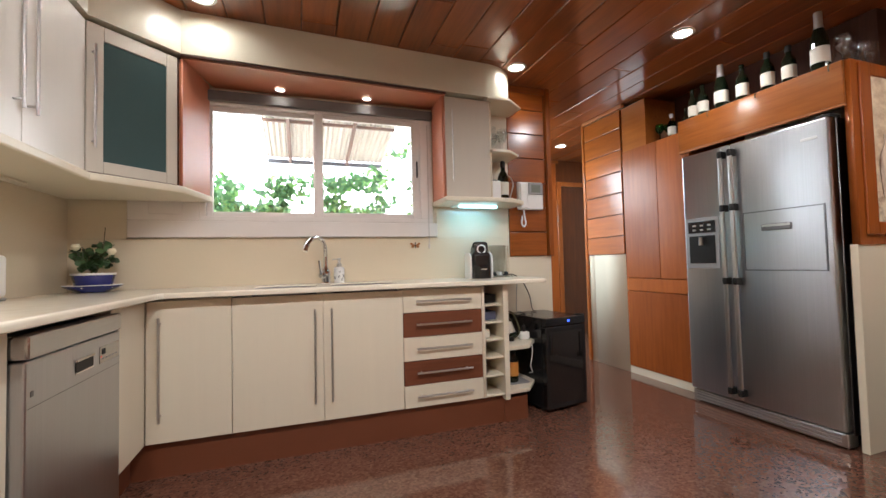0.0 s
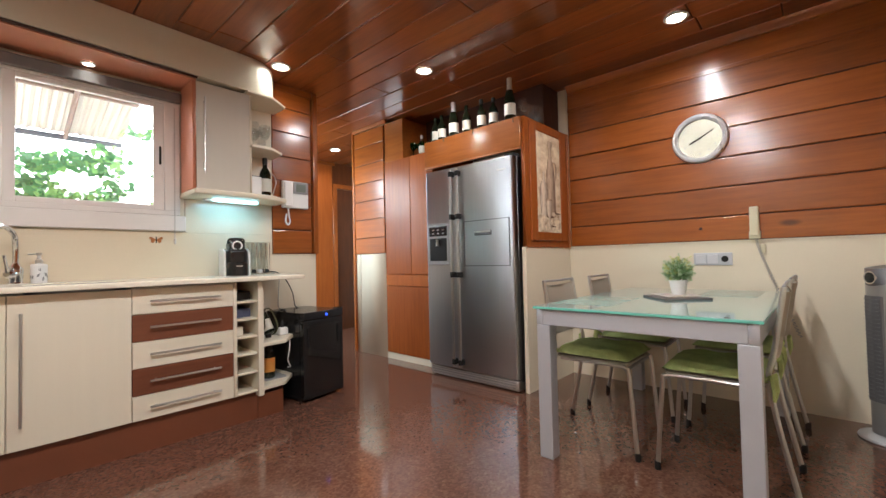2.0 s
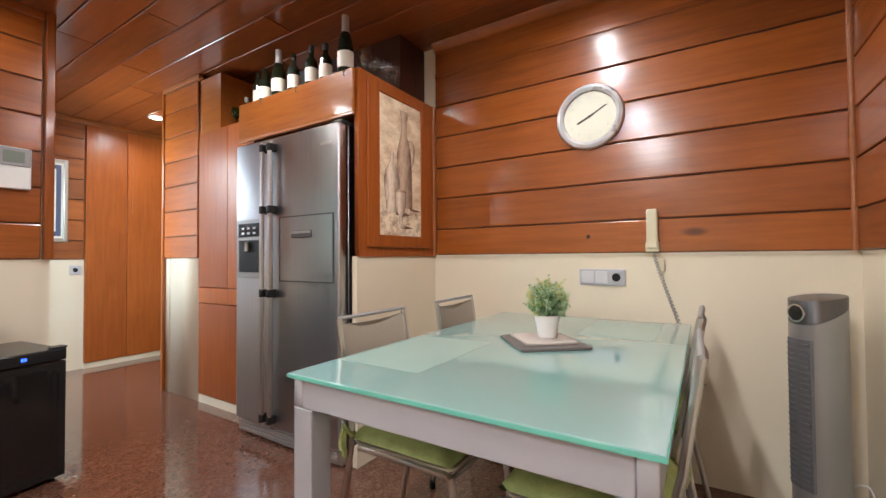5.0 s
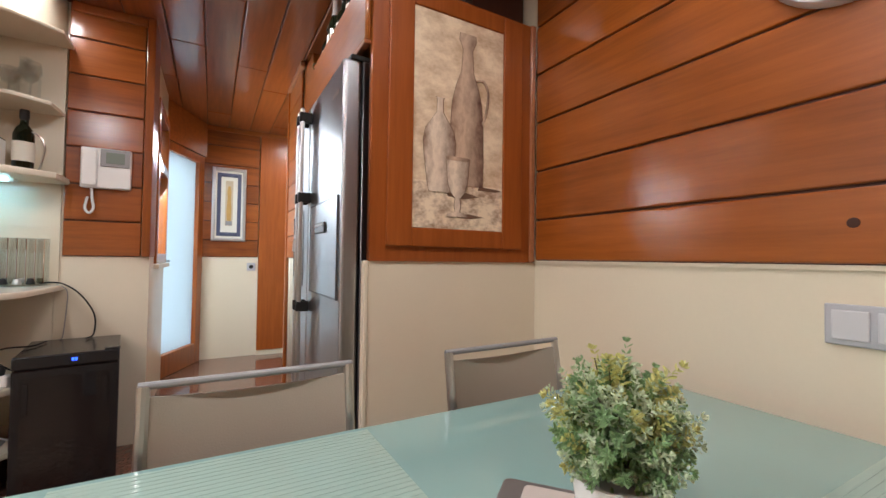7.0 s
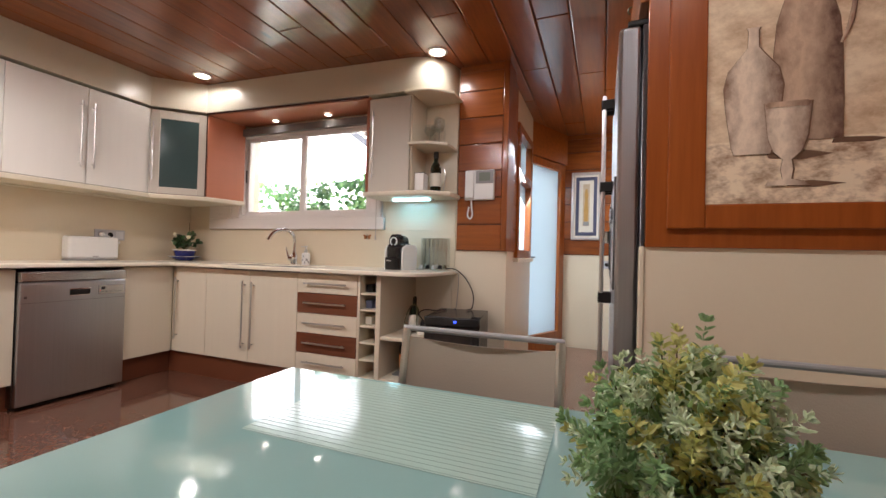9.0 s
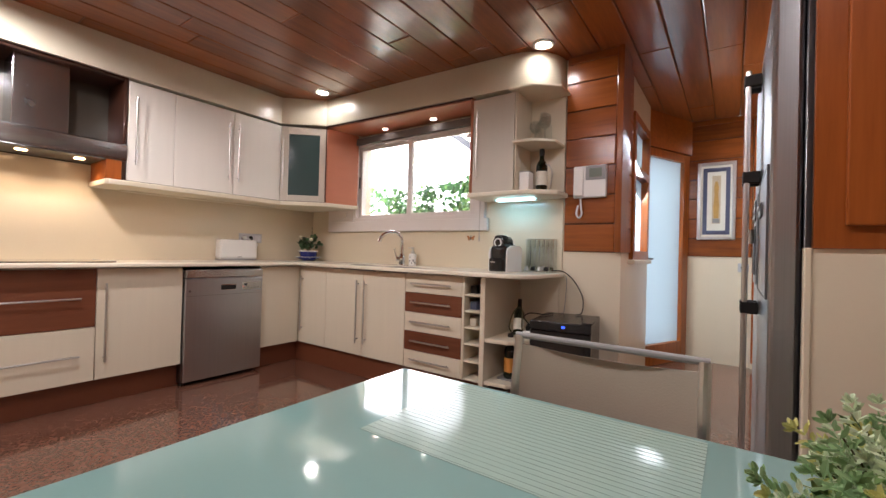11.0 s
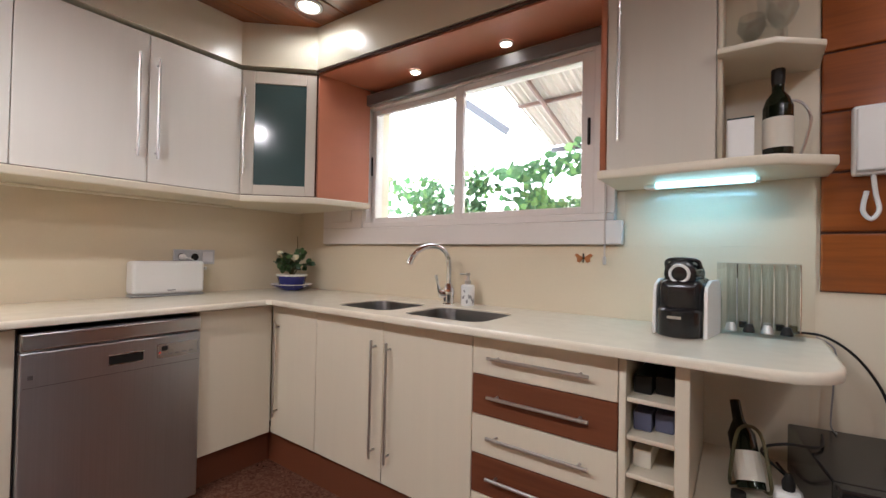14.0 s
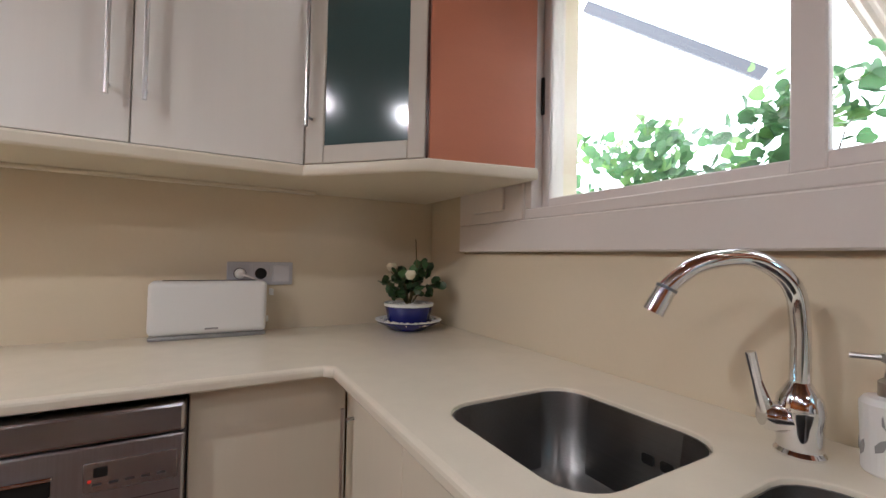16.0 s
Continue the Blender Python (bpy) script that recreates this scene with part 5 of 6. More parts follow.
# table plant on its tray
PX, PY = 2.800, 0.632
tray = solid("tray", prism(rounded(-0.135, 0.135, -0.125, 0.125, 0.012), 0.7469, 0.757, 0.003, m=pose(2.775, 0.640, 0, 0, 0, 40)), M_TRAY, "square dark grey tray on the table", "tray")
solid("plate", prism(rounded(-0.099, 0.099, -0.094, 0.094, 0.01), 0.7573, 0.766, 0.003, m=pose(2.785, 0.645, 0, 0, 0, 40)), M_PLATE, "square white plate on the tray", "plate")
pt = thing("potted_plant", (PX, PY, 0.7663), "small bushy grey-green plant in a white pot", "plant")
part("pot", lathe([(0, 0), (0.032, 0), (0.034, 0.004), (0.046, 0.075), (0.047, 0.080), (0.043, 0.080), (0.040, 0.066), (0, 0.064)], (PX, PY, 0.7663), 28), M_WHITE, pt, "plain white ceramic pot")


rnd = random.Random(31)
SPRIGS = []
for i in range(230):
    v = Vector((rnd.gauss(0, 1), rnd.gauss(0, 1), rnd.gauss(0.2, 0.85))).normalized()
    if v.z < -0.7:
        v.z = -v.z
    reach = rnd.uniform(0.66, 1.02) + (rnd.uniform(0.16, 0.36) if rnd.random() < 0.13 and v.z > 0 else 0.0)
    SPRIGS.append(Vector((PX + 0.003, PY, 0.894)) + Vector((v.x * 0.082, v.y * 0.082, v.z * 0.080)) * reach)


def sprig_leaves(some, seed, size, lo):
    """Fern-like sprigs: whorls of slender folded leaflets along a bent stem, with a lobed tuft at the tip."""
    rnd = random.Random(seed)
    verts, faces = [], []
    hub = Vector((PX, PY, 0.872))

    def leaflet(p, d, l, w):
        s = d.cross(Vector((rnd.uniform(-1, 1), rnd.uniform(-1, 1), rnd.uniform(-1, 1)))).normalized()
        n = d.cross(s)
        k = len(verts)
        verts.extend([p, p + d * l * 0.45 + s * w + n * w * 0.5, p + d * l * 0.85 + s * w * 0.7 + n * w * 0.4, p + d * l,
                      p + d * l * 0.85 - s * w * 0.7 + n * w * 0.4, p + d * l * 0.45 - s * w + n * w * 0.5, p + d * l * 0.5])
        faces.extend([(k, k + 1, k + 6), (k + 1, k + 2, k + 6), (k + 2, k + 3, k + 6), (k + 3, k + 4, k + 6), (k + 4, k + 5, k + 6), (k + 5, k, k + 6)])

    for q in some:
        run = q - hub
        d0 = run.normalized()
        side = d0.orthogonal().normalized()
        up = d0.cross(side)
        bend = (side * rnd.uniform(-1, 1) + up * rnd.uniform(-1, 1)) * 0.010
        scale = rnd.uniform(0.8, 1.25)
        for k in range(12):
            f = lo + (1 - lo) * k / 11
            p = hub + run * f + bend * math.sin(3.1 * f)
            for i in range(3):
                a = 1.1 * k + 2.094 * i + rnd.uniform(-0.3, 0.3)
                d = (d0 * rnd.uniform(0.45, 0.9) + side * math.cos(a) + up * math.sin(a)).normalized()
                l = size * scale * (1.2 - 0.65 * k / 11) * rnd.uniform(0.75, 1.2)
                leaflet(p, d, l, l * 0.20)
                if l > size * 0.7:
                    leaflet(p + d * l * 0.6, (d + side * rnd.uniform(-1, 1) + up * rnd.uniform(-1, 1)).normalized(), l * 0.55, l * 0.12)
        for i in range(7):
            d = (d0 + side * rnd.uniform(-0.9, 0.9) + up * rnd.uniform(-0.9, 0.9)).normalized()
            leaflet(q + bend * 0.04, d, size * 0.55 * rnd.uniform(0.7, 1.2), size * 0.15)
    me = bpy.data.meshes.new("leaves")
    me.from_pydata(verts, [], faces)
    b = bmesh.new()
    b.from_mesh(me)
    bpy.data.meshes.remove(me)
    return b


def inner_leaf(rnd):
    c = Vector((PX, PY, 0.880))
    q = rnd.choice(SPRIGS)
    p = c.lerp(q, rnd.uniform(0.25, 0.68)) + Vector((rnd.gauss(0, 1), rnd.gauss(0, 1), rnd.gauss(0, 1))) * 0.010
    return p, (q - c).normalized() + Vector((rnd.uniform(-1, 1), rnd.uniform(-1, 1), rnd.uniform(-1, 1)))


part("foliage", sprig_leaves(SPRIGS[:110], 5, 0.0115, 0.42), M_LEAF, pt, "frosted grey-green sprigs", kind="stuff")
part("foliage", sprig_leaves(SPRIGS[110:145], 6, 0.0135, 0.42), M_LEAFY, pt, "yellowish sprigs", kind="stuff")
part("foliage", sprig_leaves(SPRIGS[145:], 8, 0.0125, 0.40), M_LEAFG, pt, "deeper green sprigs", kind="stuff")
part("foliage", leaf_cloud(2600, inner_leaf, 0.0095, 7, 0.3, 0.8), M_LEAFD, pt, "dark inner leaves", kind="stuff")
b = bmesh.new()
for q in SPRIGS[::3]:
    tube(((PX, PY, 0.838), Vector((PX, PY, 0.872)).lerp(q, 0.4), Vector((PX, PY, 0.880)).lerp(q, 0.9)), [0.0014, 0.0010, 0.0006], 4, b)
part("stems", b, M_STEM, pt, kind="stuff")

# rose plant in a blue pot in the worktop corner
RX, RY = -0.925, 3.045
rp = thing("rose_plant", (RX, RY, TOP), "small rose plant in a cobalt blue bowl", "plant")
part("saucer", lathe([(0, 0.002), (0.055, 0.002), (0.058, 0.006), (0.098, 0.026), (0.101, 0.031), (0.097, 0.031), (0.055, 0.013), (0, 0.012)], (RX, RY, TOP), 32), M_COBALT, rp, "blue and white saucer")
part("saucer_rim", lathe([(0.092, 0.0295), (0.102, 0.0320), (0.102, 0.0345), (0.092, 0.0320)], (RX, RY, TOP), 32, ring=True), M_WHITE, rp)
part("bowl", lathe([(0, 0.014), (0.045, 0.014), (0.062, 0.025), (0.070, 0.060), (0.074, 0.078), (0.069, 0.078), (0.064, 0.070), (0, 0.068)], (RX, RY, TOP), 32), M_COBALT, rp, "glazed cobalt bowl")
part("bowl_rim", lathe([(0.068, 0.077), (0.0755, 0.077), (0.0765, 0.086), (0.069, 0.086)], (RX, RY, TOP), 32, ring=True), M_WHITE, rp, "white rim")
b = bmesh.new()
rnd = random.Random(6)
for i in range(70):
    a, r = rnd.uniform(0, 6.28), 0.064 * rnd.random() ** 0.5
    bmesh.ops.create_icosphere(b, subdivisions=1, radius=rnd.uniform(0.005, 0.009), matrix=Matrix.Translation((RX + r * math.cos(a), RY + r * math.sin(a), TOP + 0.076 + rnd.uniform(0, .005))))
for i in range(60):
    a, r = rnd.uniform(0, 6.28), rnd.uniform(0.074, 0.092)
    bmesh.ops.create_icosphere(b, subdivisions=1, radius=rnd.uniform(0.005, 0.008), matrix=Matrix.Translation((RX + r * math.cos(a), RY + r * math.sin(a), TOP + 0.028)))
part("pebbles", b, M_PEBBLE, rp, "white pebbles", kind="stuff")
b = bmesh.new()
STEMS = []
for i in range(13):
    a, r, hgt = rnd.uniform(0, 6.28), rnd.uniform(0.035, 0.105), rnd.uniform(0.11, 0.20)
    q = (RX + r * math.cos(a), RY + r * math.sin(a), TOP + 0.07 + hgt * (1 - r * 3.5))
    STEMS.append(q)
    tube(((RX, RY, TOP + 0.07), (RX + r * 0.4 * math.cos(a), RY + r * 0.4 * math.sin(a), TOP + 0.07 + hgt * 0.5), q), [0.003, 0.002, 0.0015], 5, b)
tube(((RX, RY, TOP + 0.07), (RX + 0.03, RY + 0.01, TOP + 0.2), (RX + 0.04, RY, TOP + 0.29)), [0.003, 0.002, 0.0015], 5, b)
part("stems", b, M_STEM, rp)


def rose(rnd):
    q = Vector(rnd.choice(STEMS))
    f = rnd.uniform(0.35, 1)
    p = Vector((RX, RY, TOP + 0.07)).lerp(q, f)
    return p, Vector((rnd.uniform(-1, 1), rnd.uniform(-1, 1), rnd.uniform(-0.3, 0.7)))


part("foliage", leaf_cloud(170, rose, 0.027, 12, 0.25, 1.5), M_LEAF2, rp, "dark green leaves", kind="stuff")
for q in ((RX - 0.045, RY - 0.04, TOP + 0.185), (RX + 0.075, RY - 0.03, TOP + 0.165)):
    b = bmesh.new()
    for k in range(7):
        lathe([(0.003, 0), (0.010, 0.006), (0.014, 0.016), (0.011, 0.024), (0.010, 0.023), (0.012, 0.016), (0.004, 0.003)], (0, 0, 0), 10, b, Matrix.Translation(q) @ Matrix.Rotation(k * 0.9, 4, "Z") @ Matrix.Translation((0.004 * (k > 2), 0, 0.002 * k * (k < 3))))
    part("rose", b, M_PETAL, rp, "cream rose bloom")

rp.matrix_basis = pose(RX, RY, TOP) @ Matrix.Diagonal((1.28, 1.28, 1.22, 1))

# ---- worktop things ----
TAPX, TAPY = 0.288, 3.130
fa = thing("kitchen_tap", (TAPX, TAPY, TOP), "chrome swan-neck kitchen tap with side lever", "tap")
part("base", lathe([(0.031, 0), (0.032, 0.004), (0.028, 0.010), (0.029, 0.045), (0.031, 0.066), (0.028, 0.084), (0.020, 0.098), (0.0145, 0.108)], (TAPX, TAPY, TOP), 28), M_CHROME, fa)
part("spout", tube(((TAPX, TAPY, TOP + 0.09), (TAPX, TAPY, TOP + 0.20), (TAPX - 0.008, TAPY - 0.014, TOP + 0.258), (TAPX - 0.040, TAPY - 0.055, TOP + 0.293), (TAPX - 0.082, TAPY - 0.115, TOP + 0.284), (TAPX - 0.112, TAPY - 0.148, TOP + 0.250), (TAPX - 0.124, TAPY - 0.160, TOP + 0.222)), 0.0135, 14, smooth=8), M_CHROME, fa)
part("spray_head", tube(((TAPX - 0.116, TAPY - 0.152, TOP + 0.243), (TAPX - 0.129, TAPY - 0.166, TOP + 0.205)), [0.0155, 0.0165], 14), M_CHROME, fa)
part("spray_ring", tube(((TAPX - 0.1150, TAPY - 0.151, TOP + 0.246), (TAPX - 0.1165, TAPY - 0.1526, TOP + 0.2415)), 0.0164, 14), M_STEEL_DK, fa, "dark ring above the spray head")
part("valve", tube(((TAPX, TAPY, TOP + 0.050), (TAPX - 0.027, TAPY - 0.033, TOP + 0.054), (TAPX - 0.033, TAPY - 0.040, TOP + 0.055)), [0.022, 0.022, 0.016], 16), M_CHROME, fa)
part("lever", tube(((TAPX - 0.028, TAPY - 0.036, TOP + 0.062), (TAPX - 0.036, TAPY - 0.046, TOP + 0.105), (TAPX - 0.042, TAPY - 0.054, TOP + 0.150)), [0.012, 0.007, 0.0075], 10), M_CHROME, fa)

so = thing("soap_dispenser", (0.378, 3.170, TOP), "white ceramic soap dispenser with dark leaf pattern", "soap dispenser")
part("bottle", lathe([(0, 0), (0.031, 0), (0.033, 0.003), (0.035, 0.095), (0.030, 0.103), (0.014, 0.106)], (0.378, 3.170, TOP), 24), M_WHITE, so)
part("pump", lathe([(0.016, 0.104), (0.016, 0.125), (0.010, 0.130), (0.007, 0.150), (0.012, 0.152), (0.012, 0.164), (0, 0.165)], (0.378, 3.170, TOP), 16), M_SATIN, so, "metal pump")
part("nozzle", tube(((0.378, 3.170, TOP + 0.158), (0.335, 3.160, TOP + 0.156)), 0.004, 8), M_SATIN, so)
rnd = random.Random(9)
for i in range(12):
    a, z, tl = -1.57 + rnd.uniform(-1.9, 1.9), TOP + rnd.uniform(0.02, 0.08), rnd.uniform(-0.7, 0.7)
    lf = prism([(0, -0.012), (0.005, -0.004), (0.004, 0.006), (0, 0.013), (-0.004, 0.006), (-0.005, -0.004)], 0, 0.0006)
    m = Matrix.Translation((0.378, 3.170, z)) @ Matrix.Rotation(a, 4, "Z") @ Matrix.Translation((0.0338, 0, 0)) @ Matrix.Rotation(radians(90), 4, "Y") @ Matrix.Rotation(tl + 1.57, 4, "Z")
    bmesh.ops.transform(lf, matrix=m, verts=lf.verts[:])
    part("leaf_motif", lf, M_GREYP, so, "dark printed leaf")

to = thing("toaster", (-1.065, 2.360, TOP), "long white toaster on a grey base", "toaster")
part("body", box(-1.118, -1.018, 2.185, 2.535, TOP + 0.014, TOP + 0.190, 0.018, 4), M_WHITE, to, "glossy white body")
part("base", box(-1.115, -1.021, 2.188, 2.532, TOP, TOP + 0.0135, 0.003), M_GREYP, to, "grey base")
part("slot", box(-1.078, -1.058, 2.220, 2.500, TOP + 0.1895, TOP + 0.1915, 0.0005), M_BLACKM, to, "bread slot")
part("lever", box(-1.085, -1.050, 2.5555, 2.552, TOP + 0.14, TOP + 0.155, 0.004, 2), M_WHITE, to)
part("dial", lathe([(0.012, 0), (0.011, 0.010), (0, 0.011)], m=Matrix.Translation((-1.068, 2.535, TOP + 0.05)) @ Matrix.Rotation(radians(-90), 4, "X"), seg=16), M_WHITE, to)
part("badge", box(-1.0185, -1.0172, 2.345, 2.385, TOP + 0.030, TOP + 0.036), M_GREYP, to)


def socket_plate(name, m, n, holes, label):
    """A grey framed row of switches and sockets; local x along the wall, z up, +y out."""
    s = thing(name, m.translation, label, "socket")
    w = 0.071 * n + 0.014
    part("frame", box(-w / 2, w / 2, 0, 0.010, -0.043, 0.043, 0.003, 2, m=m), M_SILVER, s)
    for i in range(n):
        cx = -w / 2 + 0.007 + 0.071 * (i + 0.5)
        if i in holes:
            part("socket", box(cx - 0.030, cx + 0.030, 0.0095, 0.012, -0.031, 0.031, 0.001, m=m), M_SILVER, s)
            part("socket_well", lathe([(0, 0), (0.020, 0), (0.021, 0.0015), (0, 0.0015)], seg=20, m=m @ Matrix.Translation((cx, 0.0118, 0)) @ Matrix.Rotation(radians(-90), 4, "X")), M_BLACKM, s, "black socket well")
        else:
            part("rocker", box(cx - 0.030, cx + 0.030, 0.0095, 0.0135, -0.031, 0.031, 0.003, 2, m=m), M_ROCKER, s, "silver rocker switch")
    return s


socket_plate("socket_plate", Matrix.Translation((-1.13, 2.522, 1.124)) @ Matrix.Rotation(radians(-90), 4, "Z"), 3, (1, 2), "grey triple socket plate on the beige wall")
pg = thing("toaster_plug", (-1.10, 2.593, 1.124), "white plug with a short cable in the wall socket", "plug")
part("plug", lathe([(0.018, 0), (0.019, 0.010), (0.015, 0.028), (0.007, 0.034)], seg=16, m=Matrix.Translation((-1.1175, 2.451, 1.124)) @ Matrix.Rotation(radians(90), 4, "Y")), M_WHITE, pg)
part("cable", tube(((-1.086, 2.451, 1.122), (-1.070, 2.475, 1.116), (-1.085, 2.505, 1.100), (-1.11, 2.52, 1.07)), 0.0035, 8, smooth=6), M_WHITE, pg, "white cable")
socket_plate("socket_plate", Matrix.Translation((3.58, 0.592, 0.952)) @ Matrix.Rotation(radians(90), 4, "Z"), 3, (0,), "silver plate with two switches and a socket")
socket_plate("socket_plate", Matrix.Translation((2.79, 5.30, 0.965)) @ Matrix.Rotation(radians(180), 4, "Z"), 1, (0,), "single grey socket on the hall wainscot")

# coffee machine
CM = pose(1.345, 3.045, TOP, 0, 0, -9)
co = thing("coffee_machine", (1.345, 3.045, TOP), "black and white capsule coffee machine", "coffee machine")
for sx in (-1, 1):
    part("side_panel", prism([(-0.085, 0.0), (0.10, 0.0), (0.10, 0.16), (0.07, 0.185), (-0.03, 0.185), (-0.075, 0.165), (-0.085, 0.14)], 0, 0.012, 0.003, m=CM @ Matrix(((0, 0, 1, sx * 0.076 - 0.006), (1, 0, 0, 0), (0, 1, 0, 0), (0, 0, 0, 1)))), M_WHITE, co, "white side panel")
part("body", box(-0.068, 0.068, -0.100, 0.095, 0.05, 0.195, 0.040, 5, m=CM), M_BLACK, co, "glossy black body")
part("drip_tray", lathe([(0, 0), (0.060, 0), (0.066, 0.004), (0.066, 0.085), (0.060, 0.092), (0, 0.094)], (0, 0, 0), 28, m=CM @ Matrix.Translation((0, -0.075, 0.0))), M_BLACK, co, "rounded black drip tray")
part("neck", box(-0.045, 0.045, -0.075, 0.03, 0.17, 0.245, 0.022, 3, m=CM), M_BLACK, co)
b = lathe([(0, 0.0), (0.035, 0.0), (0.048, 0.006), (0.050, 0.02), (0.048, 0.12), (0, 0.125)], (0, 0, 0), 28, m=CM @ Matrix.Translation((0, -0.085, 0.205)) @ Matrix.Rotation(radians(-90), 4, "X"))
part("brew_head", b, M_BLACK, co)
part("brew_ring", lathe([(0.024, -0.004), (0.031, -0.006), (0.034, 0.004), (0.024, 0.004)], (0, 0, 0), 28, ring=True, m=CM @ Matrix.Translation((0, -0.086, 0.205)) @ Matrix.Rotation(radians(-90), 4, "X")), M_WHITE, co, "white ring")
part("lever", tube((CM @ Vector((-0.05, -0.04, 0.222)), CM @ Vector((-0.04, -0.055, 0.250)), CM @ Vector((0.04, -0.055, 0.250)), CM @ Vector((0.05, -0.04, 0.225))), 0.007, 8, smooth=5), M_BLACK, co)
part("badge", box(-0.02, 0.02, -0.143, -0.1412, 0.062, 0.070, m=CM), M_SATIN, co)

# glass capsule stand
ca = thing("capsule_stand", (1.55, 3.19, TOP), "clear glass capsule stand with a row of tubes", "capsule stand")
part("base", box(1.435, 1.665, 3.12, 3.235, TOP, TOP + 0.010, 0.003, 2), M_CLEAR, ca)
part("back_plate", box(1.425, 1.665, 3.2385, 3.2445, TOP + 0.011, TOP + 0.245, 0.001), M_CLEAR, ca)
for i in range(6):
    x = 1.470 + 0.034 * i
    part("tube", lathe([(0.0145, 0), (0.0145, 0.225), (0.0165, 0.228), (0.0165, 0.232)], (x, 3.205, TOP + 0.0105), 14), M_CLEAR, ca, "clear glass tube")
    part("rod", tube(((x + 0.017, 3.186, TOP + 0.012), (x + 0.017, 3.186, TOP + 0.24)), 0.0022, 6), M_CHROME, ca)
    if i in (1, 3, 4, 5):
        part("capsule", lathe([(0, 0), (0.011, 0.001), (0.0118, 0.022), (0, 0.024)], (x, 3.205, TOP + 0.016), 12), (M_FOIL, M_BLACKM, M_STEM)[i % 3], ca, "foil coffee capsule")
for i in range(4):
    x = 1.47 + 0.05 * i
    solid("coffee_capsule", lathe([(0, 0), (0.017, 0), (0.018, 0.002), (0.012, 0.024), (0.010, 0.027), (0, 0.027)], (x, 3.150, TOP + 0.0105), 16), (M_FOIL, M_BLACKM, M_FOIL, M_BLACKM)[i], "shiny coffee capsule on the glass stand", "capsule", group="loose capsules")


# ---- bottles ----
def wine_bottle(name, at, h, label, category, foil, tag, glassm=None, group="", r=0.038, champagne=False):
    w = thing(name, at, label, category, group=group)
    x, y, z = at
    s = h / 0.31
    if champagne:
        prof = [(0, 0.004), (r * 0.8, 0.0), (r, 0.006), (r, 0.150 * s), (r * 0.86, 0.185 * s), (r * 0.48, 0.235 * s), (r * 0.38, 0.29 * s), (r * 0.42, 0.30 * s), (r * 0.40, 0.31 * s), (0, 0.31 * s)]
    else:
        prof = [(0, 0.004), (r * 0.85, 0.0), (r, 0.006), (r, 0.185 * s), (r * 0.80, 0.212 * s), (r * 0.42, 0.235 * s), (r * 0.38, 0.30 * s), (r * 0.43, 0.302 * s), (r * 0.42, 0.31 * s), (0, 0.31 * s)]
    part("glass", lathe(prof, at, 20), glassm or M_GREENGLASS, w, "dark glass bottle", smooth=50)
    if tag:
        part("label", lathe([(r + 0.0004, 0.045 * s), (r + 0.0012, 0.045 * s), (r + 0.0012, (0.125 if champagne else 0.145) * s), (r + 0.0004, (0.125 if champagne else 0.145) * s)], at, 20, ring=True), tag, w, "plain paper label")
    if foil:
        z0 = 0.225 if champagne else 0.258
        part("capsule", lathe([(r * (0.56 if champagne else 0.41), z0 * s), (r * 0.47, (z0 + 0.02) * s), (r * 0.46, 0.309 * s), (r * 0.44, 0.3115 * s), (0, 0.312 * s)], at, 16), foil, w, "foil neck capsule")
    return w


BT = 2.0455
ROW = ((2.505, 0.235, 0, M_LABEL, 0, "dark wine bottle with a pale label"), (2.365, 0.315, M_FOIL, M_LABEL, 1, "dark sparkling wine bottle with silver foil neck"),
       (2.220, 0.25, 0, M_LABEL, 0, "dark wine bottle with a cream label"), (2.062, 0.255, M_BLACKM, M_LABEL, 0, "dark wine bottle with a tall cream label"),
       (1.942, 0.235, M_BLACKM, M_LABEL, 0, "dark wine bottle with a tall cream label"), (1.785, 0.345, M_FOIL, M_LABEL, 1, "large sparkling wine bottle with white foil neck"))
for y, hgt, foil, tag, ch, lab in ROW:
    wine_bottle("wine_bottle", (2.925, y, BT), hgt, lab + " on the fridge housing", "bottle", foil or None, tag, group="bottles above the fridge", r=0.043 if ch else 0.036, champagne=bool(ch))
wine_bottle("wine_bottle", (2.94, 2.60, BT), 0.24, "small dark bottle on the fridge housing", "bottle", None, M_LABEL, group="bottles above the fridge", r=0.030)
wine_bottle("wine_bottle", (3.03, 2.87, 2.0055), 0.20, "small clear bottle with a label in the niche", "bottle", M_FOIL, M_LABEL, M_GLASS, r=0.030)
wine_bottle("wine_bottle", (3.06, 2.76, 2.0055), 0.21, "small dark bottle with a label in the niche", "bottle", None, M_LABEL, r=0.028)


def goblet(name, at, h, r, label, material):
    solid(name, lathe([(0, 0), (r * 0.75, 0.0), (r * 0.75, 0.003), (0.006, 0.008), (0.004, h * 0.45), (r * 0.6, h * 0.55), (r, h * 0.75), (r * 0.85, h), (r * 0.80, h), (r * 0.93, h * 0.75), (r * 0.5, h * 0.57), (0, h * 0.53)], at, 20), material, label, "glass", smooth=60)


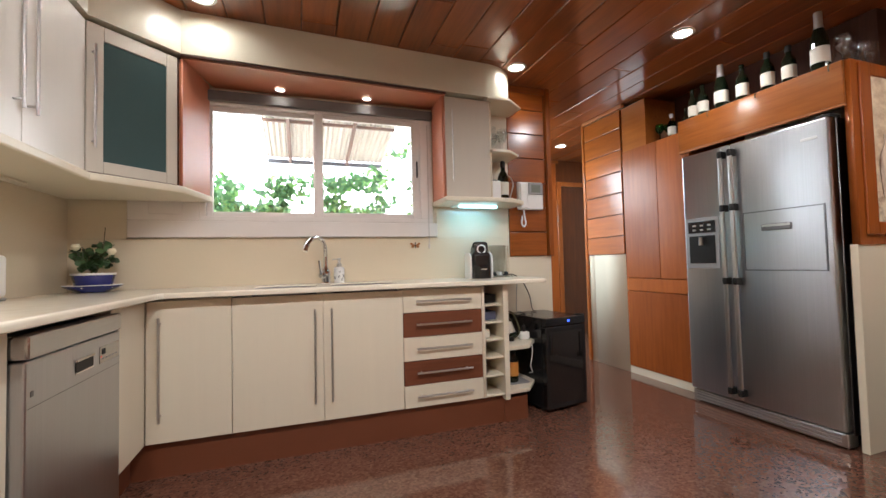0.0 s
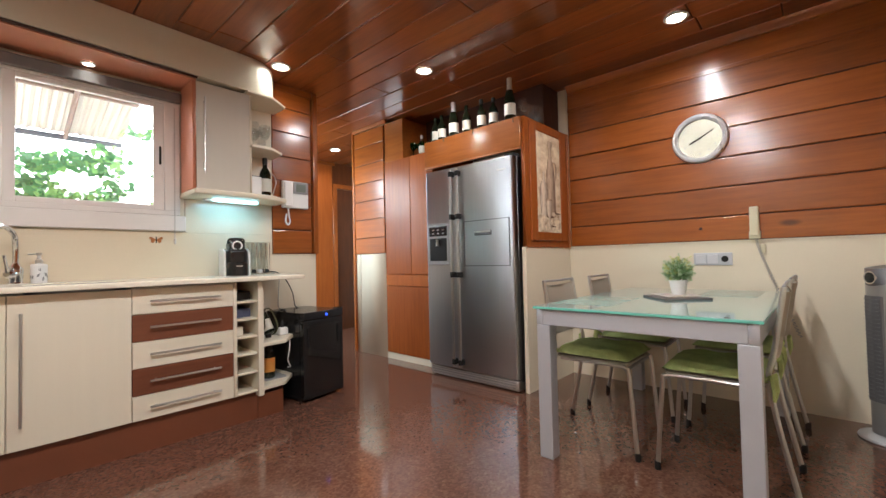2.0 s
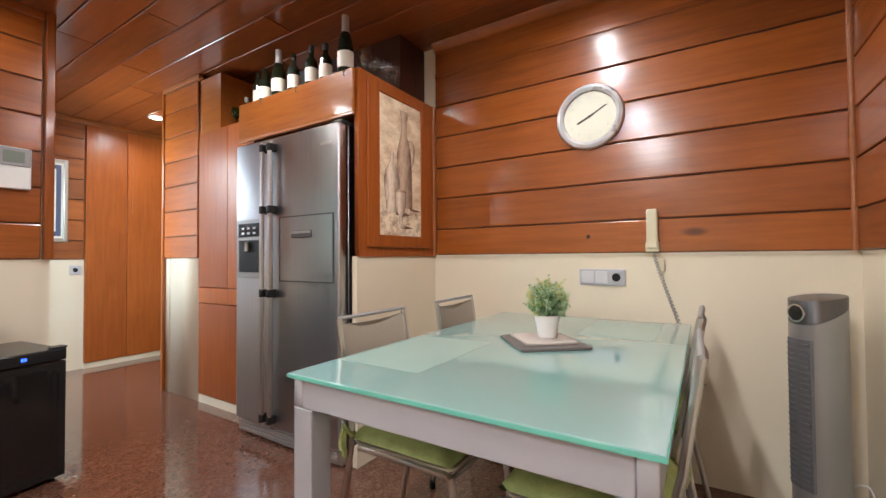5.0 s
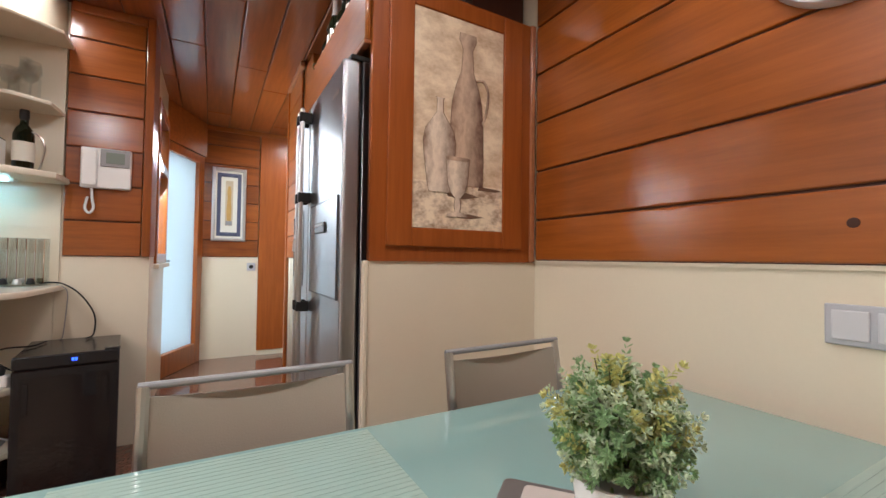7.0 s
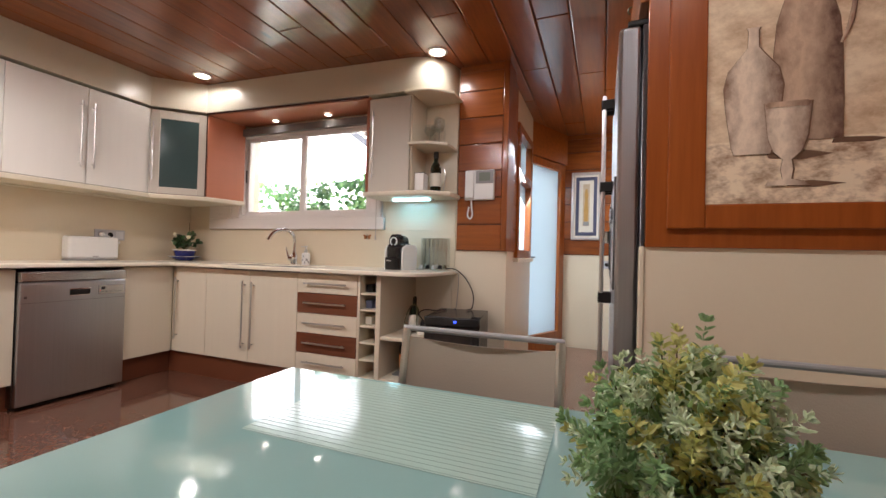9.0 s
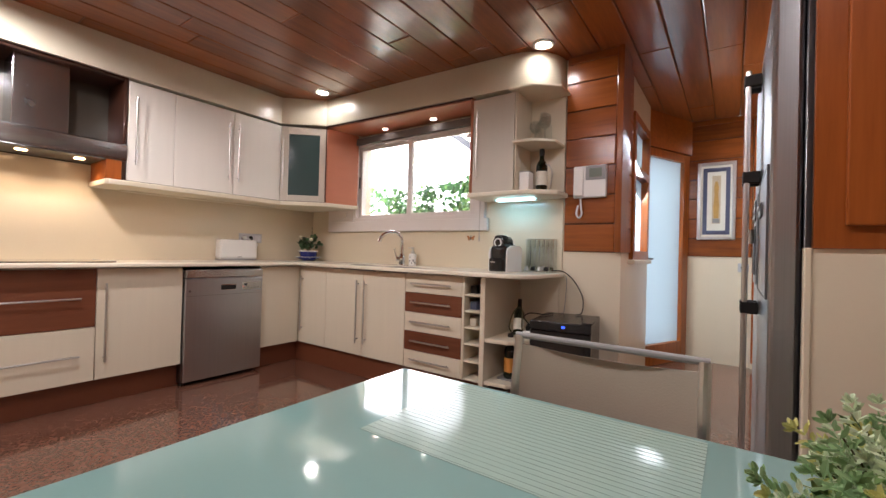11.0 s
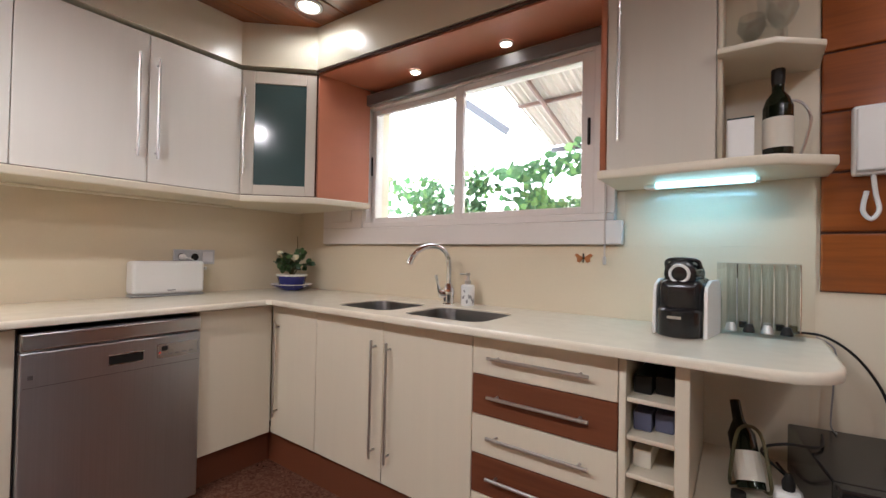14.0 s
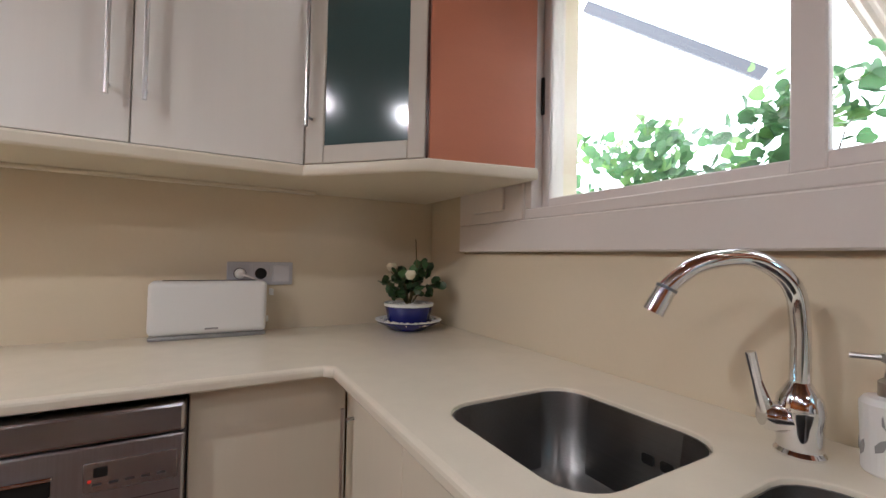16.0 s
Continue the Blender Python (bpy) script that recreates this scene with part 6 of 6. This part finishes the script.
for x, y, h in ((3.03, 2.99, 0.15), (3.05, 2.92, 0.13)):
    goblet("green_glass", (x, y, 2.0055), h, 0.036, "green stemmed glass in the niche", M_GREENGL2)
for x, y, h in ((3.02, 1.73, 0.20), (3.10, 1.74, 0.17), (3.19, 1.72, 0.18), (3.28, 1.73, 0.19), (3.42, 1.73, 0.18), (3.08, 1.83, 0.18)):
    goblet("wine_glass", (x, y, BT), h, 0.040, "clear stemmed wine glass on the fridge housing", M_CLEAR)
wine_bottle("decanter", (3.35, 1.78, BT), 0.22, "clear glass decanter on the fridge housing", "decanter", None, None, M_CLEAR, r=0.055)
for y in (1.70, 2.08, 2.40):
    solid("cup_hook", tube(((2.839, y, 2.035), (2.826, y, 2.030), (2.824, y, 2.012), (2.832, y, 2.006)), 0.003, 6, smooth=3), M_STEM, "small brass hook on the fridge panel", "hook")

# end shelf contents
wine_bottle("wine_bottle", (1.590, 3.100, 1.4825), 0.30, "dark wine bottle with a cream label in a wire holder", "bottle", M_BLACKM, M_LABEL, r=0.040)
solid("bottle_holder", tube(((1.560, 3.14, 1.4875), (1.635, 3.12, 1.4875), (1.664, 3.10, 1.57), (1.668, 3.09, 1.62), (1.645, 3.09, 1.665), (1.605, 3.09, 1.68)), 0.004, 8, smooth=5), M_SATIN, "curved metal bottle holder", "bottle holder")
ho = solid("carton", box(1.455, 1.528, 3.02, 3.10, 1.4825, 1.620, 0.003, 2), M_WHITE, "white carton standing on the wall shelf", "carton")
part("carton_band", box(1.456, 1.527, 3.021, 3.099, 1.6202, 1.6245), M_FROST, ho, "teal band")
goblet("wine_glass", (1.60, 3.12, 1.8325), 0.20, 0.045, "clear wine glass on the wall shelf", M_CLEAR)
goblet("wine_glass", (1.52, 3.13, 1.8325), 0.16, 0.042, "clear wine glass on the wall shelf", M_CLEAR)
wine_bottle("decanter", (1.56, 3.19, 1.8325), 0.24, "clear glass carafe on the wall shelf", "decanter", None, None, M_CLEAR, r=0.060)
wine_bottle("wine_bottle", (1.495, 2.865, 0.2085), 0.295, "dark wine bottle with an orange label on the low shelf", "bottle", M_BLACKM, M_ORANGE, r=0.040)
solid("shelf_tray", prism(rounded(1.42, 1.60, 2.80, 3.02, 0.03), 0.2042, 0.2044 + 0.004, 0.001), M_GREYP, "flat grey tray on the low shelf", "tray")
jb = thing("basket_bottle", (1.52, 2.95, 0.4815), "bottle lying in a wire basket on the shelf", "bottle")
BM = Matrix.Translation((1.52, 2.93, 0.535)) @ Matrix.Rotation(radians(-28), 4, "X") @ Matrix.Rotation(radians(-10), 4, "Y")
part("glass", lathe([(0, 0), (0.036, 0), (0.036, 0.15), (0.016, 0.19), (0.014, 0.25), (0, 0.25)], (0, 0, -0.04), 18, m=BM), M_GREENGLASS, jb, "dark bottle", smooth=50)
part("label", lathe([(0.0366, 0.02), (0.0374, 0.02), (0.0374, 0.10), (0.0366, 0.10)], (0, 0, -0.04), 18, m=BM), M_LABEL, jb)
part("basket", tube(((1.475, 2.95, 0.484), (1.475, 2.88, 0.55), (1.495, 2.93, 0.66), (1.545, 2.93, 0.66), (1.568, 2.88, 0.55), (1.568, 2.95, 0.484), (1.52, 2.98, 0.484), (1.475, 2.95, 0.484)), 0.005, 8, smooth=5), M_STEM, jb, "dark wire basket")

# ---- wine fridge ----
wf = thing("wine_cooler", (1.832, 2.983, 0), "small black wine cooler standing on the floor", "wine cooler", turn=8)
WC = pose(1.832, 2.983, 0, 0, 0, 8)
part("body", box(-0.178, 0.178, -0.180, 0.222, 0.018, 0.632, 0.005, 2, m=WC), M_BLACK, wf, "matt black cabinet")
door = part("door", box(-0.180, 0.180, -0.223, -0.182, 0.022, 0.575, 0.005, 2, m=WC), M_DKGLASS, wf, "black glass door")
b = bmesh.new()
for x0, x1, z0, z1 in ((-0.176, -0.150, 0.03, 0.568), (0.150, 0.176, 0.03, 0.568), (-0.150, 0.150, 0.03, 0.058), (-0.150, 0.150, 0.540, 0.568)):
    box(x0, x1, -0.2245, -0.2228, z0, z1, bm=b, m=WC)
part("door_frame", b, M_BLACK, door, "matt black door frame")
for x in (-0.145, 0.120):
    part("door_grip", box(x, x + 0.020, -0.230, -0.2232, 0.385, 0.520, 0.003, 2, m=WC), M_BLACK, door, "slim vertical grip")
part("control_strip", box(-0.180, 0.180, -0.227, -0.182, 0.578, 0.634, 0.006, 2, m=WC), M_BLACK, wf)
for k in range(2):
    part("digit", box(0.012 + 0.011 * k, 0.020 + 0.011 * k, -0.2285, -0.2268, 0.600, 0.614, m=WC), M_LED, wf, "lit blue digit")
part("hinge", box(0.125, 0.183, -0.229, -0.175, 0.6345, 0.645, 0.003, m=WC), M_BLACK, wf)
for x in (-0.155, 0.15):
    for y in (-0.15, 0.19):
        part("foot", lathe([(0.016, 0), (0.016, 0.019)], (x, y, 0), 12, m=WC), M_BLACKM, wf)
solid("power_cable", tube(((1.63, 3.235, TOP + 0.012), (1.72, 3.22, TOP + 0.010), (1.80, 3.22, 0.86), (1.86, 3.225, 0.75), (1.865, 3.20, 0.650), (1.85, 3.12, 0.640)), 0.004, 8, smooth=8), M_BLACKM, "black power cable hanging to the wine cooler", "cable")
solid("power_cable", tube(((1.70, 3.225, TOP + 0.006), (1.745, 3.22, 0.88), (1.742, 3.225, 0.76), (1.735, 3.215, 0.645), (1.74, 3.15, 0.637)), 0.0025, 8, smooth=8), M_GREYP, "thin grey cable hanging beside the worktop end", "cable")
solid("power_cable", tube(((1.60, 3.20, 0.485), (1.62, 3.02, 0.515), (1.55, 2.96, 0.60), (1.60, 2.93, 0.645), (1.68, 2.98, 0.640), (1.70, 3.1, 0.639)), 0.004, 8, smooth=8), M_BLACKM, "black cable looped over the end shelf", "cable")
solid("power_cable", tube(((1.66, 3.20, 0.21), (1.66, 2.90, 0.24), (1.60, 2.80, 0.32), (1.605, 2.78, 0.42), (1.62, 2.84, 0.475), (1.60, 3.0, 0.486)), 0.0035, 8, smooth=8), M_WHITE, "white cable hanging over the low shelves", "cable")
ad = thing("plug_adapter", (1.60, 2.85, 0.4815), "white plug adapter with a black plug on the shelf", "plug")
part("body", box(1.575, 1.64, 2.86, 2.92, 0.4816, 0.535, 0.012, 3), M_WHITE, ad)
part("plug", lathe([(0.014, 0), (0.016, 0.02), (0.006, 0.045)], (1.607, 2.89, 0.5355), 14), M_BLACKM, ad, "black plug")

# ---- things on the walls ----
CLOCK_SCALE = 0.94
cl = thing("wall_clock", (3.545, 0.638, 1.80), "round silver wall clock with a cream dial", "clock")
CK = Matrix.Translation((3.5635, 0.638, 1.80)) @ Matrix.Rotation(radians(-90), 4, "Y")
part("case", lathe([(0.150, 0.0), (0.182, 0.0), (0.184, 0.012), (0.176, 0.030), (0.160, 0.036), (0.144, 0.026), (0.142, 0.010)], seg=56, ring=True, m=CK), M_CLOCKRIM, cl, "brushed silver rim")
part("dial", lathe([(0, 0.001), (0.143, 0.001), (0.143, 0.011), (0, 0.011)], seg=48, m=CK), M_DIAL, cl, "cream dial")


def text_mesh(word, size):
    cu = bpy.data.curves.new("word", "FONT")
    cu.body, cu.size, cu.align_x, cu.align_y, cu.extrude = word, size, "CENTER", "CENTER", 0.0006
    tmp = bpy.data.objects.new("word", cu)
    scene.collection.objects.link(tmp)
    dg = bpy.context.evaluated_depsgraph_get()
    me = bpy.data.meshes.new_from_object(tmp.evaluated_get(dg))
    b = bmesh.new()
    b.from_mesh(me)
    bpy.data.objects.remove(tmp)
    bpy.data.curves.remove(cu)
    bpy.data.meshes.remove(me)
    return b


FACE = Matrix(((0, 0, -1, 3.5518), (-1, 0, 0, 0.638), (0, 1, 0, 1.80), (0, 0, 0, 1)))
for k in range(1, 13):
    a = radians(90 - 30 * k)
    b = text_mesh(str(k), 0.030)
    bmesh.ops.transform(b, matrix=FACE @ Matrix.Translation((0.112 * math.cos(a), 0.112 * math.sin(a), 0.0004)), verts=b.verts[:])
    part("numeral", b, M_GREYP, cl)
for ang, ln, w in ((60, 0.105, 0.004), (244, 0.075, 0.006)):
    a = radians(90 - ang)
    part("pointer", box(-0.02, ln, -w, w, 0.0015, 0.003, m=FACE @ Matrix.Rotation(a, 4, "Z")), M_BLACKM, cl, "dark clock pointer")
part("hub", lathe([(0.008, 0), (0.008, 0.004), (0, 0.005)], seg=14, m=CK @ Matrix.Translation((0, 0, 0.011))), M_BLACKM, cl)
part("cover", lathe([(0, 0.024), (0.146, 0.020), (0.146, 0.022), (0, 0.026)], seg=40, m=CK), M_GLASS, cl).visible_shadow = False
part("knot", lathe([(0.0, 0.0), (0.011, 0.0), (0.010, 0.0008), (0, 0.001)], seg=12, m=Matrix.Translation((3.5638, 0.655, 1.165)) @ Matrix.Rotation(radians(-90), 4, "Y")), M_DKBROWN, wall_east, "dark knot in the board")

cl.matrix_basis = pose(3.545 + 0.0185 * (1 - CLOCK_SCALE), 0.638, 1.797) @ Matrix.Diagonal((CLOCK_SCALE,) * 3 + (1,))

ph = thing("wall_phone", (3.55, 0.35, 1.09), "ivory telephone handset hung on the wall boards", "telephone")
part("handset", box(3.520, 3.562, 0.325, 0.375, 1.095, 1.288, 0.010, 3), M_IVORY, ph)
part("cradle", box(3.530, 3.563, 0.320, 0.380, 1.080, 1.130, 0.006, 2), M_IVORY, ph)
part("jack", box(3.555, 3.58, 0.300, 0.325, 0.985, 1.045, 0.006, 2), M_IVORY, ph)
pts = []
for i in range(240):
    f = i / 239
    cxy = (3.545, 0.345 - 0.20 * f ** 1.3, 1.085 - 0.62 * f + 0.10 * math.sin(3.14 * f) * 0.3)
    a = i * 0.95
    pts.append((cxy[0] + 0.008 * math.cos(a), cxy[1] + 0.008 * math.sin(a), cxy[2]))
part("cord", tube(pts, 0.0022, 5), M_GREYP, ph, "dark curly cord")

ic = thing("intercom", (1.89, 3.24, 1.44), "white door intercom with screen and hanging handset", "intercom")
part("body", box(1.782, 2.003, 3.205, 3.2435, 1.440, 1.660, 0.008, 3), M_WHITE, ic)
part("screen_frame", box(1.868, 1.998, 3.200, 3.2045, 1.560, 1.655, 0.004, 2), M_GREYP, ic, "grey screen surround")
part("screen", box(1.893, 1.975, 3.198, 3.1998, 1.578, 1.638, 0.002), M_LCD, ic, "dull grey screen")
part("cradle", box(1.788, 1.855, 3.190, 3.2045, 1.450, 1.650, 0.008, 3), M_WHITE, ic)
part("cord", tube(((1.83, 3.22, 1.440), (1.835, 3.218, 1.38), (1.842, 3.215, 1.33), (1.825, 3.215, 1.302), (1.806, 3.215, 1.33), (1.815, 3.218, 1.39)), 0.0065, 8, smooth=6), M_WHITE, ic, "white coiled handset cord")

hp = thing("framed_print", (2.56, 5.27, 1.24), "narrow framed print in a silver frame, blue mount", "picture")
b = bmesh.new()
for x0, x1, z0, z1 in ((2.398, 2.430, 1.236, 2.015), (2.690, 2.722, 1.236, 2.015), (2.430, 2.690, 1.236, 1.268), (2.430, 2.690, 1.983, 2.015)):
    box(x0, x1, 5.255, 5.284, z0, z1, 0.005, 2, b)
part("frame", b, M_SATIN, hp, "silver frame")
part("mount", box(2.430, 2.690, 5.272, 5.2835, 1.268, 1.983), M_PAPER, hp)
b = bmesh.new()
for x0, x1, z0, z1 in ((2.446, 2.482, 1.290, 1.960), (2.638, 2.674, 1.290, 1.960), (2.482, 2.638, 1.290, 1.330), (2.482, 2.638, 1.920, 1.960)):
    box(x0, x1, 5.2705, 5.2718, z0, z1, bm=b)
part("mount_border", b, M_BLUEMAT, hp, "dark blue border")
part("print", box(2.524, 2.596, 5.2705, 5.2718, 1.40, 1.88), M_PRINT, hp, "pale ochre figure-shaped print")
part("print_base", box(2.530, 2.590, 5.2692, 5.2704, 1.405, 1.45), M_GREYP, hp)
part("print_figure", prism([(-0.020, 0), (0.020, 0), (0.024, 0.12), (0.016, 0.24), (0.020, 0.31), (0.010, 0.37), (-0.010, 0.37), (-0.020, 0.31), (-0.015, 0.24), (-0.024, 0.12)], 0, 0.001, m=Matrix(((1, 0, 0, 2.560), (0, 0, -1, 5.2704), (0, 1, 0, 1.452), (0, 0, 0, 1)))), M_OCHRE, hp, "ochre painted shape")

bf = thing("butterfly_magnet", (0.93, 3.245, 1.16), "small orange-brown butterfly ornament on the backsplash", "ornament")
for sx in (-1, 1):
    part("wing", prism([(0, 0), (sx * 0.030, 0.020), (sx * 0.040, 0.012), (sx * 0.028, -0.002), (sx * 0.030, -0.016), (sx * 0.016, -0.022)], 0, 0.002, m=Matrix(((1, 0, 0, 0.931), (0, 0, -1, 3.248), (0, 1, 0, 1.163), (0, 0, 0, 1)))), M_WING, bf, "orange-brown wing")
part("body", tube(((0.931, 3.244, 1.142), (0.931, 3.244, 1.183)), 0.003, 6), M_BLACKM, bf)

# ---- tower fan ----
FX, FY = 3.365, -0.215
fn = thing("tower_fan", (FX, FY, 0), "silver tower fan on a round pale silver base", "fan")
part("base", lathe([(0, 0), (0.138, 0), (0.143, 0.006), (0.138, 0.015), (0.09, 0.027), (0.05, 0.034), (0, 0.035)], (FX, FY, 0), 40), M_CLOCKRIM, fn, "round pale silver base")
TM = pose(FX, FY, 0, 0, 0, 128)


def fan_slice(z0, z1, material, name, label, cut):
    """A run of the fan's body; cut slants its lower or upper end towards the back."""
    body = prism(rounded(-0.085, 0.085, -0.080, 0.080, 0.075, 8), z0, z1, m=TM)
    for v in body.verts:
        loc = TM.inverted() @ v.co
        if cut * (v.co.z - (z0 + z1) / 2) > 0:
            v.co.z += 0.085 * (0.085 - loc.x) / 0.17
        elif cut < 0:
            v.co.z += 0.022 * (0.085 - loc.x) / 0.17
    return part(name, body, material, fn, label)


fan_slice(0.034, 0.800, M_FANBODY, "column", "silver column", 1)
fan_slice(0.802, 0.890, M_STEEL_DK, "head", "dark sloping head", -1)
part("grille", prism([(0.070, -0.048), (0.0810, -0.044), (0.0885, 0), (0.0810, 0.044), (0.070, 0.048)], 0.20, 0.75, 0.002, m=TM), M_FANGRILLE, fn, "dark slatted grille")
for i in range(26):
    z = 0.215 + i * 0.0205
    part("slat", box(0.080, 0.0886, -0.040, 0.040, z, z + 0.006, m=TM), M_FANGRILLE, fn)
part("dial", lathe([(0, 0), (0.026, 0), (0.028, 0.006), (0, 0.008)], seg=20, m=TM @ Matrix.Translation((0.085, 0, 0.845)) @ Matrix.Rotation(radians(90), 4, "Y")), M_BLACK, fn, "round black control")
part("dial_ring", lathe([(0.027, 0), (0.034, 0), (0.034, 0.006), (0.027, 0.006)], seg=24, ring=True, m=TM @ Matrix.Translation((0.085, 0, 0.845)) @ Matrix.Rotation(radians(90), 4, "Y")), M_CHROME, fn, "bright ring")
solid("fan_cable", tube(((FX + 0.05, FY - 0.05, 0.06), (3.45, -0.30, 0.17), (3.44, -0.36, 0.20), (3.40, -0.375, 0.10), (3.36, -0.378, 0.02), (3.30, -0.375, 0.006)), 0.0035, 8, smooth=8), M_WHITE, "white fan cable beside the wall", "cable")

# ---- terrace outside the window ----
cn = thing("pergola", (1.4, 5.5, -0.12), "pale corrugated canopy on brown beams over the terrace", "pergola")
def slope(y):
    return 2.42 + 0.225 * (5.9 - y)


b = bmesh.new()
nx, ny = 90, 8
grid = {}
for i in range(nx + 1):
    for k in range(ny + 1):
        x, y = -0.25 + 1.45 * i / nx, 3.62 + 2.28 * k / ny
        z = slope(y) + 0.012 * math.sin(i * 1.75)
        grid[i, k] = (b.verts.new((x, y, z)), b.verts.new((x, y, z + 0.004)))
for i in range(nx):
    for k in range(ny):
        for s in (0, 1):
            b.faces.new((grid[i, k][s], grid[i + 1, k][s], grid[i + 1, k + 1][s], grid[i, k + 1][s]))
part("canopy_sheet", b, M_CANOPY, cn, "pale corrugated sheet")
for x in (0.02, 0.72):
    part("beam", tube(((x, 3.62, slope(3.62) - 0.05), (x, 5.88, slope(5.88) - 0.05)), 0.022, 6), M_BEAM, cn, "brown rafter")
for y in (4.1, 5.0):
    part("purlin", box(-0.24, 1.19, y - 0.015, y + 0.015, slope(y) - 0.045, slope(y) - 0.015), M_BEAM, cn)
part("front_beam", box(-0.25, 1.20, 5.88, 5.93, slope(5.9) - 0.07, slope(5.9) - 0.018), M_GUTTER, cn, "grey edge beam")
for x in (1.15,):
    part("post", box(x - 0.05, x + 0.05, 5.80, 5.90, -0.12, 2.33, 0.004), M_OUTWALL, cn, "white post")
ev = thing("neighbour_eave", (-2.3, 7.6, -0.12), "neighbouring wall with a grey sloping eave beam", "building", kind="structure")
part("eave_beam", tube(((-1.33, 6.95, 3.02), (-2.75, 6.1, 4.15)), 0.085, 4), M_GUTTER, ev, "grey eave beam")
wp = thing("planter_wall", (0.3, 4.2, -0.12), "low white planter wall outside the window", "planter")
part("wall", box(-2.5, 1.60, 4.15, 4.40, -0.12, 1.22, 0.01, 2), M_OUTWALL, wp)


def vine(rnd):
    while True:
        x = rnd.uniform(-1.1, 1.9)
        top = 0.36 + 0.12 * noise.noise(Vector((x * 2.3, 0.4, 0))) + 0.45 * max(0.0, x - 0.25)
        z = rnd.random()
        if noise.noise(Vector((x * 3.6, z * top * 6, 7.0))) > -0.14 + 0.24 * z and abs(x - 0.12) > 0.04:
            break
    return Vector((x, rnd.uniform(3.78, 4.05), 1.36 + z * top)), Vector((rnd.uniform(-1, 1), -0.7, rnd.uniform(-0.9, 0.2)))


vn = thing("vine", (0.3, 4.1, 1.25), "leafy green climbing vine outside the window", "vine")


def round_leaves(count, seed, size):
    """Heart-shaped leaves, slightly cupped, hung on the vine."""
    rnd = random.Random(seed)
    verts, faces = [], []
    ring = [(0.10, 0.0), (0.02, 0.30), (0.22, 0.50), (0.55, 0.47), (0.82, 0.27), (1.02, 0.0), (0.82, -0.27), (0.55, -0.47), (0.22, -0.50), (0.02, -0.30)]
    for _ in range(count):
        p, d = vine(rnd)
        if rnd.random() < 0.09:
            p = Vector((0.0 + rnd.gauss(0, 0.09), rnd.uniform(3.84, 3.98), 1.66 + rnd.gauss(0, 0.07)))
        d = (Vector(d) + Vector((rnd.uniform(-.6, .6), rnd.uniform(-.4, .4), rnd.uniform(-.5, .4)))).normalized()
        s = d.cross(Vector((rnd.uniform(-.6, .6), 1, rnd.uniform(-.6, .6)))).normalized()
        n = d.cross(s)
        l = size * rnd.uniform(0.5, 1.25)
        k = len(verts)
        verts.append(p + d * l * 0.45 - n * l * 0.07)
        verts.extend(p + d * l * a + s * l * c + n * l * 0.10 * abs(c) for a, c in ring)
        faces.extend((k, k + 1 + i, k + 1 + (i + 1) % 10) for i in range(10))
    me = bpy.data.meshes.new("leaves")
    me.from_pydata(verts, [], faces)
    b = bmesh.new()
    b.from_mesh(me)
    bpy.data.meshes.remove(me)
    return b


part("foliage", round_leaves(1500, 21, 0.052), M_LEAF3, vn, "broad green leaves", kind="stuff")
part("foliage", round_leaves(900, 22, 0.046), M_LEAF4, vn, "lighter young leaves", kind="stuff")
b = bmesh.new()
rnd = random.Random(2)
for i in range(16):
    x = -0.9 + i * 0.165
    tube(((x, 4.18, 1.24), (x + rnd.uniform(-.1, .1), 4.05, 1.42), (x + rnd.uniform(-.2, .2), 3.97, 1.55 + rnd.uniform(0, .12))), [0.006, 0.004, 0.002], 5, b, smooth=4)
part("twigs", b, M_STEM, vn, kind="stuff")
